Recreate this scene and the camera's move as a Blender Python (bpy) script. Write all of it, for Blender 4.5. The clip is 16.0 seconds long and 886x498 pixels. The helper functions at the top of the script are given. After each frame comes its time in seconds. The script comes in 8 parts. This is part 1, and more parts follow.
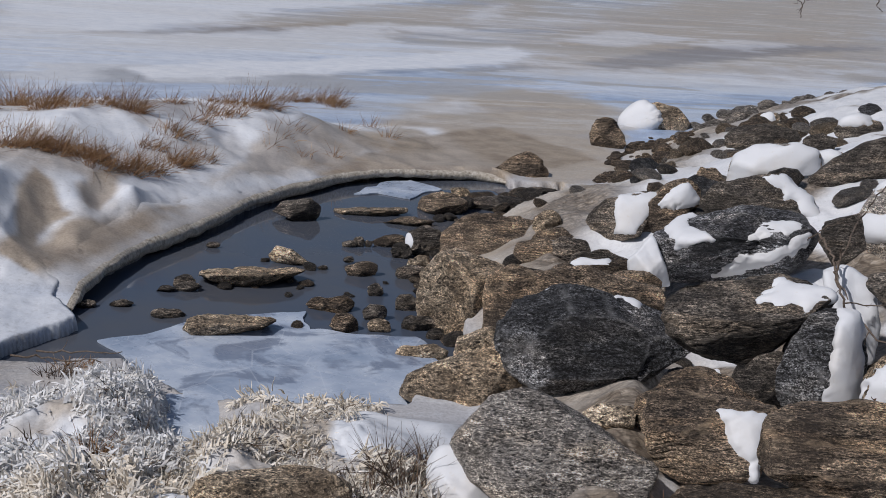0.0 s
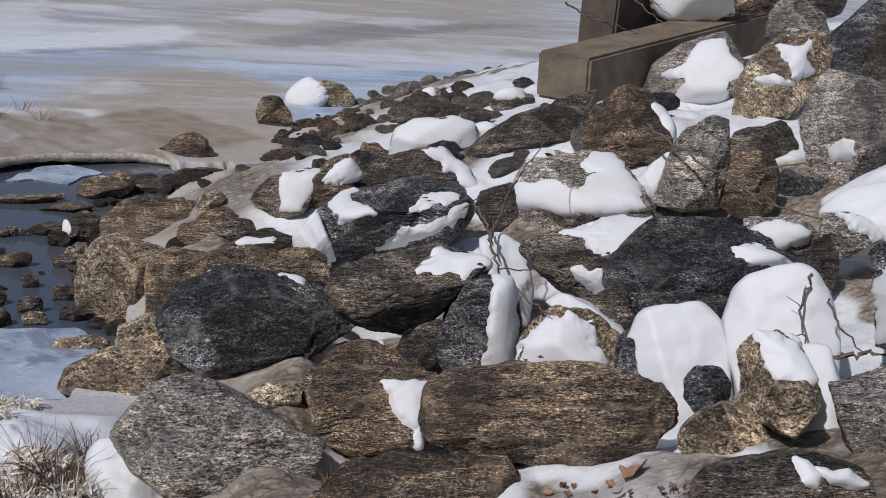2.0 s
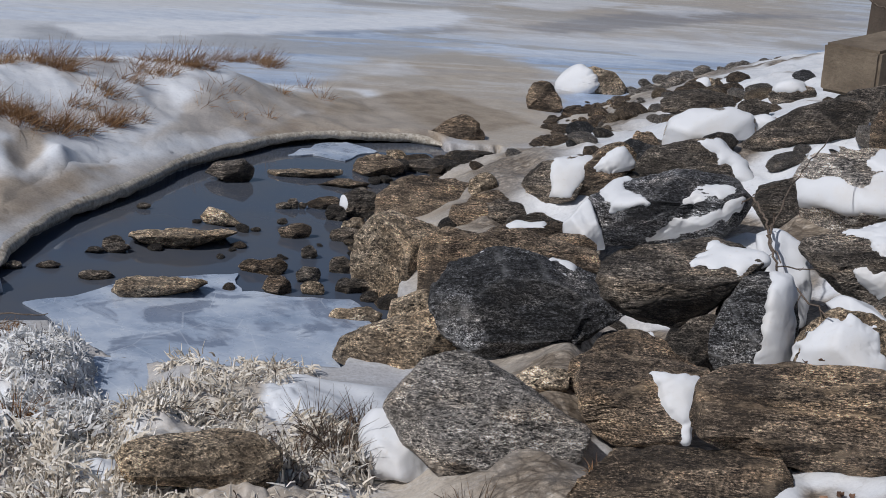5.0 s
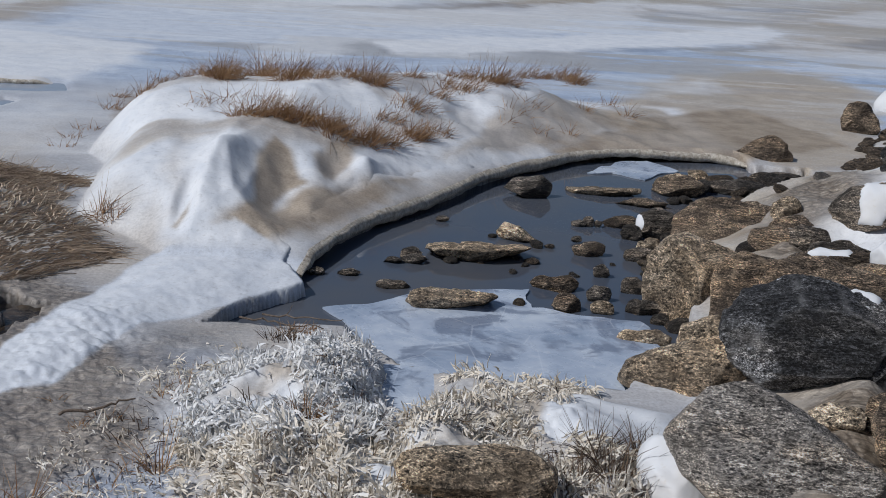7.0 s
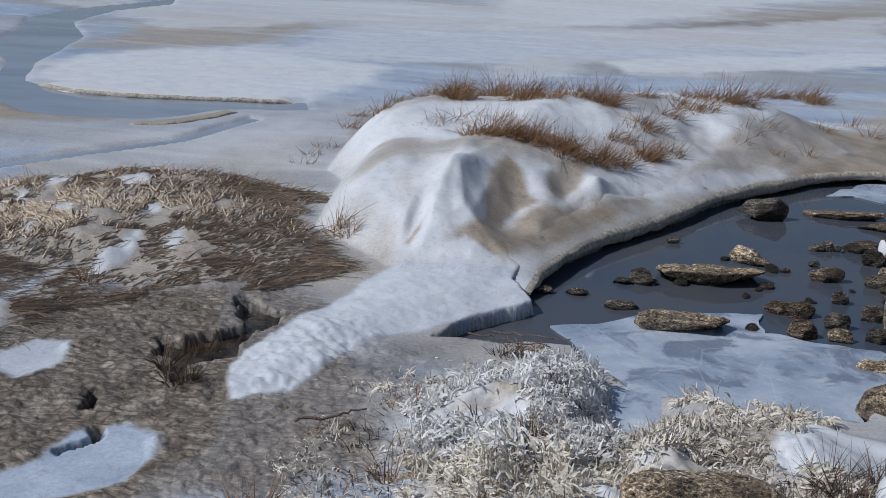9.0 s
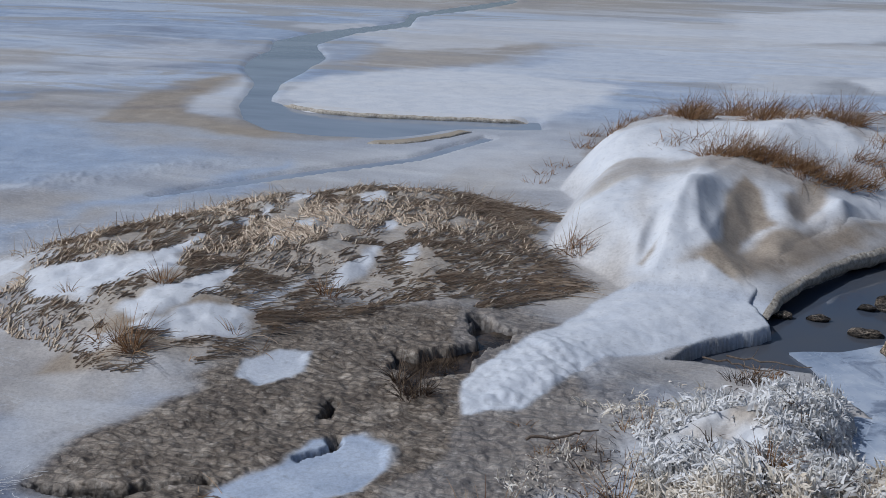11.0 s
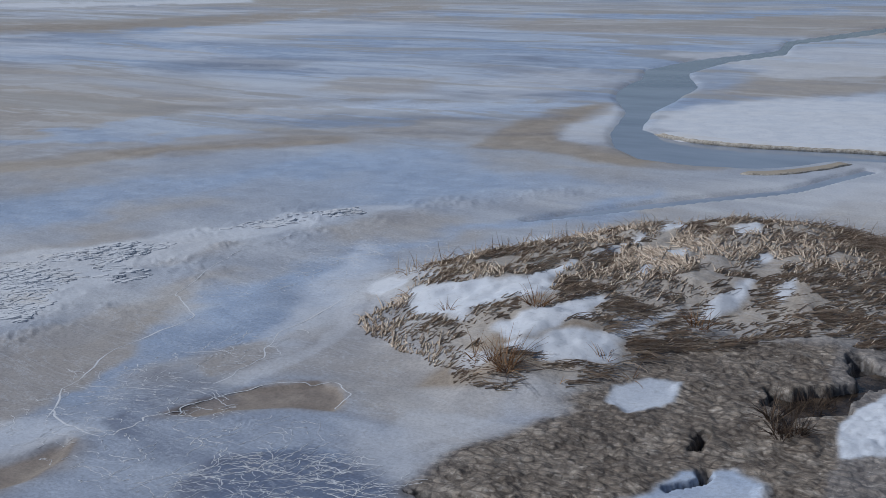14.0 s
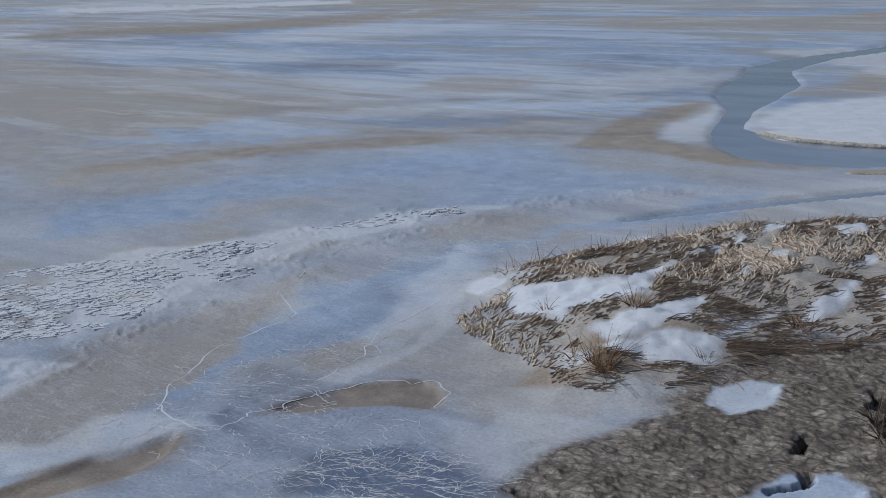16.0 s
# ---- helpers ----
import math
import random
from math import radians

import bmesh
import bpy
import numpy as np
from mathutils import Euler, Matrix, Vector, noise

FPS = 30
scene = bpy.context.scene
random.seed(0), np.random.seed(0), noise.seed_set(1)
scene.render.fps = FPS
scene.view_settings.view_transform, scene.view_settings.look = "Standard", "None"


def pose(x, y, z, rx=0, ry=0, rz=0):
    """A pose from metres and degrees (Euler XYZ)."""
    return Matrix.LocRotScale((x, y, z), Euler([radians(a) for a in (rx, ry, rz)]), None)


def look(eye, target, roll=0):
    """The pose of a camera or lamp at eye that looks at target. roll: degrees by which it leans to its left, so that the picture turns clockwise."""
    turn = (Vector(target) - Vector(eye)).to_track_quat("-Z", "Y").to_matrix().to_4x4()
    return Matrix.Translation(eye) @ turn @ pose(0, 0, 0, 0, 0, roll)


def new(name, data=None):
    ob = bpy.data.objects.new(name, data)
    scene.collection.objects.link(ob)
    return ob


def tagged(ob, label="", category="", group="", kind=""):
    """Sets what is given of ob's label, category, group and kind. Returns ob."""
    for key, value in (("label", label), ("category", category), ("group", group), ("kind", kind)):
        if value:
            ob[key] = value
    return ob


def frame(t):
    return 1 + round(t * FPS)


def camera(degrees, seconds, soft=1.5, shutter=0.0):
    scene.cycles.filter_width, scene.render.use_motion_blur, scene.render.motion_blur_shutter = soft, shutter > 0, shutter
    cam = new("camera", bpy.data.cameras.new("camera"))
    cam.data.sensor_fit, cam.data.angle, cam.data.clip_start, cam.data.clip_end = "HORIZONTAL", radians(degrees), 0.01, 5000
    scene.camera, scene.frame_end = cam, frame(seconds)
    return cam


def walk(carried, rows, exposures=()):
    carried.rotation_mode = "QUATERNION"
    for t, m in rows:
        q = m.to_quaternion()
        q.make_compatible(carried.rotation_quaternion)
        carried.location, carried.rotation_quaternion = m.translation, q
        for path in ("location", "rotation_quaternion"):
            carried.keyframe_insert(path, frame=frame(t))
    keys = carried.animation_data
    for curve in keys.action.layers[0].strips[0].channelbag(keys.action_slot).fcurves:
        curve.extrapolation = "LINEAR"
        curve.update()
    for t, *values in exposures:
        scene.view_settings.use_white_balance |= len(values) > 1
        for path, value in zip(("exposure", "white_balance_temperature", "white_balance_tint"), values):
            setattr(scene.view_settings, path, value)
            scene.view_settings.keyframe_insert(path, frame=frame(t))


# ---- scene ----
cam = camera(38.49, 16.0, soft=0.9)
PATH = [
    (0.0, -0.149, -0.128, 3.032, 75.49, -4.35, -12.59),
    (0.5, -0.103, -0.104, 3.024, 75.90, -4.57, -16.88),
    (1.0, -0.069, -0.095, 3.017, 75.95, -4.74, -20.47),
    (1.5, -0.041, -0.101, 3.014, 75.89, -5.03, -23.95),
    (2.0, -0.009, -0.098, 3.012, 75.80, -5.35, -27.20),
    (2.5, 0.025, -0.090, 3.011, 75.81, -5.63, -29.96),
    (3.0, 0.045, -0.086, 3.002, 75.63, -5.75, -30.73),
    (3.5, 0.021, -0.081, 2.996, 75.03, -5.63, -28.31),
    (4.0, -0.019, -0.069, 2.991, 74.46, -5.61, -23.98),
    (4.5, -0.078, -0.069, 2.996, 74.16, -5.58, -19.46),
    (5.0, -0.113, -0.055, 2.995, 74.11, -5.39, -15.28),
    (7.5, 0.000, 0.000, 3.000, 73.72, -3.58, 1.37),
    (8.0, -0.016, -0.007, 2.996, 73.88, -3.27, 3.96),
    (8.5, -0.026, -0.023, 2.996, 73.99, -2.82, 6.38),
    (9.0, -0.026, -0.016, 2.994, 74.08, -2.34, 8.75),
    (11.5, -0.077, -0.022, 2.986, 74.83, -0.20, 21.99),
    (12.0, -0.087, -0.043, 2.992, 74.86, 0.28, 25.25),
    (12.5, -0.091, -0.060, 2.996, 75.13, 0.56, 28.22),
    (13.0, -0.097, -0.088, 3.002, 75.72, 0.78, 30.72),
    (13.5, -0.121, -0.115, 2.998, 75.98, 0.90, 33.01),
    (14.0, -0.129, -0.122, 3.004, 76.05, 1.18, 35.10),
    (14.5, -0.121, -0.130, 3.011, 76.07, 1.58, 36.83),
    (15.0, -0.113, -0.149, 3.018, 76.13, 1.98, 38.31),
    (15.5, -0.109, -0.164, 3.021, 76.16, 2.21, 39.23),
    (16.0, -0.114, -0.172, 3.023, 76.13, 2.05, 39.37),
]
walk(cam, [(t, pose(*row)) for t, *row in PATH],
     [(0.0, 0.04, 6240, 13), (2.5, 0.10, 6230, 13), (3.0, 0.11, 6230, 13), (4.0, 0.0, 6220, 12), (5.0, 0.06, 6180, 11), (9.0, -0.02, 5960, 9), (12.0, -0.14, 5780, 10), (16.0, -0.29, 5680, 8)])

# ---- light ----
SUN_ELEV, SUN_AZ = 46.0, 246.0        # degrees; azimuth clockwise from +y
world = bpy.data.worlds.new("sky")
scene.world = world
world.use_nodes = True
wn = world.node_tree
sky = wn.nodes.new("ShaderNodeTexSky")
sky.sky_type, sky.sun_disc = "NISHITA", False
sky.sun_elevation, sky.sun_rotation = radians(SUN_ELEV), radians(SUN_AZ)
sky.air_density, sky.dust_density = 1.0, 1.5
wn.nodes["Background"].inputs[1].default_value = 0.050
wn.links.new(sky.outputs[0], wn.nodes["Background"].inputs[0])
sun_data = bpy.data.lights.new("sun", "SUN")
sun_data.energy, sun_data.angle, sun_data.color = 2.72, radians(1.2), (1.0, 0.965, 0.92)
sun = new("sun", sun_data)
sun_way = Vector((math.sin(radians(SUN_AZ)) * math.cos(radians(SUN_ELEV)), math.cos(radians(SUN_AZ)) * math.cos(radians(SUN_ELEV)), math.sin(radians(SUN_ELEV))))
sun.matrix_world = look(sun_way * 60, (0, 0, 0))
scene.view_settings.exposure = 0.0


# ---- noise, outlines ----
def lattice(ix, iy, seed):
    h = (ix.astype(np.int64) * 374761393 + iy.astype(np.int64) * 668265263 + seed * 982451653) & 0xFFFFFFFF
    h = ((h ^ (h >> 13)) * 1274126177) & 0xFFFFFFFF
    return ((h ^ (h >> 16)) & 0xFFFF) / 65535.0


def vnoise(x, y, seed=0):
    ix, iy = np.floor(x), np.floor(y)
    fx, fy = x - ix, y - iy
    fx, fy = fx * fx * fx * (fx * (fx * 6 - 15) + 10), fy * fy * fy * (fy * (fy * 6 - 15) + 10)
    a, b = lattice(ix, iy, seed), lattice(ix + 1, iy, seed)
    c, d = lattice(ix, iy + 1, seed), lattice(ix + 1, iy + 1, seed)
    return ((a + (b - a) * fx) * (1 - fy) + (c + (d - c) * fx) * fy) * 2 - 1


def fbm(x, y, octaves=4, seed=0, gain=0.5):
    total, amp, norm = 0.0, 1.0, 0.0
    for k in range(octaves):
        total = total + amp * vnoise(x * 2 ** k + 17.3 * k, y * 2 ** k - 9.1 * k, seed + k)
        norm, amp = norm + amp, amp * gain
    return total / norm


def smooth(a, b, v):
    u = np.clip((v - a) / (b - a), 0, 1)
    return u * u * (3 - 2 * u)


def line_gap(x, y, pts):
    """Distance to a polyline, and how far along it (0 to 1) the nearest place is."""
    best, along, n = np.full(np.shape(x), 1e9), np.zeros(np.shape(x)), len(pts) - 1
    for k in range(n):
        (ax, ay), (bx, by) = pts[k], pts[k + 1]
        dx, dy = bx - ax, by - ay
        u = np.clip(((x - ax) * dx + (y - ay) * dy) / (dx * dx + dy * dy), 0, 1)
        gap = np.hypot(x - ax - u * dx, y - ay - u * dy)
        along = np.where(gap < best, (k + u) / n, along)
        best = np.minimum(best, gap)
    return best, along


def inside(x, y, pts):
    """Signed distance to a closed outline, positive within."""
    ring = list(pts) + [pts[0]]
    gap, _ = line_gap(x, y, ring)
    odd = np.zeros(np.shape(x), bool)
    for (ax, ay), (bx, by) in zip(ring[:-1], ring[1:]):
        if ay != by:
            odd ^= ((ay > y) != (by > y)) & (x < (bx - ax) * (y - ay) / (by - ay) + ax)
    return np.where(odd, gap, -gap)


# ---- materials ----
class Mat:
    """Short hand for a node material."""

    def __init__(self, name, rough=0.8, spec=0.4):
        self.m = bpy.data.materials.new(name)
        self.m.use_nodes = True
        self.t = self.m.node_tree
        self.b = self.t.nodes["Principled BSDF"]
        self.b.inputs["Roughness"].default_value = rough
        self.b.inputs["Specular IOR Level"].default_value = spec
        self.co = None

    def node(self, kind, **sets):
        n = self.t.nodes.new(kind)
        for k, v in sets.items():
            if k in n.inputs:
                self.plug(v, n.inputs[k])
        return n

    def plug(self, v, socket):
        if isinstance(v, bpy.types.NodeSocket):
            self.t.links.new(v, socket)
        else:
            if isinstance(v, tuple) and len(v) == 3 and len(socket.default_value) == 4:
                v = (*v, 1)
            socket.default_value = v

    def place(self, scale=(1, 1, 1), turn=(0, 0, 0)):
        if self.co is None:
            self.co = self.t.nodes.new("ShaderNodeTexCoord").outputs["Object"]
        n = self.node("ShaderNodeMapping", Vector=self.co)
        n.inputs["Scale"].default_value, n.inputs["Rotation"].default_value = scale, turn
        return n.outputs[0]

    def noise(self, scale, detail=4, rough=0.55, where=None, warp=0.0):
        n = self.node("ShaderNodeTexNoise", Vector=where or self.place(), Scale=scale, Detail=detail, Roughness=rough, Distortion=warp)
        return n.outputs["Fac"]

    def ramp(self, fac, *stops):
        n = self.node("ShaderNodeValToRGB", Fac=fac)
        e = n.color_ramp.elements
        while len(e) < len(stops):
            e.new(0.5)
        for k, (pos, col) in enumerate(stops):
            e[k].position = pos
            e[k].color = (*col, 1) if isinstance(col, tuple) else (col, col, col, 1)
        return n.outputs[0]

    def mix(self, fac, a, b, how="MIX"):
        n = self.t.nodes.new("ShaderNodeMix")
        n.data_type, n.blend_type = "RGBA", how
        self.plug(fac, n.inputs[0])
        self.plug(a, n.inputs[6])
        self.plug(b, n.inputs[7])
        return n.outputs[2]

    def math(self, how, a, b=0.0, clamp=False):
        n = self.t.nodes.new("ShaderNodeMath")
        n.operation, n.use_clamp = how, clamp
        self.plug(a, n.inputs[0])
        self.plug(b, n.inputs[1])
        return n.outputs[0]

    def attr(self, name):
        n = self.t.nodes.new("ShaderNodeAttribute")
        n.attribute_name = name
        return n.outputs["Fac"]

    def random(self):
        return self.t.nodes.new("ShaderNodeObjectInfo").outputs["Random"]

    def bump(self, height, strength=0.4, dist=0.02):
        n = self.node("ShaderNodeBump", Height=height, Strength=strength, Distance=dist)
        self.t.links.new(n.outputs[0], self.b.inputs["Normal"])

    def colour(self, c):
        self.plug(c, self.b.inputs["Base Color"])
        return self.m

    def rough(self, r):
        self.plug(r, self.b.inputs["Roughness"])


def rock_material(name, dark, mid, light, speck=0.5, band=0.3, turn=(0.3, 0.2, 0.5), stretch=3.0):
    k = Mat(name, 0.82, 0.35)
    shift = k.node("ShaderNodeVectorMath", Vector=k.place())
    shift.operation = "ADD"
    r = k.math("MULTIPLY", k.random(), 37.0)
    comb = k.node("ShaderNodeCombineXYZ", X=r, Y=r, Z=r)
    k.plug(comb.outputs[0], shift.inputs[1])
    k.co = shift.outputs[0]
    along = k.place((1, 1.2, stretch), turn)
    grain = k.noise(62, 3, 0.75, k.place((1, 1.1, 1 + 0.3 * stretch), turn))
    coarse = k.noise(19, 5, 0.72, along, 0.5)
    big = k.noise(2.4, 6, 0.62)
    layers = k.noise(3.4, 7, 0.65, along, 0.9)
    c = k.ramp(k.math("ADD", k.math("MULTIPLY", big, 0.45), k.math("MULTIPLY", layers, 0.55)), (0.38, dark), (0.5, mid), (0.61, light))
    # grains of quartz and feldspar among dark mica
    salt = k.ramp(grain, (0.40, 0.12), (0.47, 0.55), (0.53, 1.25), (0.60, 3.4))
    c = k.mix(speck, c, k.mix(1.0, c, salt, "MULTIPLY"))
    c = k.mix(1.0, c, k.ramp(coarse, (0.36, 0.22), (0.48, 0.95), (0.62, 1.9)), "MULTIPLY")
    # dark beds and pale veins along the foliation
    beds = k.ramp(k.noise(5.0, 6, 0.6, k.place((0.6, 0.8, 1.6 * stretch), turn), 0.8), (0.40, 1.0), (0.47, 0.0))
    c = k.mix(k.math("MULTIPLY", beds, 0.5), c, k.mix(1.0, c, (0.22, 0.21, 0.20), "MULTIPLY"))
    veins = k.ramp(k.noise(2.0, 6, 0.65, k.place((1, 1.4, 2.2 * stretch), turn), 1.3), (0.485, 0.0), (0.5, 1.0), (0.515, 0.0))
    c = k.mix(k.math("MULTIPLY", veins, band), c, tuple(min(1.0, 1.5 * v) for v in light))
    seams = k.ramp(k.noise(1.1, 5, 0.6, warp=1.6), (0.492, 0.0), (0.5, 1.0), (0.508, 0.0))
    c = k.mix(k.math("MULTIPLY", seams, band), c, tuple(min(1.0, 1.6 * v) for v in light))
    pits = k.noise(27, 3, 0.7, along)
    c = k.mix(1.0, c, k.ramp(pits, (0.36, 0.12), (0.41, 1.0)), "MULTIPLY")
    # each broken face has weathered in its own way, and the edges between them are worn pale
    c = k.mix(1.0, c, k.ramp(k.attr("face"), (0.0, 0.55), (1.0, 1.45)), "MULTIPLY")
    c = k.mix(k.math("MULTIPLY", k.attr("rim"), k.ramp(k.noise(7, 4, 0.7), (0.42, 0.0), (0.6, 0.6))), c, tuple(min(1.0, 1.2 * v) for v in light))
    warm = k.ramp(k.noise(1.7, 5, 0.6, along), (0.50, 0.0), (0.62, 0.5))
    c = k.mix(warm, c, k.mix(1.0, c, (1.75, 1.6, 1.4), "MULTIPLY"))
    stain = k.ramp(k.noise(3.1, 5, 0.65), (0.5, 0.0), (0.62, 1.0))
    c = k.mix(k.math("MULTIPLY", stain, 0.55), c, dark)
    c = k.mix(1.0, c, k.ramp(k.random(), (0.0, 0.78), (1.0, 1.12)), "MULTIPLY")
    h = k.math("ADD", k.math("MULTIPLY", layers, 1.2), k.math("ADD", k.math("MULTIPLY", grain, 0.5), k.math("MULTIPLY", coarse, 1.3)))
    h = k.math("ADD", h, k.ramp(pits, (0.36, 0.0), (0.45, 0.6)))
    k.bump(h, 1.0, 0.045)
    damp = k.attr("damp")
    c = k.mix(k.math("MULTIPLY", damp, 0.8), c, k.mix(1.0, c, (0.28, 0.26, 0.24), "MULTIPLY"))
    k.rough(k.math("SUBTRACT", k.ramp(grain, (0.3, 0.6), (0.7, 0.92)), k.math("MULTIPLY", damp, 0.45), True))
    return k.colour(c)


ROCK = {
    "black": rock_material("dark_gneiss", (0.03, 0.03, 0.034), (0.085, 0.085, 0.09), (0.27, 0.27, 0.275), 0.9, 0.2, stretch=2.5),
    "dark": rock_material("dark_banded_gneiss", (0.043, 0.037, 0.032), (0.12, 0.102, 0.085), (0.35, 0.30, 0.248), 0.8, 0.4, stretch=6.0),
    "brown": rock_material("brown_gneiss", (0.075, 0.057, 0.043), (0.215, 0.163, 0.118), (0.49, 0.375, 0.262), 0.75, 0.25, (0.1, 0.12, 0.3), 5.0),
    "tan": rock_material("tan_granite", (0.16, 0.12, 0.082), (0.36, 0.28, 0.195), (0.58, 0.475, 0.355), 0.6, 0.2, stretch=1.6),
    "grey": rock_material("grey_granite", (0.16, 0.144, 0.128), (0.36, 0.325, 0.29), (0.60, 0.545, 0.49), 0.62, 0.6, stretch=3.5),
}


def snow_material(name, tint=(0.67, 0.68, 0.70), dirt=(0.55, 0.47, 0.36), amount=0.35):
    k = Mat(name, 0.6, 0.3)
    c = k.mix(k.math("MULTIPLY", k.ramp(k.noise(1.6, 5, 0.6), (0.5, 0.0), (0.72, 1.0)), amount), tint, dirt)
    c = k.mix(k.ramp(k.noise(30, 3, 0.6), (0.62, 0.0), (0.75, 0.25)), c, dirt)
    k.bump(k.math("ADD", k.noise(9, 4, 0.5), k.math("MULTIPLY", k.noise(90, 3, 0.6), 0.2)), 0.16, 0.03)
    k.b.inputs["Subsurface Weight"].default_value = 0.0
    return k.colour(c)


SNOW = snow_material("clean_snow")
ROCK["snow"] = SNOW


def ground_material():
    """Ice, snow, silt and brown crust, laid out by the masks on the ground sheet."""
    k = Mat("ice_snow_and_silt", 0.5, 0.5)
    streak = k.noise(0.9, 6, 0.6, k.place((0.45, 1.5, 1), (0, 0, 0.35)), 0.6)
    fine = k.noise(20, 6, 0.7)
    mid = k.noise(3.2, 5, 0.6, warp=0.5)
    grey = k.ramp(streak, (0.3, (0.33, 0.335, 0.36)), (0.5, (0.47, 0.47, 0.485)), (0.68, (0.62, 0.62, 0.62)))
    blue = k.ramp(mid, (0.3, (0.27, 0.36, 0.52)), (0.7, (0.44, 0.54, 0.70)))
    wide = k.noise(1.0, 7, 0.62, k.place((0.045, 0.20, 1), (0, 0, 0.25)), 0.5)
    wide2 = k.noise(1.0, 7, 0.65, k.place((0.09, 0.42, 1), (0, 0, 0.15)), 0.8)
    c = k.mix(k.attr("blue"), grey, blue)
    away = k.attr("away")
    c = k.mix(k.math("MULTIPLY", away, k.ramp(wide2, (0.41, 0.6), (0.435, 0.0))), c, (0.27, 0.31, 0.40))
    c = k.mix(k.math("MULTIPLY", away, k.ramp(wide, (0.515, 0.0), (0.535, 0.5))), c, (0.64, 0.69, 0.76))
    sand = k.ramp(mid, (0.3, (0.38, 0.315, 0.245)), (0.7, (0.50, 0.435, 0.35)))
    c = k.mix(k.math("MULTIPLY", k.attr("sand"), k.ramp(streak, (0.2, 0.75), (0.6, 1.0))), c, sand)
    cell = k.node("ShaderNodeTexVoronoi", Vector=k.place(), Scale=15.0)
    cell.feature = "F1"
    groove = k.noise(7, 5, 0.65, k.place((1.0, 3.2, 1), (0, 0, 0.7)), 0.8)
    mud = k.ramp(k.math("ADD", k.math("MULTIPLY", mid, 0.5), k.math("MULTIPLY", groove, 0.5)), (0.36, (0.12, 0.094, 0.07)), (0.5, (0.225, 0.183, 0.14)), (0.62, (0.37, 0.318, 0.26)))
    mud = k.mix(k.ramp(fine, (0.56, 0.0), (0.66, 0.6)), mud, (0.50, 0.46, 0.41))
    comb = k.noise(9, 6, 0.7, k.place((0.8, 3.4, 1), (0, 0, 0.5)), 1.2)
    mud = k.mix(1.0, mud, k.ramp(comb, (0.36, 0.5), (0.5, 1.0), (0.64, 1.45)), "MULTIPLY")
    wide3 = k.noise(1.0, 6, 0.68, k.place((0.20, 0.8, 1), (0, 0, 0.2)), 1.1)
    c = k.mix(k.math("MULTIPLY", away, k.ramp(wide3, (0.54, 0.0), (0.565, 0.3))), c, (0.70, 0.74, 0.79))
    c = k.mix(k.math("MULTIPLY", away, k.ramp(wide3, (0.415, 0.25), (0.44, 0.0))), c, (0.30, 0.31, 0.36))
    sandfar = k.ramp(wide2, (0.53, 0.0), (0.555, 0.65))
    c = k.mix(k.math("MULTIPLY", away, sandfar), c, (0.40, 0.37, 0.33))
    mud = k.mix(k.ramp(cell.outputs["Distance"], (0.5, 0.0), (0.95, 0.3)), mud, (0.10, 0.078, 0.058))
    net = k.node("ShaderNodeTexVoronoi", Vector=k.node("ShaderNodeVectorMath", Vector=k.place((1.0, 1.7, 1), (0, 0, 0.5))).outputs[0], Scale=7.5)
    net.feature = "DISTANCE_TO_EDGE"
    split = k.ramp(k.math("ADD", net.outputs["Distance"], k.math("MULTIPLY", k.math("SUBTRACT", fine, 0.5), 0.16)), (0.015, 1.0), (0.10, 0.0))
    mud = k.mix(k.math("MULTIPLY", split, k.ramp(mid, (0.4, 0.9), (0.7, 0.45))), mud, (0.075, 0.056, 0.04))
    c = k.mix(k.attr("mud"), c, mud)
    c = k.mix(k.attr("silt"), c, k.ramp(mid, (0.3, (0.24, 0.185, 0.13)), (0.7, (0.41, 0.335, 0.25))))
    c = k.mix(k.math("MULTIPLY", k.attr("wet"), 0.8), c, (0.09, 0.103, 0.155))
    snow = k.ramp(mid, (0.25, (0.58, 0.61, 0.66)), (0.6, (0.71, 0.725, 0.75)))
    c = k.mix(k.attr("snow"), c, snow)
    # depth shading painted into the colour: near-black in holes and deep cuts
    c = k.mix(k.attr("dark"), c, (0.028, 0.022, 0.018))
    c = k.mix(k.ramp(fine, (0.3, 0.25), (0.46, 0.0)), c, (0.12, 0.1, 0.08))
    c = k.mix(k.math("SUBTRACT", 1.0, k.math("MULTIPLY", k.attr("snow"), 0.85), True), c, k.ramp(k.noise(42, 4, 0.72), (0.38, 0.82), (0.5, 1.0), (0.62, 1.12)), "MULTIPLY")
    bare = k.math("SUBTRACT", 1.0, k.math("ADD", k.attr("snow"), k.math("ADD", k.attr("mud"), k.attr("silt")), True), True)
    hair = k.ramp(k.noise(1.9, 7, 0.66, k.place((0.5, 1.7, 1), (0, 0, 0.9)), 1.4), (0.488, 0.0), (0.5, 0.4), (0.512, 0.0))
    c = k.mix(k.math("MULTIPLY", k.math("MULTIPLY", bare, hair), k.math("SUBTRACT", 1.0, away)), c, (0.66, 0.70, 0.76))
    r = k.math("ADD", 0.34, k.math("MULTIPLY", k.attr("snow"), 0.3), True)
    k.rough(k.math("ADD", r, k.math("MULTIPLY", fine, 0.25), True))
    h = k.math("ADD", k.math("MULTIPLY", mid, 0.5), k.math("MULTIPLY", fine, 0.3))
    h = k.math("ADD", h, k.math("MULTIPLY", k.math("MULTIPLY", cell.outputs["Distance"], k.attr("mud")), -0.35))
    k.bump(k.math("MULTIPLY", h, k.math("ADD", 0.3, k.attr("mud"))), 0.8, 0.05)
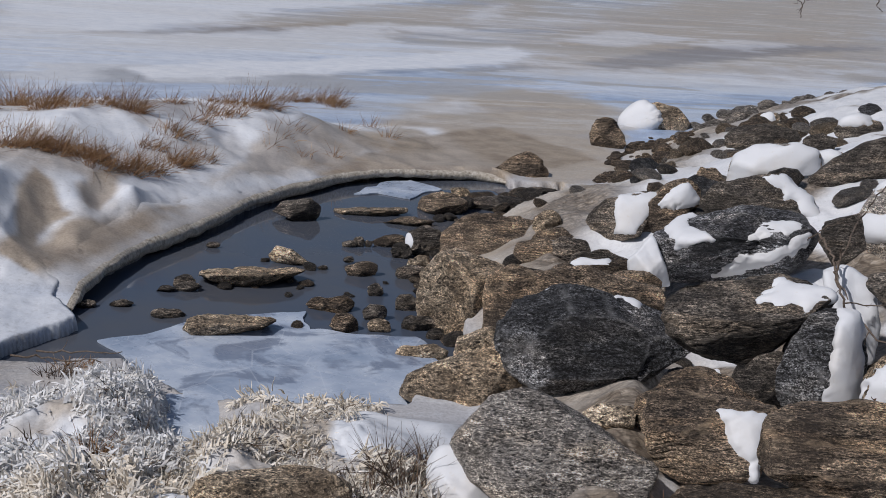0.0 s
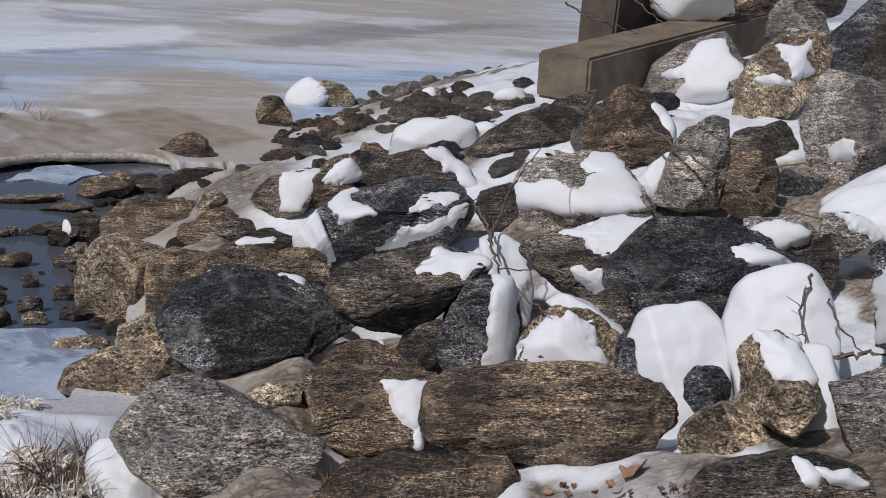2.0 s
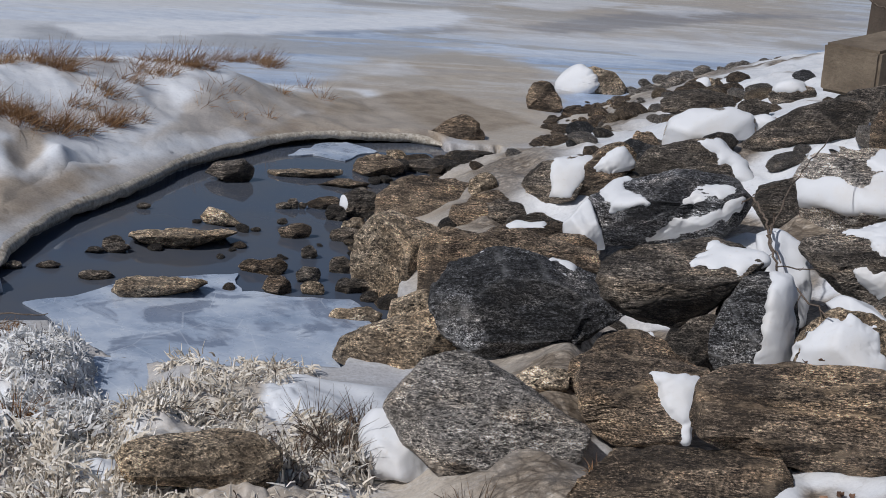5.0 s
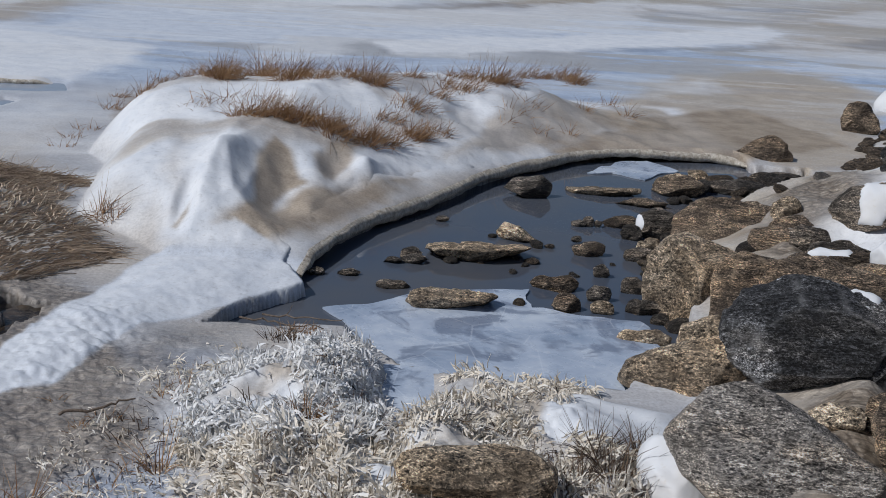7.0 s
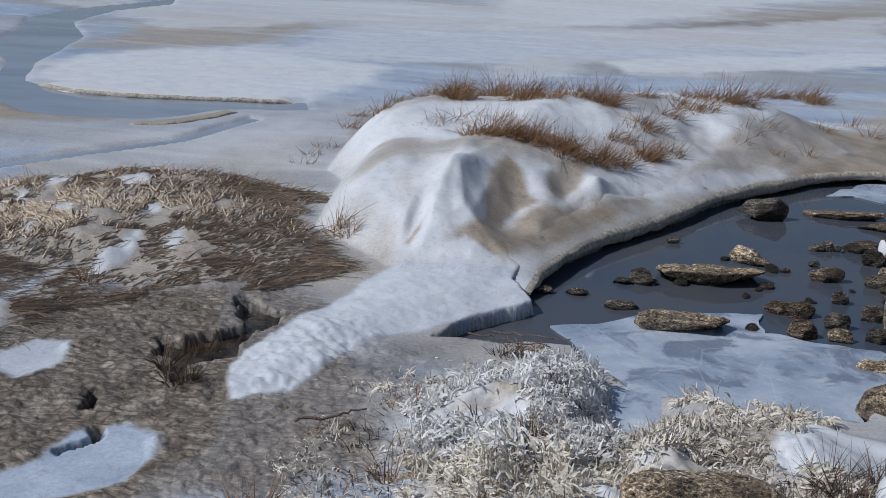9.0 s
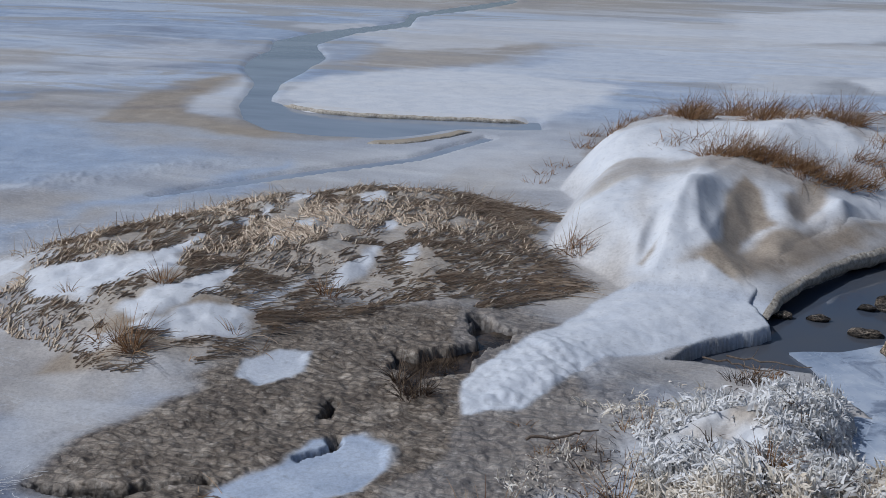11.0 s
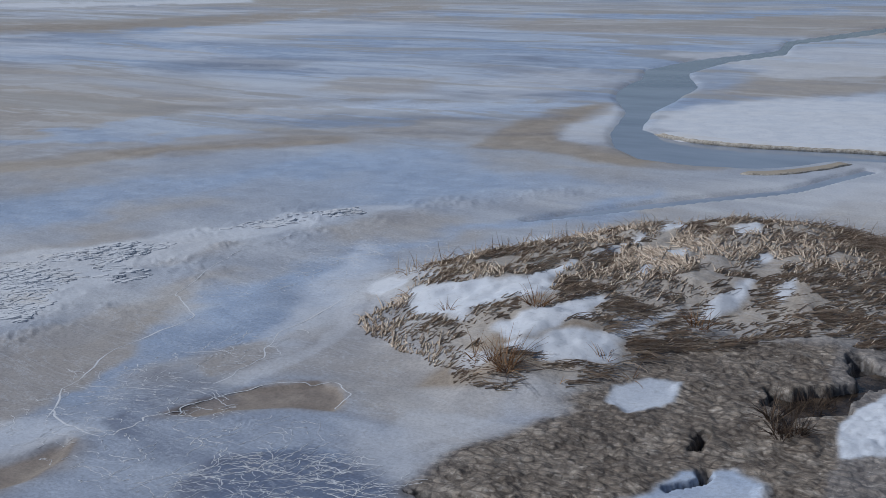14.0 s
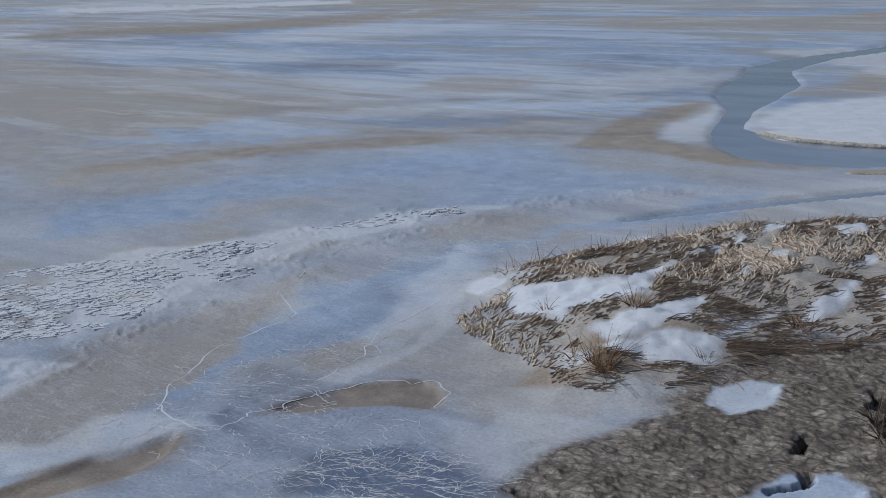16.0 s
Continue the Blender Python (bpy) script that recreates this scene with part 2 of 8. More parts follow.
    return k.colour(c)


def water_material():
    k = Mat("dark_still_water", 0.03, 0.5)
    k.b.inputs["IOR"].default_value = 1.33
    k.bump(k.noise(3.0, 2, 0.4), 0.03, 0.02)
    # base colour holds some of the sky's blue reflection
    return k.colour(k.ramp(k.noise(0.8, 4, 0.6), (0.35, (0.062, 0.078, 0.11)), (0.7, (0.088, 0.09, 0.098))))


def channel_material():
    k = Mat("sky_grey_channel_water", 0.10, 0.5)
    k.b.inputs["IOR"].default_value = 1.33
    k.bump(k.noise(2.0, 3, 0.5), 0.05, 0.03)
    # pale blue-grey of the reflected sky is put into the base colour
    return k.colour(k.ramp(k.noise(0.5, 5, 0.6, k.place((0.5, 1.6, 1))), (0.35, (0.22, 0.26, 0.33)), (0.65, (0.34, 0.385, 0.46))))


def concrete_material(name, low, high):
    k = Mat(name, 0.9, 0.3)
    c = k.ramp(k.noise(3, 5, 0.65), (0.3, low), (0.7, high))
    c = k.mix(k.ramp(k.noise(60, 3, 0.7), (0.5, 0.0), (0.7, 0.6)), c, (0.10, 0.09, 0.075))
    k.bump(k.noise(40, 4, 0.7), 0.5, 0.02)
    return k.colour(c)


def hole_material():
    k = Mat("brown_peaty_water", 0.12, 0.5)
    k.b.inputs["IOR"].default_value = 1.33
    k.bump(k.noise(14, 4, 0.6), 0.3, 0.03)
    return k.colour(k.ramp(k.noise(5, 5, 0.65), (0.4, (0.016, 0.012, 0.009)), (0.65, (0.09, 0.065, 0.045))))


PEAT_WATER = hole_material()
GROUND, WATER, CHANNEL_WATER = ground_material(), water_material(), channel_material()
CONCRETE = concrete_material("weathered_concrete", (0.115, 0.088, 0.063), (0.25, 0.20, 0.147))
DARK_CONCRETE = concrete_material("dark_stained_concrete", (0.045, 0.035, 0.028), (0.11, 0.085, 0.066))

# ---- plan of the ground (metres; +y is straight out over the ice) ----
LAND = [(-40, -3), (-8, 0.4), (-4, 2.0), (-1, 3.6), (0.7, 4.7), (1.5, 6.0), (1.85, 6.9), (2.2, 7.7), (2.15, 9.0), (2.4, 10.4), (3.0, 12.1),
        (3.9, 13.4), (4.9, 13.9), (6.5, 16.6), (9.4, 20.3), (14.5, 24.5), (40, 38), (80, -40), (-40, -40)]
POOL = [(-1.25, 8.22), (-1.02, 8.66), (-0.62, 9.15), (-0.66, 9.62), (-0.56, 10.08), (-0.39, 10.48), (-0.21, 10.91), (-0.02, 11.33), (0.35, 11.85), (0.82, 12.72), (0.95, 13.1), (1.48, 13.73), (1.82, 14.13), (2.2, 14.6), (2.75, 15.0),
        (4.05, 15.1), (4.3, 14.6), (4.95, 14.55), (4.6, 13.6), (3.3, 12.4), (2.6, 10.6), (2.3, 9.2), (2.2, 8.2), (1.5, 7.4), (0.5, 7.5), (0.03, 7.75), (-0.3, 8.3), (-0.8, 8.2)]
MARSH = [(-6.67, 8.24), (-6.8, 8.73), (-6.6, 9.55), (-6.2, 10.4), (-5.7, 11.15), (-4.9, 11.9), (-4.0, 12.05), (-3.0, 11.7), (-2.4, 9.6), (-2.9, 8.7), (-3.7, 8.4), (-3.95, 7.7), (-4.1, 6.8), (-4.6, 6.55), (-5.1, 6.9), (-5.75, 7.15), (-6.3, 7.6)]
BANK = [(-3.3, 14.2), (-3.2, 13.1), (-2.95, 12.7), (-2.85, 11.5), (-2.75, 10.5), (-2.2, 10.1), (-1.8, 9.6), (-1.2, 9.55), (-0.68, 9.6), (-0.5, 10.2), (-0.1, 11.1), (0.4, 11.9), (0.85, 12.75), (1.5, 13.75), (2.2, 14.4), (3.2, 14.9), (4.4, 15.1), (4.2, 18.5), (0, 18.5), (-2.2, 17.2), (-3.0, 15.6)]
TONGUE = [(-0.64, 9.66), (-0.60, 9.18), (-1.04, 8.69), (-1.31, 8.3), (-1.57, 7.99), (-1.73, 7.36), (-1.88, 6.85), (-2.22, 6.72), (-2.41, 7.19), (-2.32, 7.63), (-2.19, 8.26), (-2.01, 8.91), (-1.85, 9.66), (-1.2, 10.0)]
MUD = [(-4.1, 5.3), (-3.95, 6.7), (-3.75, 8.3), (-2.6, 8.9), (-1.6, 8.2), (-1.0, 7.4), (-1.1, 5.8), (-1.4, 4.4), (-2.4, 4.5), (-3.6, 4.9)]
FROST = [(-1.16, 6.7), (-0.97, 7.25), (-0.31, 7.75), (0.02, 7.45), (0.05, 6.5), (0.32, 6.9), (0.45, 7.25), (1.2, 7.1), (1.5, 6.2), (1.2, 5.0), (-0.97, 4.6)]
CHANNEL = [(-4.33, 16.79), (-5.02, 16.37), (-6.16, 15.37), (-6.9, 15.21), (-7.82, 15.36), (-8.55, 16.06), (-9.17, 17.05), (-10.02, 19.28), (-11.12, 20.96), (-11.79, 22.61), (-12.1, 24.12), (-12.83, 25.65), (-12.72, 28.2), (-11.81, 31.14), (-12.57, 33.8), (-11.43, 40.16), (-11.01, 39.3), (-11.13, 36.46), (-12.05, 32.84), (-11.25, 30.05), (-11.83, 27.84), (-11.61, 25.28), (-10.45, 23.19), (-10.04, 21.44), (-9.66, 19.52), (-8.95, 17.72), (-7.98, 17.0), (-7.23, 16.95), (-5.28, 17.2), (-4.57, 17.38)]
BROOK = [(-7.17, 11.26), (-6.86, 11.96), (-6.36, 12.87), (-5.40, 14.28), (-4.92, 15.92), (-4.75, 15.9), (-5.2, 14.1), (-6.2, 12.6), (-6.7, 11.8), (-7.08, 11.23)]
HOLES = ([(-2.94, 7.29), (-2.95, 7.56), (-2.62, 7.85), (-2.56, 7.95), (-2.63, 8.3), (-2.74, 8.53), (-2.62, 8.56), (-2.44, 8.31), (-2.25, 8.4), (-2.33, 8.19), (-2.4, 7.87), (-2.46, 7.34), (-2.64, 7.18), (-2.65, 6.94), (-2.77, 7.18)],
         [(-2.86, 5.85), (-2.85, 6.06), (-2.75, 6.15), (-2.76, 5.96), (-2.82, 5.83)],
         [(-2.99, 6.35), (-3.03, 6.53), (-3.0, 6.57), (-2.95, 6.4)],
         [(-4.12, 5.06), (-3.8, 5.09), (-3.57, 5.17), (-3.23, 5.44), (-3.21, 5.37), (-3.4, 5.14), (-3.59, 4.99), (-3.79, 4.97), (-4.05, 5.02)])
RIDGE = [(-9.3, 3.5), (-9.29, 5.76), (-9.33, 6.98), (-9.38, 8.45), (-9.15, 9.91), (-8.62, 11.04), (-7.73, 12.26), (-6.8, 13.3)]
DENTS = [(-1.07, 11.05, 0.3, 0.75, 0.14), (-1.73, 10.22, 0.1, 0.5, 0.08), (-0.48, 11.72, 0.22, 0.5, 0.1), (0.88, 14.81, 0.3, 0.5, 0.07)]
RIBS = [([(-2.05, 12.0), (-2.41, 11.09), (-2.7, 10.41)], 0.18, 0.05), ([(-1.5, 12.88), (-1.57, 11.04), (-1.61, 10.22), (-1.79, 9.91)], 0.2, 0.09), ([(-1.13, 11.69), (-1.23, 11.02), (-1.28, 10.33)], 0.17, 0.08), ([(-0.12, 12.16), (-0.35, 11.8), (-0.59, 11.28)], 0.16, 0.15), ([(-1.32, 11.47), (-1.53, 11.3), (-1.59, 10.87)], 0.11, 0.05), ([(1.01, 13.78), (0.7, 13.13), (0.46, 12.65)], 0.29, 0.08), ([(2.01, 16.94), (1.45, 15.3)], 0.29, 0.07)]
PONDS = ([(-3.77, 6.81), (-3.86, 7.1), (-3.76, 7.34), (-3.52, 7.36), (-3.41, 7.03), (-3.55, 6.67)],
         [(-2.91, 5.76), (-2.93, 6.09), (-2.69, 6.21), (-2.47, 6.09), (-2.37, 5.83), (-2.41, 5.54), (-2.63, 5.32), (-3.09, 5.08), (-3.12, 5.31)])
POCKETS = ([(-6.11, 5.12), (-6.14, 5.54), (-6.06, 5.79), (-5.83, 6.01), (-5.66, 6.17), (-5.44, 6.12), (-5.25, 5.93), (-5.22, 5.76), (-5.52, 5.66), (-5.8, 5.41), (-5.92, 5.21)],
           [(-6.49, 3.35), (-6.5, 3.58), (-6.47, 3.79), (-6.48, 4.04), (-6.35, 4.28), (-6.34, 4.58), (-6.25, 4.57), (-6.07, 4.31), (-6.0, 4.01), (-6.11, 3.7), (-6.19, 3.38), (-6.22, 3.19)])
LITTER = [(2.67, 3.89), (2.93, 4.08), (3.13, 4.09), (3.35, 4.14), (3.66, 4.16), (3.78, 4.07), (3.36, 3.65)]
DRIFT = [(1.00, 6.35), (1.05, 6.95), (1.25, 7.15), (1.55, 7.05), (1.85, 6.95), (1.85, 6.55), (1.5, 6.2)]
PUDDLE = [(0.03, 7.66), (0.30, 7.6), (0.30, 6.92), (0.13, 6.6), (-0.07, 6.75)]
WATER_Z = -0.11
CHANNEL_Z = -0.035


def ground_height(x, y):
    """Height of the ground and ice at plan places (arrays)."""
    wx, wy = x + 0.22 * fbm(x * 0.9, y * 0.9, 3, 5), y + 0.22 * fbm(x * 0.9, y * 0.9, 3, 9)
    s = inside(wx, wy, LAND)
    near = smooth(40, 12, np.hypot(x, y))
    z = 0.016 * fbm(x * 1.3, y * 1.3, 4, 3) * near + 0.05 * fbm(x * 0.12, y * 0.12, 3, 31) * smooth(8, 20, np.hypot(x, y))
    up = 3.4 * (1 - np.exp(-np.maximum(s, 0) * 0.40 / 3.4))
    z = z + np.where(s > 0, up, 0) + 0.13 * smooth(0.1, 0.8, s) * fbm(x * 1.7, y * 1.7, 4, 12)
    z = z - (0.10 + 0.27 * smooth(5.3, 6.3, np.hypot(x, y))) * smooth(0.9, 1.4, s) * smooth(11.5, 9.5, np.hypot(x, y))
    # crusty pressure ridge on the ice
    gap, along = line_gap(x, y, RIDGE)
    crust = np.maximum(0.35 - np.abs(fbm(x * 7 + y * 2, y * 5 - x, 4, 150)), 0) * (0.5 + vnoise(x * 3, y * 3, 152))
    wide = 2.1 - 1.75 * along
    z = z + smooth(wide, wide * 0.3, gap) * (0.02 + 0.09 * crust * (1 - 0.4 * along))
    # snow bank beyond the pool
    foot = inside(x + 0.12 * (wx - x), y + 0.12 * (wy - y), BANK)
    run = 0.50 + 0.75 * smooth(-2.7, -1.2, x)
    high = 0.86 - 0.14 * smooth(-1.0, 0.8, x) - 0.45 * smooth(0.8, 3.0, x) - 0.27 * smooth(2.0, 4.2, x)
    rise = np.maximum(foot, 0) / run
    bank = high * (1 - np.exp(-0.85 * rise ** 1.15))
    folds = 0.05 * fbm(x * 1.3 + 0.4 * y, y * 0.8, 3, 44) + 0.02 * fbm(x * 4 + y, y * 2.4, 3, 45)
    for cx, cy, rx, ry, deep in DENTS:
        folds = folds - deep * smooth(1.3, 0.3, np.hypot((x - cx + 0.4 * (wx - x)) / rx, (y - cy) / ry))
    for pts, wide, tall in RIBS:
        g2, a2 = line_gap(x + 0.2 * (wx - x), y, pts)
        folds = folds + tall * np.exp(-(g2 / wide) ** 1.3) * np.sin(np.pi * np.clip(0.15 + 0.8 * a2, 0, 1))
    bank = np.maximum(bank + folds * smooth(0.05, 0.5, foot), 0) * smooth(0.0, 0.08, foot)
    m = smooth(-0.35, 0.9, inside(wx, wy, MARSH))
    z = z + np.maximum(bank, m * (0.26 + 0.05 * fbm(x * 2, y * 2, 3, 21) + 0.03 * fbm(x * 7, y * 7, 2, 24)))
    m = smooth(-0.2, 0.3, inside(wx, wy, MUD))
    z = z + m * (0.04 + 0.02 * fbm(x * 4, y * 4, 3, 22) + 0.03 * np.abs(fbm(x * 5 + 3 * y, y * 9 - 3 * x, 3, 26)) + 0.009 * fbm(x * 22, y * 22, 2, 25))
    for ring in POCKETS:
        d = inside(x + 0.25 * (wx - x), y + 0.25 * (wy - y), ring)
        z = z - 0.016 * smooth(-0.01, 0.09, d) + 0.010 * smooth(-0.22, -0.02, d) * smooth(0.05, -0.01, d)
    for ring in PONDS:
        z = z + (0.035 - z) * smooth(-0.03, 0.06, inside(x + 0.3 * (wx - x), y + 0.3 * (wy - y), ring))
    m = smooth(-0.15, 0.5, inside(wx, wy, FROST))
    z = z + m * (0.20 + 0.15 * fbm(x * 3.2, y * 3.2, 4, 23))
    m = smooth(-0.12, 0.06, inside(x + 0.2 * (wx - x), y, PUDDLE))
    z = z - (z + 0.06) * m
    z = z + 0.10 * smooth(-0.1, 0.3, inside(wx, wy, DRIFT))
    t = inside(x + 0.09 * fbm(x * 5, y * 5, 4, 27), y + 0.09 * fbm(x * 5, y * 5, 4, 28), TONGUE)
    z = z + smooth(-0.03, 0.2, t) * (0.025 + 0.011 * fbm(x * 5, y * 5, 3, 29) + 0.004 * fbm(x * 16, y * 16, 3, 30) + 0.03 * smooth(0.1, 0.5, t))
    # the bank runs out level above the pool's edge
    shelf = smooth(-0.9, -0.05, inside(x, y, POOL)) * smooth(-0.3, 0.1, inside(x, y, BANK))
    z = z + np.maximum(0.04 - z, 0) * shelf
    # pool, channel and holes are cut down through the ice
    jx, jy = x + 0.07 * fbm(x * 3, y * 3, 3, 60), y + 0.07 * fbm(x * 3, y * 3, 3, 61)
    p = inside(jx, jy, POOL) + 0.10 * smooth(-0.5, 0.0, inside(x, y, BANK))
    z = z - (z + 0.34) * smooth(-0.03, 0.03, p)
    jx, jy = x + 0.06 * fbm(x * 1.1, y * 1.1, 4, 70), y + 0.06 * fbm(x * 1.1, y * 1.1, 4, 71)
    for ring, wide in ((CHANNEL, 0.16), (BROOK, 0.06)):
        d = inside(jx, jy, ring)
        z = z * (1 - smooth(-1.2, -0.3, d)) - 0.075 * smooth(-wide, wide, d)
    jx, jy = x + 0.10 * fbm(x * 5, y * 5, 4, 73), y + 0.10 * fbm(x * 5, y * 5, 4, 74)
    for ring in HOLES:
        z = z - (z + 0.07) * smooth(-0.02, 0.02, inside(jx, jy, ring))
    return z


# ---- mesh helpers ----
def mesh_of(name, verts, faces, material, shade=True, edge=0):
    me = bpy.data.meshes.new(name)
    me.from_pydata([tuple(v) for v in verts], [], [tuple(q) for q in faces])
    me.materials.append(material)
    if shade:
        me.polygons.foreach_set("use_smooth", [True] * len(me.polygons))
    me.update()
    if edge:
        me.set_sharp_from_angle(angle=radians(edge))
    return me


def part(name, me, parent=None, label="", at=None):
    ob = new(name, me)
    if at is not None:
        ob.matrix_world = at
    if parent is not None:
        ob.parent = parent
    return tagged(ob, label) if label else ob


# ---- ground: one sheet, finest where it is seen closest ----
def build_ground():
    az = np.concatenate([np.linspace(-180, -66, 29)[:-1], np.linspace(-66, 62, 1400)[:-1], np.linspace(62, 180, 30)[:-1]])
    el = np.concatenate([np.linspace(88, 30, 20)[:-1], np.linspace(30, 1.6, 440)[:-1], np.geomspace(1.6, 0.035, 60)])
    r = 3.0 / np.tan(np.radians(el))
    a, rr = np.meshgrid(np.radians(az), r)
    x, y = rr * np.sin(a), rr * np.cos(a)
    z = ground_height(x.ravel(), y.ravel()).reshape(x.shape)
    nr, na = x.shape
    me = bpy.data.meshes.new("ground")
    co = np.stack([x, y, z], -1).reshape(-1, 3)
    idx = np.arange(nr * na).reshape(nr, na)
    nxt = np.roll(idx, -1, axis=1)
    quads = np.stack([idx[:-1], nxt[:-1], nxt[1:], idx[1:]], -1).reshape(-1, 4)[:, ::-1]
    me.vertices.add(len(co) + 1)
    me.vertices.foreach_set("co", np.vstack([co, [[0, 0, z[0].mean()]]]).ravel())
    hub = len(co)
    tris = np.stack([np.full(na, hub), nxt[0], idx[0]], -1)
    loops = np.concatenate([quads.ravel(), tris.ravel()])
    start = np.concatenate([np.arange(len(quads)) * 4, len(quads) * 4 + np.arange(na) * 3])
    me.loops.add(len(loops))
    me.loops.foreach_set("vertex_index", loops)
    me.polygons.add(len(start))
    me.polygons.foreach_set("loop_start", start)
    me.polygons.foreach_set("use_smooth", np.ones(len(start), bool))
    me.update(calc_edges=True)
    me.validate()
    me.materials.append(GROUND)
    full_x, full_y, full_z = np.append(co[:, 0], 0), np.append(co[:, 1], 0), np.append(co[:, 2], co[0, 2])
    for name, values in ground_masks(full_x, full_y, full_z).items():
        me.attributes.new(name, "FLOAT", "POINT").data.foreach_set("value", np.clip(values, 0, 1).astype(np.float32))
    return tagged(new("ground", me), "frozen river ice, silty snow and brown frozen mud along a bank", "ground", kind="structure")


LAYERS = []


def lay(mask, amount, soft, warp, outline):
    LAYERS.append((mask, amount, soft, warp, outline))


# covers of the ice and the bank, each laid over those before it
lay("blue", 1, 0.5, 0.8, [(-0.24, 21.66), (4.11, 27.07), (9.60, 31.89), (8.45, 27.55), (3.77, 24.78), (0.21, 20.82)])  # pale band
lay("snow", 0.8, 0.5, 0.8, [(0.24, 22.53), (4.19, 27.63), (9.51, 31.85), (8.51, 28.20), (3.85, 25.34), (0.51, 21.91)])
lay("blue", 1, 0.5, 0.8, [(3.27, 22.84), (7.21, 25.45), (12.10, 24.95), (17.35, 27.59), (15.44, 24.48), (10.59, 20.57), (9.06, 20.81), (6.58, 23.18), (4.10, 21.69)])  # blue slush strip
lay("sand", 0.9, 2, 1.5, [(7.64, 27.02), (13.68, 41.62), (26.51, 62.29), (50.63, 82.06), (19.02, 30.33), (12.81, 28.00), (8.86, 26.71)])  # silty plain
lay("sand", 0.8, 1.2, 1, [(1.52, 33.21), (6.59, 41.13), (16.04, 53.71), (14.58, 44.40), (6.34, 33.73), (1.96, 31.03)])
lay("snow", 0.8, 0.6, 1, [(-3.76, 33.74), (0.50, 40.97), (5.62, 45.16), (2.23, 35.27), (-2.09, 29.06), (-3.03, 26.85)])
lay("blue", 0.9, 0.6, 0.8, [(-2.83, 24.98), (0.33, 29.15), (7.04, 32.66), (6.49, 30.03), (0.29, 25.90), (-2.54, 22.24)])
lay("sand", 1, 0.4, 0.5, [(1.80, 14.35), (2.83, 17.49), (4.06, 20.40), (6.01, 23.15), (7.71, 23.16), (8.02, 21.17), (6.69, 18.31), (6.49, 15.67), (4.81, 14.22), (4.04, 15.07), (2.81, 15.09)])  # silt flat behind the pool
lay("snow", 0.45, 0.3, 0.5, [(4.21, 20.45), (5.47, 21.43), (5.38, 20.64), (4.07, 19.54)])
lay("blue", 1, 0.3, 0.4, [(6.58, 17.25), (7.51, 18.74), (9.55, 20.93), (10.58, 21.01), (8.83, 19.30), (7.45, 17.42)])
lay("snow", 0.9, 0.3, 0.4, [(-9.20, 18.17), (-9.33, 20.25), (-8.17, 22.56), (-5.59, 22.11), (-4.00, 21.30), (-4.14, 19.20), (-4.42, 17.48), (-6.48, 17.14), (-7.92, 16.95)])  # white floe
lay("snow", 0.6, 1, 1, [(-6.77, 23.29), (-6.90, 30.59), (-3.43, 34.56), (1.11, 35.69), (-2.72, 27.61), (-4.44, 23.57)])
lay("snow", 0.5, 0.8, 0.8, [(-3.69, 14.61), (-3.99, 17.05), (-4.96, 15.51), (-5.43, 14.33), (-5.47, 13.53), (-3.85, 13.20)])
lay("sand", 0.8, 0.6, 0.6, [(-9.94, 22.09), (-10.39, 27.64), (-9.27, 29.08), (-6.86, 27.08), (-7.15, 23.09), (-8.75, 21.80)])
lay("sand", 0.7, 0.6, 0.6, [(-1.93, 26.90), (2.36, 31.75), (6.92, 37.57), (6.30, 34.01), (0.89, 26.79)])
lay("sand", 1, 0.25, 0.25, [(-10.39, 15.09), (-10.97, 17.24), (-11.21, 19.35), (-10.71, 20.11), (-10.34, 18.45), (-9.97, 16.81), (-9.27, 15.94), (-8.23, 15.50), (-7.28, 15.09), (-7.37, 14.59), (-8.26, 14.67), (-9.25, 15.06)])  # sand bar
lay("snow", 0.6, 0.25, 0.25, [(-9.87, 16.65), (-10.39, 18.67), (-10.59, 20.17), (-9.66, 18.50), (-8.99, 16.83), (-9.07, 16.03)])
lay("blue", 0.8, 1, 0.5, [(-10.66, 11.95), (-11.38, 14.32), (-10.31, 14.78), (-8.77, 14.45), (-7.58, 13.93), (-6.98, 13.38), (-8.03, 11.87), (-8.75, 10.91), (-9.26, 10.30)])  # slick blue ice
lay("sand", 0.5, 0.8, 0.8, [(-10.14, 14.35), (-9.00, 14.84), (-7.25, 14.35), (-7.14, 13.70), (-8.39, 13.44)])
lay("sand", 0.9, 0.2, 0.5, [(-15.60, 10.08), (-14.73, 12.40), (-12.41, 14.78), (-12.06, 14.35), (-13.75, 12.63), (-14.66, 9.44)])  # long tan streak
lay("sand", 0.35, 0.4, 0.6, [(-15.21, 9.82), (-13.95, 12.25), (-13.42, 11.26), (-14.48, 9.32)])
lay("sand", 0.9, 0.4, 1.2, [(-44.82, 30.09), (-39.89, 34.53), (-34.85, 39.07), (-33.50, 47.09), (-30.96, 43.48), (-32.52, 33.36), (-39.89, 26.71)])
lay("snow", 0.9, 0.4, 1.2, [(-58.92, 39.74), (-46.22, 47.63), (-43.50, 45.58), (-54.75, 36.89)])
lay("blue", 1, 0.3, 1, [(-29.00, 40.33), (-19.60, 43.28), (-15.72, 47.98), (-14.71, 44.89), (-18.27, 40.31), (-26.65, 37.73)])
lay("blue", 0.9, 0.3, 1, [(-17.40, 11.31), (-17.37, 14.73), (-14.53, 18.54), (-11.30, 20.03), (-11.27, 18.04), (-14.35, 14.43), (-15.65, 12.10)])
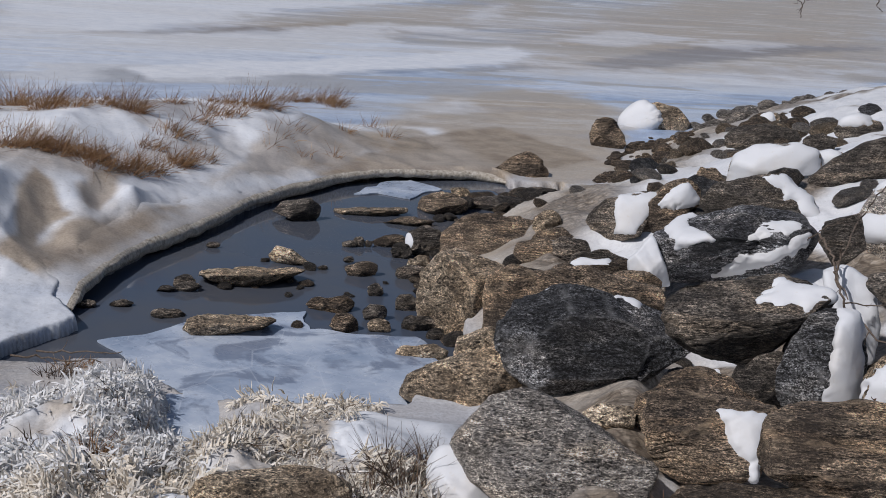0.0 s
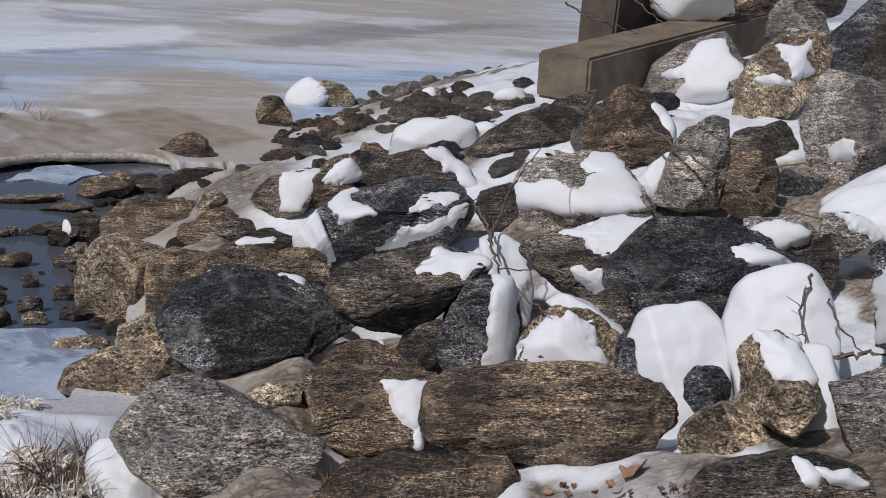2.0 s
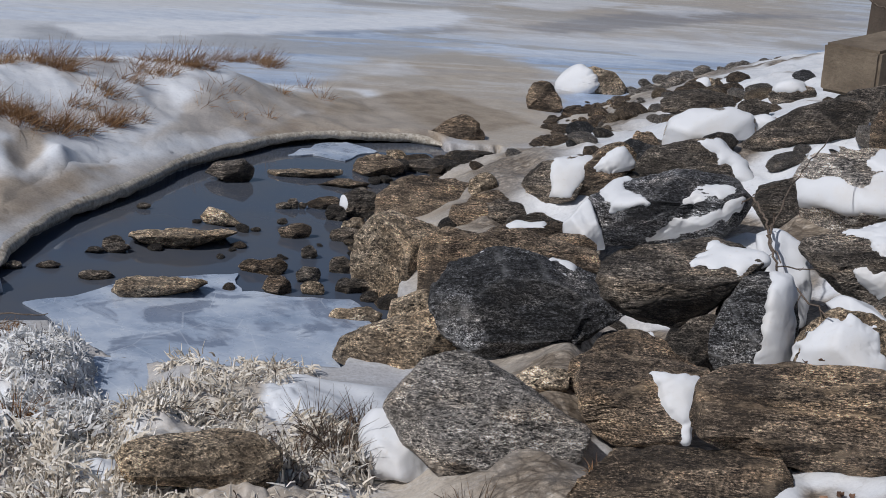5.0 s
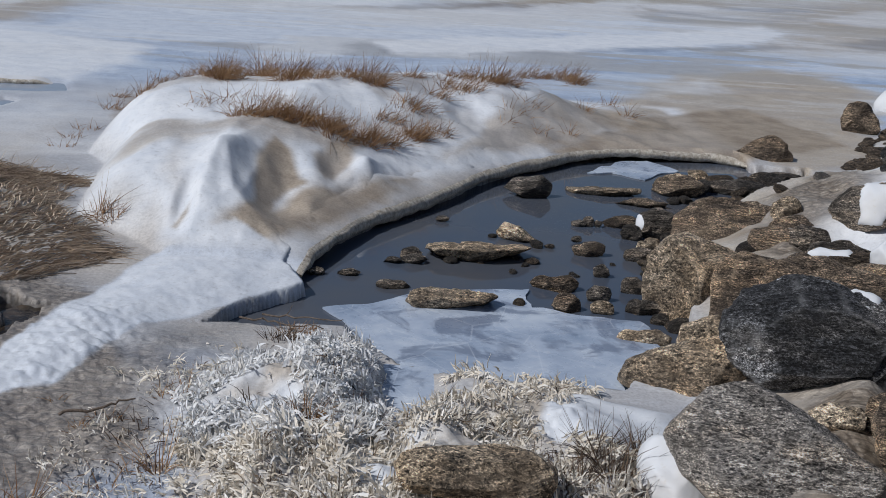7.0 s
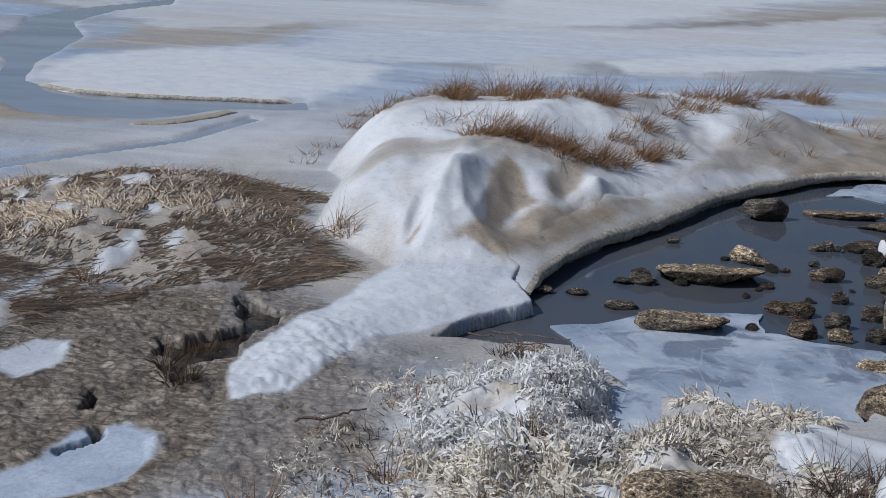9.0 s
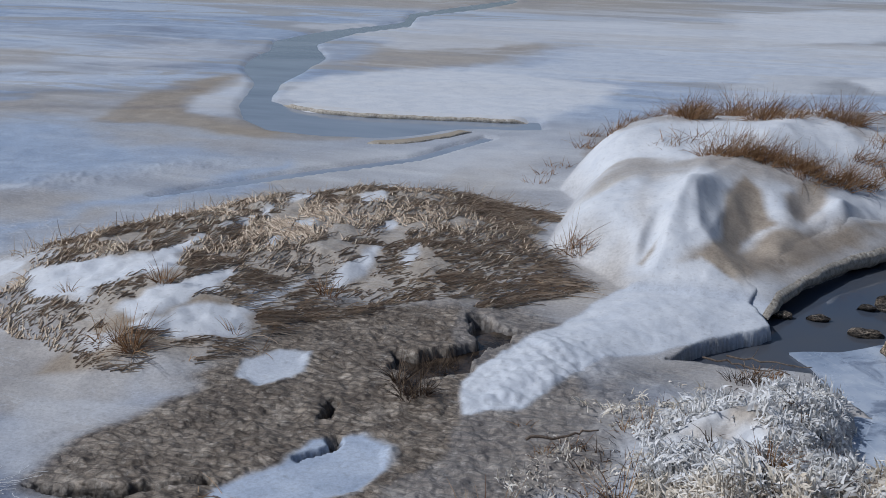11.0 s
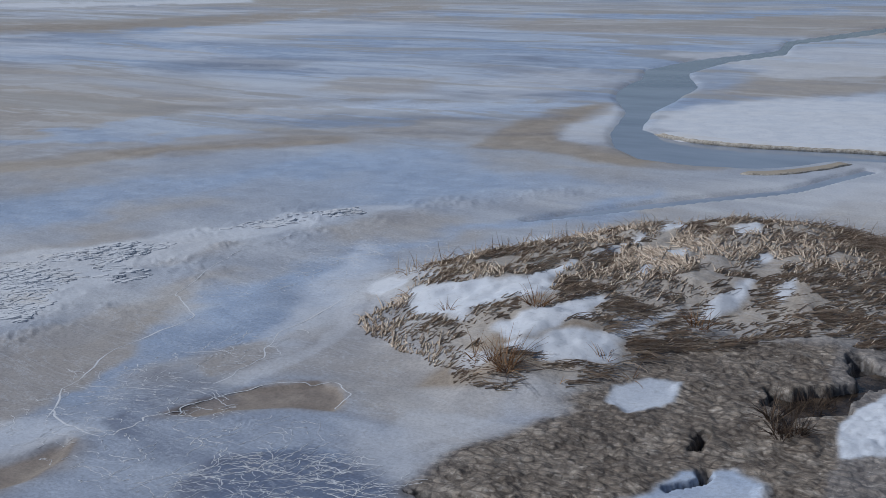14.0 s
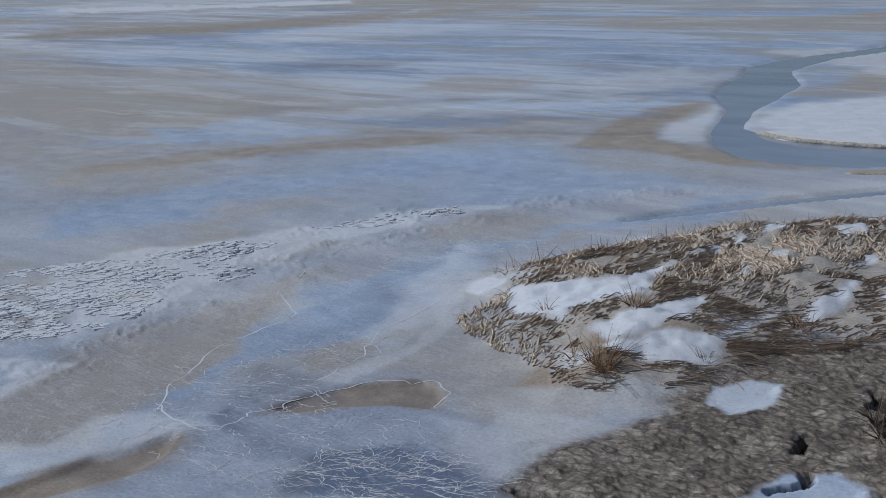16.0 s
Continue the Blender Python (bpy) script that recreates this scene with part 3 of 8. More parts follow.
lay("blue", 0.8, 0.25, 0.4, [(-8.09, 9.48), (-7.18, 11.36), (-6.59, 13.46), (-6.19, 12.08), (-7.39, 10.17), (-7.34, 8.64), (-6.69, 6.84), (-6.68, 6.04), (-6.63, 4.98), (-6.85, 4.84), (-7.36, 5.92), (-7.84, 7.24)])  # smooth grey-blue ice lane
lay("snow", 0.55, 0.125, 0.35, [(-10.72, 6.74), (-10.46, 7.54), (-9.90, 8.95), (-9.11, 10.83), (-8.71, 11.16), (-8.79, 10.44), (-9.11, 8.34), (-9.05, 7.62), (-8.88, 6.61), (-8.49, 5.21)])  # crusty pressure ridge
lay("sand", 0.6, 0.2, 0.4, [(-8.37, 5.13), (-8.20, 6.07), (-8.34, 7.58), (-8.55, 8.16), (-8.21, 7.89), (-7.58, 6.11), (-7.09, 5.07), (-6.73, 4.01)])
lay("sand", 0.5, 0.15, 0.3, [(-6.65, 5.91), (-6.84, 6.25), (-6.66, 6.68), (-6.35, 6.40), (-6.37, 6.01)])
lay("snow", 0.45, 0.15, 0.3, [(-6.69, 6.84), (-6.98, 8.19), (-6.94, 8.88), (-6.15, 8.48), (-5.55, 7.38), (-5.73, 6.64), (-6.05, 6.14)])  # thin snow skirt
lay("snow", 0.35, 0.2, 0.4, [(-4.94, 5.60), (-4.87, 6.49), (-4.44, 6.89), (-4.14, 6.83), (-4.11, 6.36), (-4.39, 5.63), (-4.23, 5.25), (-4.52, 5.15)])
lay("silt", 1, 0.1, 0.15, [(-6.05, 5.09), (-6.10, 5.57), (-5.91, 5.99), (-5.56, 6.18), (-5.34, 6.06), (-5.21, 5.79), (-5.61, 5.66), (-5.83, 5.25)])  # brown melt pockets
lay("silt", 0.9, 0.15, 0.15, [(-6.53, 3.64), (-6.37, 4.58), (-6.19, 4.51), (-6.01, 4.25), (-6.04, 3.76), (-6.12, 3.38)])
lay("blue", 1, 0.15, 0.3, [(-5.36, 4.60), (-5.32, 5.03), (-4.91, 5.35), (-4.52, 5.15), (-4.01, 5.11), (-4.19, 4.74), (-4.97, 4.22)])  # bare dark ice
lay("wet", 0.9, 0.175, 0.3, [(-5.36, 4.50), (-5.25, 4.97), (-4.88, 5.31), (-4.47, 5.08), (-3.99, 4.87), (-4.97, 4.22)])
lay("wet", 0.5, 0.15, 0.3, [(-6.60, 5.25), (-6.61, 5.79), (-6.36, 5.95), (-5.93, 5.56), (-5.95, 5.06), (-6.20, 4.90)])
lay("snow", 0.9, 0.06, 0.1, [(1.10, 6.57), (1.19, 6.98), (1.46, 7.13), (1.62, 6.69), (1.80, 6.80), (1.71, 6.46), (1.43, 6.29)])
lay("snow", 0.5, 0.5, 0.8, [(10.94, 44.23), (14.18, 50.66), (11.13, 41.03), (9.69, 39.12)])
lay("sand", 0.7, 0.5, 0.8, [(0.35, 30.41), (3.45, 35.20), (8.00, 37.15), (6.28, 33.40), (1.87, 29.71)])
lay("snow", 0.6, 0.3, 0.5, [(6.77, 36.56), (8.57, 37.11), (9.20, 36.27), (7.57, 34.74), (6.58, 35.14)])
lay("snow", 0.5, 0.4, 0.6, [(10.96, 34.33), (15.05, 39.90), (17.20, 38.24), (12.74, 33.67)])
lay("wet", 0.5, 0.4, 0.6, [(9.72, 28.62), (15.33, 34.84), (19.32, 37.49), (24.63, 39.03), (17.25, 33.41), (10.57, 27.82)])
lay("wet", 0.5, 0.3, 0.5, [(-0.24, 22.95), (3.82, 25.15), (8.37, 27.72), (8.24, 27.06), (3.71, 24.42), (-0.15, 22.25)])
lay("mud", 1, 0.12, 0.2, [(-4.08, 5.05), (-4.24, 5.43), (-4.07, 5.84), (-3.88, 6.38), (-4.02, 6.71), (-4.21, 7.26), (-4.16, 7.85), (-2.92, 8.90), (-1.99, 6.09), (-2.56, 4.84), (-3.56, 4.90)])  # brown crust
lay("mud", 0.8, 0.2, 0.25, [(-4.05, 7.83), (-3.66, 8.59), (-2.78, 9.29), (-2.08, 8.65), (-1.64, 7.80), (-1.45, 7.24), (-1.26, 5.81), (-2.48, 5.31), (-3.25, 5.93)])
lay("mud", 0.55, 0.25, 0.25, [(-1.69, 7.30), (-1.11, 8.23), (-0.73, 8.34), (-1.14, 7.44), (-1.34, 6.32), (-1.38, 5.47), (-1.75, 5.38), (-1.82, 6.20)])
lay("snow", 0.6, 0.03, 0.06, PONDS[0])  # frozen puddles
lay("blue", 0.7, 0.03, 0.06, PONDS[0])
lay("blue", 0.95, 0.03, 0.08, PONDS[1])
lay("snow", 0.3, 0.03, 0.15, PONDS[1])
lay("snow", 0.85, 0.05, 0.1, [(-6.53, 7.64), (-6.58, 8.33), (-6.18, 7.95), (-6.24, 7.43)])
lay("snow", 0.8, 0.4, 0.5, [(-3.72, 33.43), (-1.23, 31.97), (2.39, 37.74), (7.01, 43.73), (11.68, 50.13), (-4.16, 37.56)])  # white bands on the far ice
lay("snow", 0.9, 0.2, 0.35, [(-0.75, 23.70), (1.40, 25.81), (5.30, 28.11), (9.02, 32.01), (9.20, 30.44), (7.90, 27.94), (3.50, 24.51), (0.24, 22.38)])
lay("snow", 0.6, 0.3, 0.5, [(-2.68, 23.57), (-1.30, 25.02), (-1.04, 21.38), (-2.33, 20.20)])
lay("snow", 0.5, 0.2, 0.4, [(-3.17, 28.22), (-1.41, 30.07), (0.74, 30.63), (-0.87, 28.29), (-2.98, 26.36)])
lay("blue", 1, 0.15, 0.2, [(7.30, 18.96), (8.62, 20.28), (9.67, 20.97), (8.96, 19.61), (7.85, 18.16), (6.87, 17.30)])
lay("blue", 1, 0.2, 0.3, [(15.40, 26.01), (17.18, 28.04), (19.26, 29.85), (15.86, 24.44), (14.43, 23.87)])
lay("snow", 0.6, 0.3, 0.7, [(-8.11, 21.52), (-4.93, 26.15), (0.99, 30.96), (6.92, 37.57), (5.39, 28.80), (-0.21, 23.75), (-4.11, 21.86)])
lay("snow", 0.55, 0.3, 0.7, [(-13.86, 29.31), (-9.15, 32.56), (-3.43, 34.56), (-5.51, 29.21), (-9.41, 25.00)])
lay("wet", 0.3, 0.25, 0.4, [(-5.46, 4.05), (-6.96, 5.57), (-7.71, 7.96), (-6.20, 7.67), (-5.29, 6.09), (-4.05, 5.17), (-3.98, 4.96)])
lay("wet", 0.95, 0.2, 0.25, [(-5.02, 4.27), (-5.30, 4.68), (-5.06, 5.06), (-4.85, 5.33), (-4.52, 5.15), (-4.21, 5.07), (-4.03, 4.93)])
lay("silt", 0.9, 0.08, 0.12, [(-5.03, 6.39), (-5.03, 7.08), (-4.47, 7.74), (-4.07, 7.68), (-4.23, 7.14), (-4.64, 6.50)])
lay("silt", 0.5, 0.12, 0.15, [(-10.25, 14.89), (-10.93, 16.80), (-11.38, 19.16), (-10.60, 20.09), (-10.16, 18.95), (-9.97, 17.27), (-9.56, 16.22), (-8.32, 15.46), (-7.35, 15.22), (-6.31, 15.53), (-6.56, 14.85), (-7.56, 14.49), (-9.06, 15.18)])  # sand bars on the ice
lay("silt", 0.4, 0.12, 0.2, [(-15.60, 10.08), (-15.23, 11.75), (-13.94, 13.39), (-12.33, 14.82), (-12.03, 14.31), (-13.30, 12.76), (-14.51, 11.17), (-15.13, 9.76)])
lay("silt", 0.35, 0.15, 0.4, [(-41.78, 28.01), (-38.47, 33.29), (-37.42, 43.50), (-33.38, 36.10), (-34.12, 28.95), (-38.88, 26.02)])
lay("wet", 0.6, 0.125, 0.3, [(-5.87, 4.57), (-6.60, 5.25), (-6.72, 6.01), (-6.12, 5.69), (-5.88, 4.99), (-5.49, 4.81), (-5.47, 4.52)])
lay("wet", 0.5, 0.15, 0.35, [(-5.79, 3.84), (-5.19, 4.52), (-4.97, 4.31)])
lay("sand", 0.8, 0.15, 0.2, [(-6.72, 6.01), (-6.64, 6.53), (-6.62, 6.71), (-6.43, 6.43), (-6.56, 5.97)])
lay("sand", 0.5, 0.15, 0.3, [(-7.00, 7.18), (-6.88, 8.47), (-5.66, 8.01), (-5.31, 6.90), (-5.78, 6.32)])
lay("snow", 0.5, 0.1, 0.2, [(-7.05, 7.24), (-7.62, 8.48), (-8.04, 9.51), (-7.60, 9.49), (-7.01, 8.39), (-6.84, 7.56), (-6.44, 6.82), (-6.45, 6.04)])
lay("wet", 0.28, 0.5, 0.4, [(-6.56, 3.17), (-8.81, 4.70), (-8.46, 6.28), (-6.96, 6.49), (-5.63, 6.14), (-4.34, 5.56), (-3.94, 4.91)])
lay("silt", 0.8, 0.1, 0.15, [(-6.58, 3.60), (-6.55, 4.12), (-6.39, 4.60), (-6.19, 4.51), (-5.99, 4.23), (-6.02, 3.74), (-6.17, 3.34)])

lay("wet", 0.3, 0.35, 0.5, [(-18.25, 15.27), (-17.22, 17.21), (-14.83, 19.15), (-11.92, 21.37), (-11.67, 20.91), (-14.33, 18.49), (-16.54, 16.51)])  # dark wet bands across the ice
lay("wet", 0.35, 0.3, 0.5, [(-13.63, 15.78), (-13.21, 17.02), (-11.01, 18.53), (-10.57, 18.14), (-12.53, 16.27)])
lay("wet", 0.32, 0.2, 0.4, [(-14.25, 14.52), (-12.41, 15.68), (-9.36, 16.89), (-9.15, 16.68), (-12.13, 15.31)])
lay("wet", 0.3, 0.4, 0.6, [(-24.79, 21.79), (-23.06, 24.82), (-20.6, 24.72), (-20.45, 21.96), (-23.23, 20.39)])
lay("wet", 0.25, 0.5, 0.8, [(-17.23, 24.94), (-16.45, 26.74), (-14.2, 25.52), (-15.32, 24.39)])
lay("snow", 0.35, 0.5, 0.8, [(-15.01, 22.1), (-13.91, 24.98), (-12.09, 23.36), (-12.32, 21.19), (-13.25, 19.85)])  # pale bands
lay("snow", 0.3, 0.5, 0.8, [(-17.21, 15.59), (-15.47, 17.98), (-12.54, 19.12), (-12.57, 18.45), (-14.92, 15.88)])
lay("silt", 0.55, 0.15, 0.25, [(-14.75, 12.05), (-14.17, 13.38), (-13.42, 14.48), (-12.47, 14.92), (-12.23, 14.11), (-13.17, 13.04), (-14.27, 11.63)])  # tan streaks and sand bars
lay("silt", 0.55, 0.12, 0.2, [(-10.23, 14.83), (-10.63, 16.81), (-11.12, 19.1), (-10.56, 20.16), (-10.5, 18.99), (-10.02, 17.09), (-9.54, 16.09), (-8.58, 15.97), (-7.26, 14.74), (-8.13, 14.8), (-9.49, 14.96)])
lay("sand", 0.6, 0.4, 0.5, [(-16.91, 19.18), (-17.91, 21.43), (-16.21, 22.16), (-14.81, 20.6), (-15.33, 19.11)])
lay("wet", 0.2, 0.6, 0.6, [(-14.85, 8.57), (-13.82, 9.55), (-12.76, 9.71), (-12.17, 8.74), (-12.48, 7.88), (-13.71, 7.87)])
lay("blue", 0.9, 0.6, 0.6, [(-12.07, 7.19), (-11.32, 8.87), (-10.83, 11.37), (-9.5, 12.93), (-10.35, 14.97), (-11.99, 13.61), (-12.95, 10.23), (-13.7, 8.24)])
lay("silt", 0.6, 0.4, 0.5, [(-42.14, 25.27), (-40.92, 30.78), (-36.45, 33.12), (-35.79, 29.29), (-37.94, 25.22)])
lay("silt", 0.5, 0.2, 0.4, [(-14.08, 12.01), (-13.35, 13.37), (-12.26, 14.73), (-12.72, 13.69), (-13.32, 12.41)])
lay("snow", 0.4, 0.6, 0.8, [(-32.97, 27.65), (-32.02, 34.0), (-26.24, 36.45), (-26.77, 30.98), (-29.33, 26.54)])
lay("wet", 0.3, 0.35, 0.5, [(-15.34, 15.45), (-13.59, 16.99), (-11.11, 18.11), (-12.04, 16.49), (-14.03, 15.15)])
lay("wet", 0.35, 0.35, 0.5, [(-0.29, 30.07), (2.81, 31.51), (3.57, 33.37), (2.43, 33.77), (0.1, 31.64)])
lay("silt", 0.45, 0.3, 0.6, [(-1.16, 29.84), (2.41, 33.61), (6.02, 37.55), (5.42, 35.76), (1.71, 31.45)])
lay("snow", 0.6, 0.2, 0.4, [(5.05, 26.77), (7.22, 30.75), (9.11, 32.33), (9.26, 30.47), (7.5, 27.48), (5.64, 26.05)])
lay("wet", 0.4, 0.08, 0.2, [(2.59, 24.17), (4.86, 25.74), (8.15, 27.43), (8.1, 26.82), (4.71, 24.97)])
lay("sand", 0.7, 0.4, 0.6, [(16.84, 48.45), (30.17, 63.32), (44.92, 72.71), (28.68, 46.14), (18.58, 38.7), (14.9, 39.41)])
lay("snow", 0.4, 0.2, 0.5, [(15.33, 35.71), (18.8, 39.17), (20.67, 38.04), (16.89, 34.36)])
lay("silt", 1, 0.05, 0.06, [(-1.26, 11.47), (-1.16, 12.02), (-0.97, 11.81), (-0.82, 11.39), (-0.71, 11.29), (-0.9, 11.14), (-1.02, 10.85), (-0.99, 10.09), (-1.11, 9.91), (-1.22, 9.88), (-1.22, 10.18), (-1.21, 10.85)])  # silt on the snow bank
lay("silt", 1.0, 0.12, 0.15, [(-1.38, 9.87), (-1.24, 10.13), (-1.01, 10.79), (-0.8, 11.17), (-0.55, 11.31), (-0.26, 11.75), (-0.04, 11.93), (0.29, 12.47), (0.3, 12.04), (-0.02, 11.59), (-0.49, 10.55), (-0.68, 10.14), (-0.9, 9.76), (-1.1, 9.82)])
lay("silt", 0.9, 0.06, 0.1, [(-0.76, 11.89), (-0.62, 12.3), (-0.3, 12.77), (-0.21, 12.72), (-0.43, 11.93), (-0.58, 11.38), (-0.68, 11.57)])
lay("silt", 0.4, 0.12, 0.1, [(-2.0, 10.85), (-1.95, 11.76), (-1.74, 10.7), (-1.75, 10.34), (-1.81, 10.01), (-1.81, 10.39)])
# narrow dark crease beside a snow fold, coloured with this mask
lay("silt", 0.9, 0.03, 0.04, [(-1.78, 9.97), (-1.67, 10.31), (-1.66, 10.13), (-1.73, 9.96)])
lay("silt", 0.35, 0.1, 0.1, [(-2.13, 10.3), (-2.0, 10.61), (-1.81, 10.01), (-1.95, 9.88)])
lay("silt", 0.8, 0.15, 0.3, [(0.53, 13.07), (1.09, 14.98), (2.05, 16.61), (2.43, 16.61), (3.2, 16.83), (2.58, 15.03), (1.85, 14.4), (1.16, 13.75)])
lay("silt", 0.6, 0.06, 0.1, [(-0.52, 10.87), (-0.25, 11.65), (0.02, 11.89), (-0.17, 11.28)])
lay("silt", 0.45, 0.15, 0.3, [(-0.93, 12.49), (-0.16, 13.75), (0.89, 15.19), (1.2, 14.55), (0.23, 13.11), (-0.41, 12.59)])
lay("silt", 0.5, 0.08, 0.15, [(-3.43, 15.15), (-3.39, 17.92), (-2.78, 19.31), (-1.08, 20.11), (-0.79, 14.68), (-2.07, 14.38), (-2.59, 13.63)])
lay("snow", 0.85, 0.03, 0.1, TONGUE)  # blue-white snow tongue
lay("blue", 0.75, 0.03, 0.1, TONGUE)
lay("snow", 0.95, 0.06, 0.26, [(-6.16, 7.71), (-6.09, 8.0), (-5.74, 8.23), (-5.42, 8.41), (-5.37, 9.17), (-5.2, 8.91), (-5.16, 8.16), (-5.31, 7.82), (-5.25, 7.49), (-5.74, 7.51), (-6.05, 7.56)])  # snow between the marsh grass
lay("snow", 0.95, 0.06, 0.26, [(-5.03, 7.45), (-4.94, 7.72), (-4.85, 7.98), (-4.85, 8.34), (-4.59, 8.32), (-4.45, 7.96), (-4.6, 7.56), (-4.71, 7.27)])
lay("snow", 0.95, 0.06, 0.26, [(-4.73, 7.14), (-4.57, 7.5), (-4.31, 7.71), (-4.27, 8.27), (-4.18, 8.58), (-4.15, 8.32), (-4.21, 7.69), (-4.15, 7.32), (-4.25, 7.11), (-4.5, 7.07)])
lay("snow", 0.9, 0.06, 0.26, [(-4.99, 6.81), (-5.06, 6.98), (-4.84, 7.01), (-4.68, 6.98), (-4.65, 6.8), (-4.83, 6.72)])
lay("snow", 0.9, 0.06, 0.26, [(-6.89, 8.11), (-6.91, 8.45), (-6.52, 8.35), (-6.36, 8.05), (-6.51, 7.86)])
lay("snow", 0.9, 0.06, 0.26, [(-5.33, 9.39), (-5.27, 9.7), (-5.23, 10.2), (-5.05, 9.95), (-5.18, 9.64)])
lay("snow", 0.85, 0.04, 0.12, [(-4.83, 9.72), (-4.66, 9.96), (-4.53, 9.68), (-4.62, 9.52)])
lay("snow", 0.85, 0.04, 0.12, [(-4.58, 10.8), (-4.35, 11.09), (-4.23, 10.78), (-4.33, 10.47)])
lay("snow", 0.85, 0.04, 0.12, [(-3.55, 9.16), (-3.49, 9.51), (-3.42, 9.31), (-3.46, 9.06)])
lay("snow", 0.8, 0.04, 0.12, [(-5.17, 10.42), (-5.67, 12.02), (-4.98, 10.58)])
lay("snow", 0.8, 0.04, 0.12, [(-6.61, 10.42), (-6.52, 10.72), (-6.17, 10.02)])
lay("snow", 0.85, 0.04, 0.12, [(-3.96, 8.74), (-3.75, 9.28), (-3.71, 8.96), (-3.84, 8.59), (-3.92, 8.35)])
lay("snow", 0.8, 0.04, 0.12, [(-4.74, 9.01), (-4.78, 9.45), (-4.58, 9.01)])
lay("snow", 0.8, 0.04, 0.12, [(-4.01, 9.67), (-4.04, 10.28), (-3.87, 9.99), (-3.92, 9.66)])
lay("silt", 1.0, 0.03, 0.08, POCKETS[0])  # melt pockets
lay("silt", 1.0, 0.04, 0.08, POCKETS[1])
lay("wet", 1.0, 0.12, 0.25, [(-5.18, 4.15), (-5.51, 4.68), (-5.29, 4.99), (-5.06, 5.25), (-4.6, 5.24), (-4.1, 5.12), (-3.94, 4.9)])  # bare dark ice
lay("wet", 0.8, 0.08, 0.15, [(-6.34, 4.85), (-6.33, 5.1), (-6.12, 5.05), (-5.93, 4.83), (-6.05, 4.7)])
lay("sand", 0.75, 0.1, 0.25, [(-8.15, 4.37), (-8.13, 5.11), (-7.82, 5.95), (-7.99, 6.96), (-7.44, 6.2), (-6.99, 5.26), (-6.86, 4.81), (-6.63, 4.15), (-6.92, 3.85), (-7.1, 3.73)])  # grey-brown ice
lay("sand", 0.7, 0.06, 0.12, [(-6.73, 6.0), (-6.8, 6.43), (-6.67, 6.68), (-6.43, 6.51), (-6.32, 6.12), (-6.43, 5.83)])
lay("snow", 0.5, 0.05, 0.12, [(-8.73, 4.73), (-8.05, 5.01), (-7.94, 4.51), (-7.83, 4.18)])
lay("snow", 0.45, 0.04, 0.12, [(-6.34, 5.79), (-6.3, 6.28), (-6.58, 6.91), (-7.04, 7.95), (-7.25, 8.71), (-6.93, 8.45), (-6.53, 7.48), (-6.26, 6.61), (-6.23, 6.32), (-6.1, 5.83)])  # pale rim of the thin snow skirt
lay("snow", 0.4, 0.06, 0.15, [(-7.18, 3.78), (-6.86, 4.05), (-6.97, 4.43), (-6.7, 4.73), (-6.22, 4.75), (-6.35, 4.28), (-6.51, 3.81), (-6.7, 3.49)])
lay("snow", 0.3, 0.05, 0.15, [(-5.22, 5.65), (-4.68, 5.34), (-4.18, 5.18), (-4.38, 5.44), (-5.0, 5.73)])
lay("silt", 0.95, 0.1, 0.15, [(1.77, 14.24), (2.44, 15.24), (3.56, 17.31), (5.11, 18.81), (5.84, 17.11), (5.96, 16.21), (4.41, 15.02), (3.88, 14.68), (2.9, 14.69), (2.3, 14.31)])  # silt flat running out over the pool
lay("silt", 0.5, 0.1, 0.2, [(-0.75, 11.27), (-0.39, 11.96), (-0.14, 11.34), (0.81, 13.09), (1.72, 13.9), (1.92, 14.0), (0.94, 12.51), (0.01, 10.95), (-0.52, 10.1), (-0.68, 10.0)])
lay("sand", 0.6, 0.2, 0.3, [(-6.4, 5.76), (-6.41, 6.55), (-5.92, 7.39), (-4.53, 6.95), (-4.19, 7.0), (-4.19, 6.41), (-4.26, 5.75), (-4.4, 5.49), (-5.07, 5.75), (-5.65, 6.26)])  # silty skirt of the hump
lay("snow", 0.35, 0.05, 0.2, [(-4.86, 5.6), (-4.81, 5.99), (-4.45, 6.28), (-4.2, 6.29), (-4.34, 5.86), (-4.5, 5.4)])
lay("sand", 0.5, 0.15, 0.3, [(-6.67, 6.71), (-6.59, 7.39), (-6.19, 7.75), (-5.91, 7.24), (-6.19, 6.66)])
lay("snow", 0.35, 0.04, 0.12, [(-6.33, 5.8), (-6.31, 6.32), (-6.24, 6.78), (-6.59, 7.39), (-6.79, 7.99), (-6.54, 7.75), (-6.12, 6.83), (-6.06, 6.05)])


OVER = {"snow": ("sand", "mud", "silt"), "sand": ("snow", "blue", "mud"), "mud": ("snow", "sand", "blue", "silt"), "blue": ("sand", "mud"), "silt": ("snow",), "wet": ("snow",)}


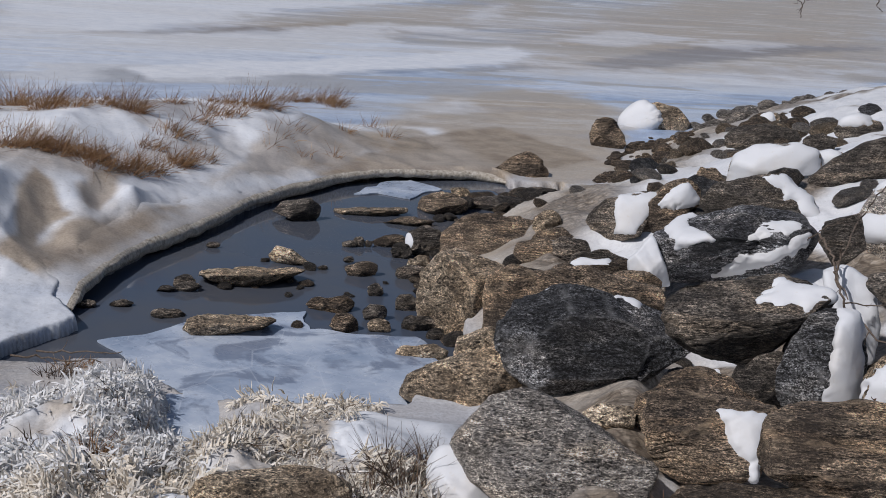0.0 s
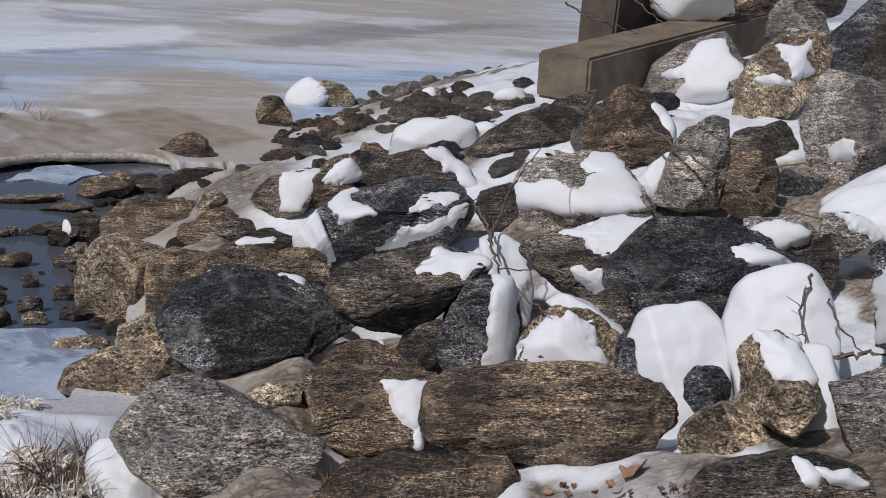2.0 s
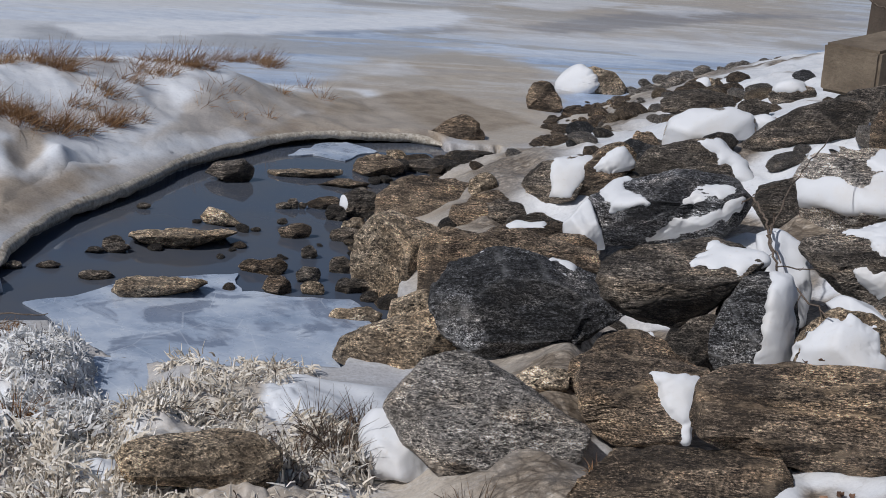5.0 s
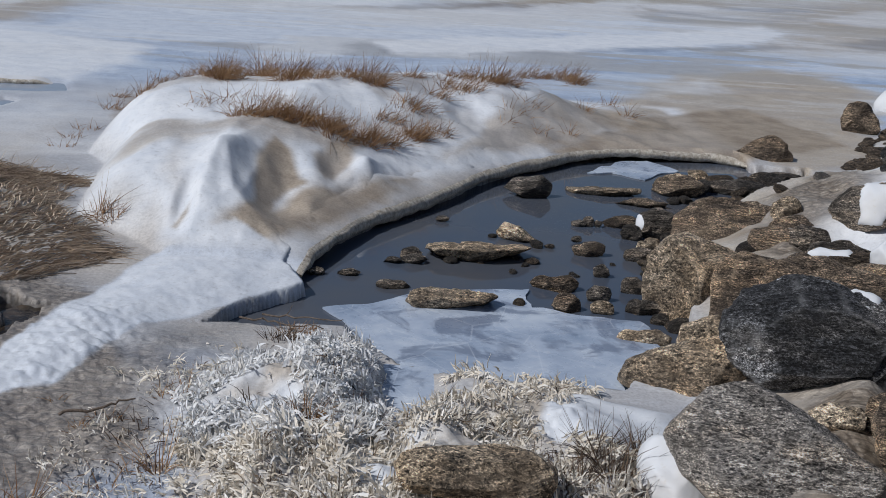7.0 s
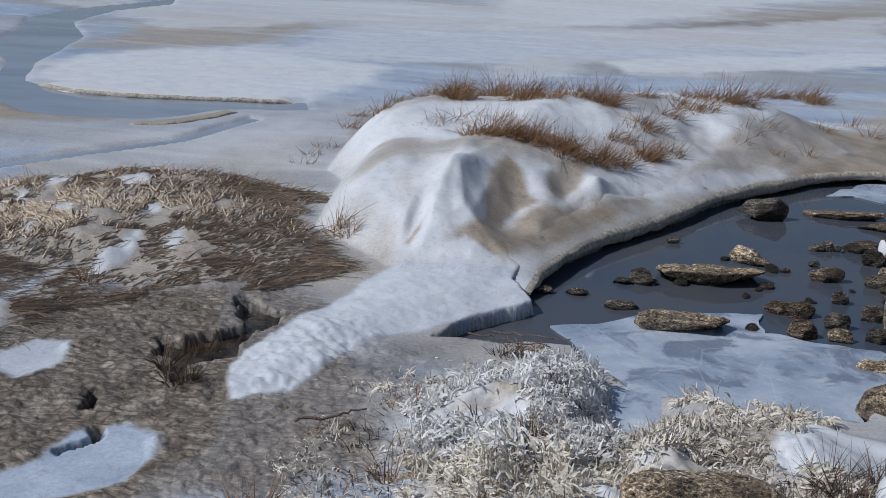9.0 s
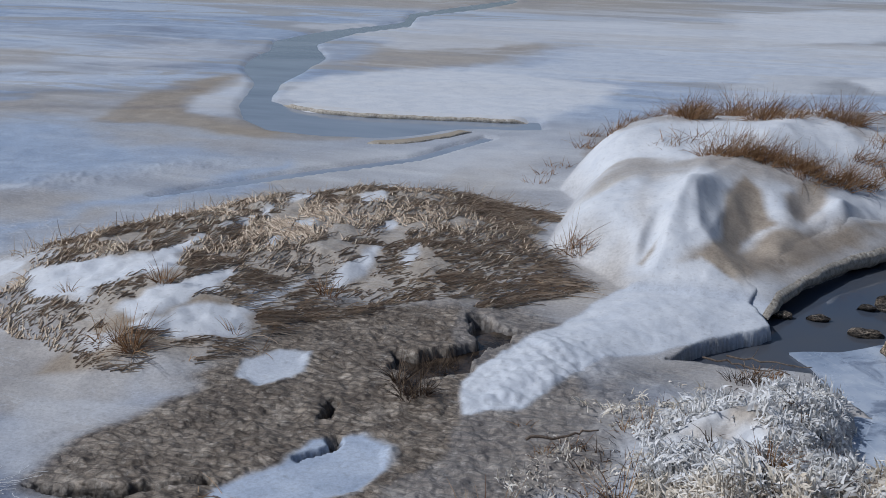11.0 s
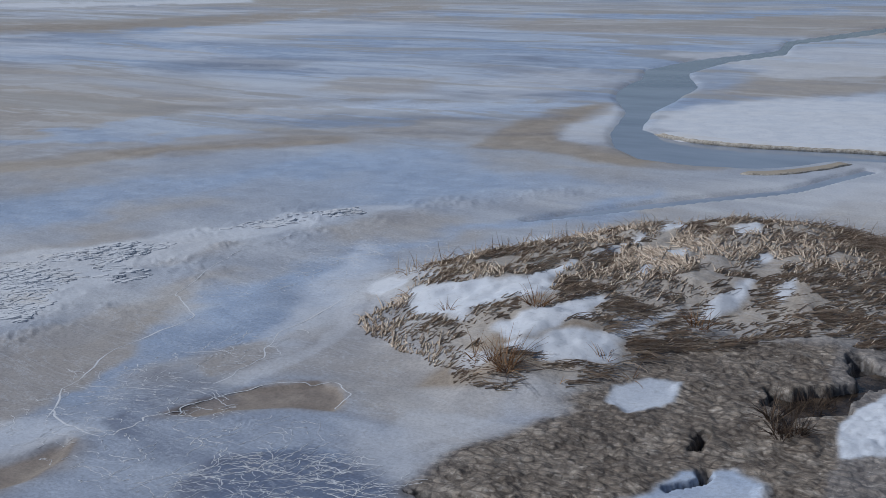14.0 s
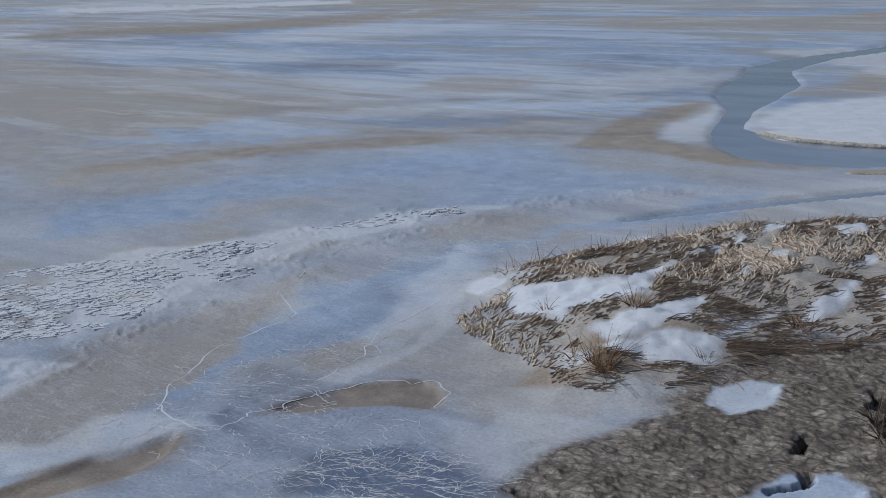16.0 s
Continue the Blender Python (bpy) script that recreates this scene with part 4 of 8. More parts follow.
def ground_masks(x, y, z):
    dist = np.hypot(x, y)
    wx, wy = x + 0.35 * fbm(x * 0.8, y * 0.8, 4, 80), y + 0.35 * fbm(x * 0.8, y * 0.8, 4, 81)
    s = inside(wx, wy, LAND)
    bank = smooth(-0.1, 0.3, inside(x, y, BANK))
    far = smooth(12, 20, dist)
    v = {k: np.zeros(x.shape) for k in ("snow", "sand", "blue", "mud", "silt", "wet")}
    v["sand"] = smooth(0.0, 0.35, fbm(x * 0.05 + y * 0.02, y * 0.13, 5, 90)) * 0.8 * far + (1 - far) * smooth(0.1, 0.5, fbm(x * 0.5, y * 0.5, 4, 95)) * 0.6
    v["blue"] = smooth(-0.15, 0.25, fbm(x * 0.045, y * 0.12, 4, 100)) * (0.45 + 0.4 * far) * smooth(6, -2, x - 0.25 * y)
    v["snow"] = smooth(0.15, 0.5, fbm(x * 0.07 + 7, y * 0.17, 4, 105)) * 0.45 * far
    n1, n2 = fbm(x * 1.6, y * 1.6, 4, 130), fbm(x * 1.6, y * 1.6, 4, 131)
    for mask, amount, soft, warp, outline in LAYERS:
        rim = np.array(outline)
        low, top = rim.min(0) - soft - warp, rim.max(0) + soft + warp
        at = (x > low[0]) & (x < top[0]) & (y > low[1]) & (y < top[1])
        if not at.any():
            continue
        w = smooth(-soft, soft, inside(x[at] + warp * n1[at], y[at] + warp * n2[at], outline)) * amount
        for other in OVER[mask]:
            v[other][at] = v[other][at] * (1 - 0.9 * w)
        v[mask][at] = np.maximum(v[mask][at], w)
    # snow bank under its silt
    clean = bank * smooth(-0.5, 0.0, fbm(x * 0.9, y * 0.9, 4, 110))
    v["snow"] = np.maximum(v["snow"] * (1 - bank), clean * (1 - 0.92 * v["silt"]))
    v["sand"] = np.maximum(v["sand"], bank * 0.6)
    m = smooth(-0.15, 0.25, inside(wx, wy, MARSH)) * (1 - v["snow"])
    v["mud"] = np.maximum(v["mud"] * (1 - m), 0.15 * m)
    v["sand"] = np.maximum(v["sand"], m * 0.9)
    m = smooth(-0.1, 0.3, inside(wx, wy, FROST))
    v["snow"] = np.maximum(v["snow"] * (1 - m), m * 0.95 * smooth(-0.45, 0.05, fbm(x * 2.2, y * 2.2, 3, 140)) * (0.45 + 0.55 * smooth(0.6, 0.0, x)))
    v["sand"] = np.maximum(v["sand"], m * 0.9)
    v["mud"] = v["mud"] * (1 - m)
    land = smooth(-0.05, 0.35, s)
    silty = smooth(0.1, 0.9, s - 1.0 + 0.7 * fbm(x * 0.7, y * 0.7, 3, 141))
    v["snow"] = v["snow"] * (1 - land) + land * (0.1 + 0.8 * silty) * smooth(-0.04 - 0.53 * smooth(9.5, 12, dist), 0.14 - 0.34 * smooth(9.5, 12, dist), fbm(x * 1.1, y * 1.1, 4, 120))
    v["snow"] = v["snow"] * (1 - 0.75 * smooth(-0.08, 0.08, inside(wx, wy, LITTER)))
    v["sand"] = np.maximum(v["sand"] * (1 - land), land)
    for k in ("mud", "blue", "wet"):
        v[k] = v[k] * (1 - land)
    v["mud"] = np.maximum(v["mud"], smooth(0.3, 0.9, s) * (1 - v["snow"]) * 0.95)
    v["snow"] = np.maximum(v["snow"], smooth(-0.06, 0.06, inside(wx, wy, DRIFT)))
    # mask of the painted depth shading, from height and the hole outlines
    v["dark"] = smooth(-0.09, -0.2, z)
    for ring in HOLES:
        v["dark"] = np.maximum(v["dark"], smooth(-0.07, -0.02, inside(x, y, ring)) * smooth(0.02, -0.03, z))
    v["away"] = smooth(14, 24, dist) * (1 - land)
    return v


build_ground()


def flat_sheet(name, pts, z, material, label, category, jitter=0.05, kind="structure", thick=0.0):
    """A level sheet with an uneven outline."""
    rim, n = [], len(pts)
    for k in range(n):
        (ax, ay), (bx, by) = pts[k], pts[(k + 1) % n]
        steps = max(2, int(math.hypot(bx - ax, by - ay) / 0.08))
        for q in range(steps):
            u = q / steps
            px, py = ax + (bx - ax) * u, ay + (by - ay) * u
            rim.append((px + jitter * noise.noise((px * 3, py * 3, z)), py + jitter * noise.noise((px * 3, py * 3, z + 9)), z))
    bm = bmesh.new()
    f = bm.faces.new([bm.verts.new(p) for p in rim])
    if f.normal.z < 0 or f.calc_area() and sum(rim[i - 1][0] * rim[i][1] - rim[i][0] * rim[i - 1][1] for i in range(len(rim))) < 0:
        f.normal_flip()
    if thick:
        res = bmesh.ops.extrude_face_region(bm, geom=[f])
        for v in [g for g in res["geom"] if isinstance(g, bmesh.types.BMVert)]:
            v.co.z += thick
        bmesh.ops.recalc_face_normals(bm, faces=bm.faces[:])
    bmesh.ops.triangulate(bm, faces=bm.faces[:])
    me = bpy.data.meshes.new(name)
    bm.to_mesh(me)
    bm.free()
    me.materials.append(material)
    return tagged(new(name, me), label, category, kind=kind)


flat_sheet("water_pool", [(-1.6, 7.9), (-1.2, 9.9), (0, 12.4), (1.5, 15.2), (5.6, 15.6), (5.4, 13), (3.2, 9.5), (2.8, 7.4), (1.0, 6.9), (-0.4, 7.7)], WATER_Z, WATER, "dark still open water reflecting the sky", "water")
flat_sheet("water_channel", [(-16, 18), (-22, 60), (-8, 75), (2, 75), (-6, 40), (-7, 30), (-3.4, 18), (-3.4, 15.6), (-5, 13.4), (-7.4, 10.8), (-9, 11.5)], CHANNEL_Z, CHANNEL_WATER, "open water channel winding between ice edges", "water")
flat_sheet("water_hole", [(-2.95, 6.7), (-2.95, 7.6), (-2.5, 8.45), (-2.0, 8.3), (-2.2, 6.7)], -0.03, PEAT_WATER, "dark water in a hole in the brown ice crust", "water")


# ---- boulders ----
_ball = {}


def ball(level):
    """Unit ball: directions and triangles."""
    if level not in _ball:
        bm = bmesh.new()
        bmesh.ops.create_icosphere(bm, subdivisions=level, radius=1.0)
        bm.verts.ensure_lookup_table()
        _ball[level] = (np.array([v.co[:] for v in bm.verts]), np.array([[v.index for v in f.verts] for f in bm.faces]))
        bm.free()
    return _ball[level]


def noise3(p, scale, octaves, seed):
    """Cheap noise in three dimensions out of three plane noises."""
    q = p * scale + seed * 3.7
    return (fbm(q[:, 0], q[:, 1] + 0.6 * q[:, 2], octaves, seed) + fbm(q[:, 1], q[:, 2] - 0.6 * q[:, 0], octaves, seed + 50) + fbm(q[:, 2], q[:, 0] + 0.6 * q[:, 1], octaves, seed + 90)) / 1.7


def normals_of(p, tri):
    n = np.zeros_like(p)
    fn = np.cross(p[tri[:, 1]] - p[tri[:, 0]], p[tri[:, 2]] - p[tri[:, 0]])
    for k in range(3):
        np.add.at(n, tri[:, k], fn)
    return n / np.maximum(np.linalg.norm(n, axis=1), 1e-9)[:, None]


def pieces(tri, count):
    """The larger connected pieces of a set of triangles."""
    root = np.arange(count)
    for _ in range(200):
        low = root[tri].min(1)
        before = root.copy()
        for k in range(3):
            np.minimum.at(root, tri[:, k], low)
        root = root[root]
        if (root == before).all():
            break
    ids = root[tri[:, 0]]
    return [tri[ids == i] for i in np.unique(ids) if (ids == i).sum() > 30]


BEDS = {"black": np.array([0.15, 0.3, 0.94]), "dark": np.array([-0.2, 0.25, 0.95]), "brown": np.array([0.1, 0.3, 0.95]), "tan": np.array([0.5, 0.4, 0.77]), "grey": np.array([-0.45, 0.3, 0.84])}
LEDGE = {"black": 0.7, "dark": 0.5, "brown": 0.7, "tan": 0.5, "grey": 0.6}


def boulder(place, turn, size, cuts=(), tone="brown", seed=1, snow=(), level=5, rough=1.0, label="", name="boulder", group="riprap boulders", full=False, faces=()):
    """A broken stone. place: its middle; turn: degrees of its frame (x across, y away, z up its face); size: half width, half height, half depth.
    cuts: broken sides as (degrees round the face, from x towards z; how far out, 1 is uncut; degrees leaning to the front).
    faces: the front as (degrees it tips towards, lean), then slanting faces as (degrees, how far out their ridge lies, lean).
    snow: drifts lying on it, as outlines or as (across, up, half width, half height, degrees, thickness), in parts of the half size."""
    rng = np.random.RandomState(seed)
    soft = tone == "snow"
    d, tri = ball(level)
    planes = [(radians(a), dist, radians(lean)) for a, dist, lean in cuts]
    start = rng.uniform(0, 45)
    for k in range(0 if full else 8):
        a = radians(start + 45 * k + rng.uniform(-14, 14))
        if all(abs((a - b + math.pi) % (2 * math.pi) - math.pi) > 0.5 for b, _, lean in planes if abs(lean) < 0.6):
            planes.append((a, rng.uniform(0.93, 1.06), rng.uniform(-0.25, 0.35)))

    def way(a, lean):
        return np.array([math.cos(a) * math.cos(lean), -math.sin(lean), math.sin(a) * math.cos(lean)])

    def reach_at(ang):
        return min([dist / math.cos(lean) / max(math.cos(ang - b), 0.05) for b, dist, lean in planes if math.cos(ang - b) > 0.4 and abs(lean) < 0.5] + [1.25])

    if soft:
        planes += [(1.4 + 0.5 * rng.uniform(-1, 1), 0.42, 1.0), (rng.uniform(-0.3, 0.6), 0.6, 0.9), (rng.uniform(2.6, 3.6), 0.6, 0.9)]
        planes += [(rng.uniform(0, 2 * math.pi), rng.uniform(0.68, 0.95), rng.uniform(0.5, 1.35)) for k in range(6)]
    elif faces:
        fa, fl = radians(faces[0][0]), radians(faces[0][1])
        front, deep = way(fa, fl), 0.5
        planes.append((fa, deep * math.sin(fl), fl))
        for a, r, lean in faces[1:]:
            a, lean = radians(a), radians(lean)
            ux, uz = r * math.cos(a), r * math.sin(a)
            ridge = np.array([ux, (deep * math.sin(fl) - front[0] * ux - front[2] * uz) / front[1], uz])
            planes.append((a, max(float(way(a, lean) @ ridge), 0.12), lean))
        for k in range(3):
            a, lean = rng.uniform(0, 2 * math.pi), rng.uniform(0.45, 1.1)
            out = min([dist for b, dist, l2 in planes if way(a, lean) @ way(b, l2) > 0.75] + [1.0])
            planes.append((a, max(out * rng.uniform(0.97, 1.03), 0.2), lean))
    else:
        # a broad broken face and slanting faces that run from it out to the edges
        spin, count = rng.uniform(0, 2 * math.pi), rng.randint(3, 6)
        sides = []
        for k in range(count):
            ang, fall = spin + 2 * math.pi * (k + rng.uniform(-0.28, 0.28)) / count, rng.uniform(0.45, 1.0)
            lean = math.atan(1 / fall)
            sides.append((ang, math.cos(lean) * min(reach_at(ang), 1.15) * rng.uniform(0.82, 0.98), lean))
        planes += sides
        planes.append((radians(rng.uniform(40, 140)), rng.uniform(0.36, 0.52), rng.uniform(1.1, 1.4)))
    for k in range(4):
        planes.append((k * 1.57 + rng.uniform(-0.4, 0.4), rng.uniform(0.8, 1.0), -rng.uniform(0.5, 1.2)))
    total, best, second, which = np.zeros(len(d)), np.zeros(len(d)), np.zeros(len(d)), np.zeros(len(d), int)
    sharp = 18.0 if soft else 70.0
    bend = 0.0 if soft else 0.035 * noise3(d, 2.2, 3, seed + 60)
    for q, (a, dist, lean) in enumerate(planes):
        reach = np.maximum(d @ way(a, lean), 0) / dist * (1 + bend * math.sin(2.4 * q + seed))
        total += reach ** sharp
        second = np.maximum(second, np.minimum(best, reach))
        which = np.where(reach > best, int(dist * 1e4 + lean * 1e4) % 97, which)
        best = np.maximum(best, reach)
    p = d * (np.maximum(total, 1e-12) ** (-1 / sharp))[:, None]
    for k in () if full and not soft else (0, 2):
        lo, hi = p[:, k].min(), p[:, k].max()
        p[:, k] = (p[:, k] - lo) / (hi - lo) * 2 - 1
    w, h, dp = size[0] * 1.03, size[1] * 1.03, size[2]
    p = p * np.array([w, dp, h])
    mean = (w + h) / 2
    if not soft:
        for k in range(9):
            cut = rng.normal(0, 1, 3) + np.array([0, -0.4, 0.3])
            cut /= np.linalg.norm(cut)
            out = p @ cut
            p = p - np.maximum(out - out.max() * rng.uniform(0.93, 0.99), 0)[:, None] * cut
    n = smoothed = normals_of(p, tri)
    p0 = p
    if soft:
        p = p + n * (mean * 0.11 * noise3(p / mean, 1.3, 3, seed) + 0.006 * noise3(p, 7.0, 3, seed + 7))[:, None]
    else:
        # worn hollows, foliation ledges and a rough broken grain
        lay_of = BEDS[tone]
        bed = p @ lay_of + 0.13 * noise3(p, 2.0, 3, seed + 70)
        step = 34.0 / (0.6 + mean)
        ledge = np.abs((bed * step + seed * 0.37) % 1.0 - 0.5) * 2
        ledge = smooth(0.0, 0.5, ledge) * smooth(-0.25, 0.3, noise3(p, 3.0, 2, seed + 80))
        chip = np.maximum(noise3(p, 5.5, 3, seed + 90) - 0.12, 0)
        p = p + n * (rough * (mean * 0.03 * noise3(p / mean, 1.6, 3, seed) + 0.017 * noise3(p, 8.0, 4, seed + 7) + 0.010 * ledge * LEDGE[tone] - 0.05 * chip - 0.012 * np.abs(noise3(p * np.array([1, 1.4, 4]), 3.0, 3, seed + 17))))[:, None]
    m = pose(*place, *turn)
    ob = new(name, mesh_of(name, p, tri, ROCK[tone], True, 0 if soft else 26))
    ob.matrix_world = m
    high = np.array(m)[2, :3] @ p.T + m[2][3]
    damp = smooth(WATER_Z + 0.035, WATER_Z + 0.01, high + 0.02 * noise3(p, 9, 3, seed)) if group == "stones in the pool" else high * 0
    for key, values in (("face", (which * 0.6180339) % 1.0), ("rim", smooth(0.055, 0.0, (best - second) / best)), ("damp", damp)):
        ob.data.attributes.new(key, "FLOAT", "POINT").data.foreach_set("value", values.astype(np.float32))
    tagged(ob, label or ("rough broken " + {"black": "black speckled", "dark": "dark banded", "brown": "brown weathered", "tan": "tan coarse-grained", "grey": "grey speckled", "snow": "white"}[tone] + (" boulder with snow lying on it" if snow else " boulder")), "rock" if name == "rock" else "snow" if soft else "boulder", group)
    for _ in range(3):
        near = np.zeros_like(p0)
        for k in range(3):
            np.add.at(near, tri[:, k], p0[tri].mean(1))
        p0 = 0.5 * p0 + 0.5 * near / np.maximum(np.bincount(tri.ravel(), minlength=len(p)), 1)[:, None]
    for drift in snow:
        thick = 0.03
        if not isinstance(drift[0], tuple):
            sx, sz, rx, rz, ang, thick = drift
            c, s_ = math.cos(radians(ang)), math.sin(radians(ang))
            ring = [(rx * w * math.cos(q), rz * h * math.sin(q)) for q in np.linspace(0, 2 * math.pi, 13)[:-1]]
            drift = [((u * c - v * s_) / w + sx, (u * s_ + v * c) / h + sz) for u, v in ring]
        ring = [(u * w, v * h) for u, v in drift]
        wide = max(max(q[0] for q in ring) - min(q[0] for q in ring), 0.1)
        rag = min(wide * 0.12, 0.045)
        gap = inside(p0[:, 0] + rag * noise3(p0, 7.0, 3, seed + 31), p0[:, 2] + rag * noise3(p0, 7.0, 3, seed + 33), ring)
        gap = gap + 0.25 * rag * noise3(p0, 24.0, 2, seed + 32) - np.maximum(n[:, 1] - 0.3, 0) * 0.5
        gap = gap - 0.9 * rag * np.maximum(noise3(p0, 11.0, 3, seed + 35) - 0.1, 0)
        lift = np.where(gap > 0, thick * (1 - np.exp(-np.maximum(gap, 0) / 0.05)) + 0.008, 0.008 + gap * 1.2)
        q = p0 + n * (lift + 0.10 * thick * noise3(p0, 3, 2, seed + 3))[:, None]
        use = gap[tri].min(1) > -0.045
        if use.sum() < 4:
            continue
        for piece in pieces(tri[use], len(p)):
            keep, inv = np.unique(piece, return_inverse=True)
            part("snow", mesh_of("snow", q[keep], inv.reshape(-1, 3), SNOW), ob, "white wind-packed snow patch")
    return ob


boulder((2.496, 4.567, 0.519), (-25, -5, -26), (0.499, 0.210, 0.317), [(-94, 0.94, 5), (2, 0.97, 5), (14, 0.99, 5), (72, 1.02, 5), (87, 0.98, 5), (118, 1.03, 5), (132, 1.04, 5), (170, 0.99, 5), (179, 0.98, 5)], "brown", 11, full=True, faces=[(90, 70), (100, 0.45, 35), (0, 0.6, 40), (185, 0.5, 45)], level=6)
boulder((1.918, 5.609, 0.421), (-23, -1, -18), (0.516, 0.330, 0.404), [(-162, 0.93, 5), (-153, 0.9, 5), (-139, 0.92, 5), (-94, 0.97, 5), (-74, 1.07, 5), (-18, 1.02, 5), (-12, 1.0, 5), (48, 0.61, 5), (64, 0.75, 5), (108, 1.05, 5), (156, 0.94, 5), (156, 0.94, 5)], "grey", 12, full=True, faces=[(105, 62), (30, 0.5, 38), (280, 0.55, 45), (190, 0.62, 35)], level=6)
boulder((3.168, 4.567, 0.818), (-21, -7, -31), (0.598, 0.265, 0.390), [(-158, 0.98, 5), (-117, 0.79, 5), (-68, 1.01, 5), (-40, 0.95, 5), (-26, 0.95, 5), (0, 1.0, 5), (18, 1.03, 5), (57, 1.05, 5), (93, 0.98, 5), (108, 1.07, 5), (164, 1.05, 5), (176, 0.99, 5)], "brown", 13, full=True, faces=[(80, 78), (92, 0.5, 38), (272, 0.3, 48), (5, 0.78, 40), (178, 0.85, 30)], level=6)
boulder((2.777, 5.620, 0.495), (-22, -4, -24), (0.342, 0.240, 0.281), [(-170, 0.94, 5), (-156, 0.94, 5), (-126, 1.01, 5), (-82, 0.94, 5), (-11, 0.88, 5), (-7, 0.89, 5), (79, 1.0, 5), (86, 0.96, 5), (119, 1.17, 5), (168, 1.03, 5)], "brown", 14, full=True, faces=[(75, 72), (218, 0.25, 38), (90, 0.6, 30), (10, 0.7, 45)], snow=[[(0.12, 0.64), (0.42, 0.69), (0.92, 0.5), (0.76, 0.08), (0.72, -0.87), (0.59, -0.83), (0.68, -0.35), (0.38, -0.1), (0.25, 0.21)]], level=6)
boulder((2.887, 6.018, 0.480), (-19, -4, -24), (0.392, 0.302, 0.337), [(-152, 1.0, 5), (-109, 0.97, 5), (-46, 0.66, 5), (-46, 0.67, 5), (-3, 0.97, 5), (21, 1.09, 5), (64, 1.07, 5), (81, 0.99, 5), (90, 1.0, 5), (136, 0.99, 5), (159, 0.92, 5), (173, 0.96, 5)], "brown", 15, full=True, faces=[(95, 60), (180, 0.4, 40), (85, 0.35, 30)], snow=[[(0.07, 0.89), (0.55, 0.89), (0.64, 0.8), (0.39, 0.72)]], level=6)
boulder((2.672, 7.195, 0.450), (-18, -3, -19), (0.611, 0.384, 0.475), [(-157, 0.97, 5), (-133, 0.94, 5), (-115, 0.96, 5), (-77, 0.95, 5), (-46, 0.81, 5), (-39, 0.78, 5), (14, 0.97, 5), (22, 1.01, 5), (89, 1.0, 5), (106, 1.06, 5), (160, 1.04, 5), (175, 0.99, 5)], "black", 16, full=True, faces=[(100, 80), (92, 0.5, 36), (275, 0.5, 35), (182, 0.55, 42), (358, 0.55, 45)], snow=[[(0.22, 0.87), (0.53, 0.89), (0.7, 0.8), (0.44, 0.72)], [(-0.55, 1.11), (-0.43, 1.07), (-0.38, 0.95), (-0.5, 0.96)]], level=6)
boulder((3.337, 6.475, 0.891), (-16, -5, -25), (0.501, 0.287, 0.372), [(-158, 0.96, 5), (-133, 0.91, 5), (-112, 0.92, 5), (-50, 0.77, 5), (-32, 0.61, 5), (38, 1.07, 5), (65, 1.0, 5), (105, 0.91, 5), (116, 0.88, 5), (146, 0.91, 5), (167, 0.95, 5)], "dark", 17, full=True, faces=[(268, 68), (103, -0.05, 44), (305, 0.5, 30), (185, 0.75, 40)], snow=[[(0.14, 0.37), (0.28, 0.69), (0.48, 0.8), (0.88, 0.7), (1.18, 0.55), (1.14, 0.38), (0.81, 0.33), (0.68, 0.22), (0.54, 0.38), (0.21, 0.34)]], level=6)
boulder((3.671, 6.170, 0.733), (-17, -6, -28), (0.276, 0.336, 0.298), [(-96, 0.99, 5), (-88, 1.0, 5), (-1, 1.0, 5), (10, 0.97, 5), (67, 1.11, 5), (103, 0.87, 5), (143, 0.63, 5), (156, 0.62, 5), (163, 0.7, 5)], "black", 18, full=True, faces=[(160, 66), (80, 0.7, 30), (0, 0.35, 45), (225, 0.6, 45)], snow=[[(0.42, 0.84), (0.82, 0.87), (0.93, 0.53), (0.9, -0.06), (0.84, -0.84), (0.07, -0.75), (0.2, -0.34), (0.3, 0.25)]], level=6)
boulder((4.211, 8.478, 0.831), (-13, -5, -25), (0.603, 0.332, 0.439), [(-168, 1.05, 5), (-155, 1.13, 5), (-96, 1.05, 5), (-72, 0.8, 5), (-40, 0.89, 5), (-4, 0.98, 5), (25, 1.02, 5), (58, 1.04, 5), (94, 0.97, 5), (132, 1.03, 5), (161, 0.96, 5), (176, 0.97, 5)], "black", 19, full=True, faces=[(272, 76), (88, 0.12, 42), (350, 0.55, 40), (190, 0.5, 42), (300, 0.6, 40)], snow=[[(-0.87, 0.3), (-0.69, 0.67), (-0.49, 0.73), (-0.5, 0.35), (-0.21, 0.09), (-0.7, -0.09), (-0.77, 0.19)], [(0.22, 0.22), (0.35, 0.43), (0.63, 0.53), (0.83, 0.42), (0.7, 0.3)], [(-0.23, -0.8), (0.06, -0.42), (0.27, -0.3), (0.63, 0.02), (0.92, 0.27), (0.87, -0.06), (0.62, -0.31), (0.34, -0.48), (-0.08, -0.76)]], level=6)
boulder((1.978, 7.501, 0.108), (-20, 0, -14), (0.454, 0.255, 0.333), [(-129, 1.02, 5), (-109, 0.99, 5), (-57, 0.78, 5), (-48, 0.76, 5), (25, 0.86, 5), (48, 0.94, 5), (122, 0.69, 5), (133, 0.62, 5), (166, 0.85, 5)], "tan", 20, full=True, level=6)
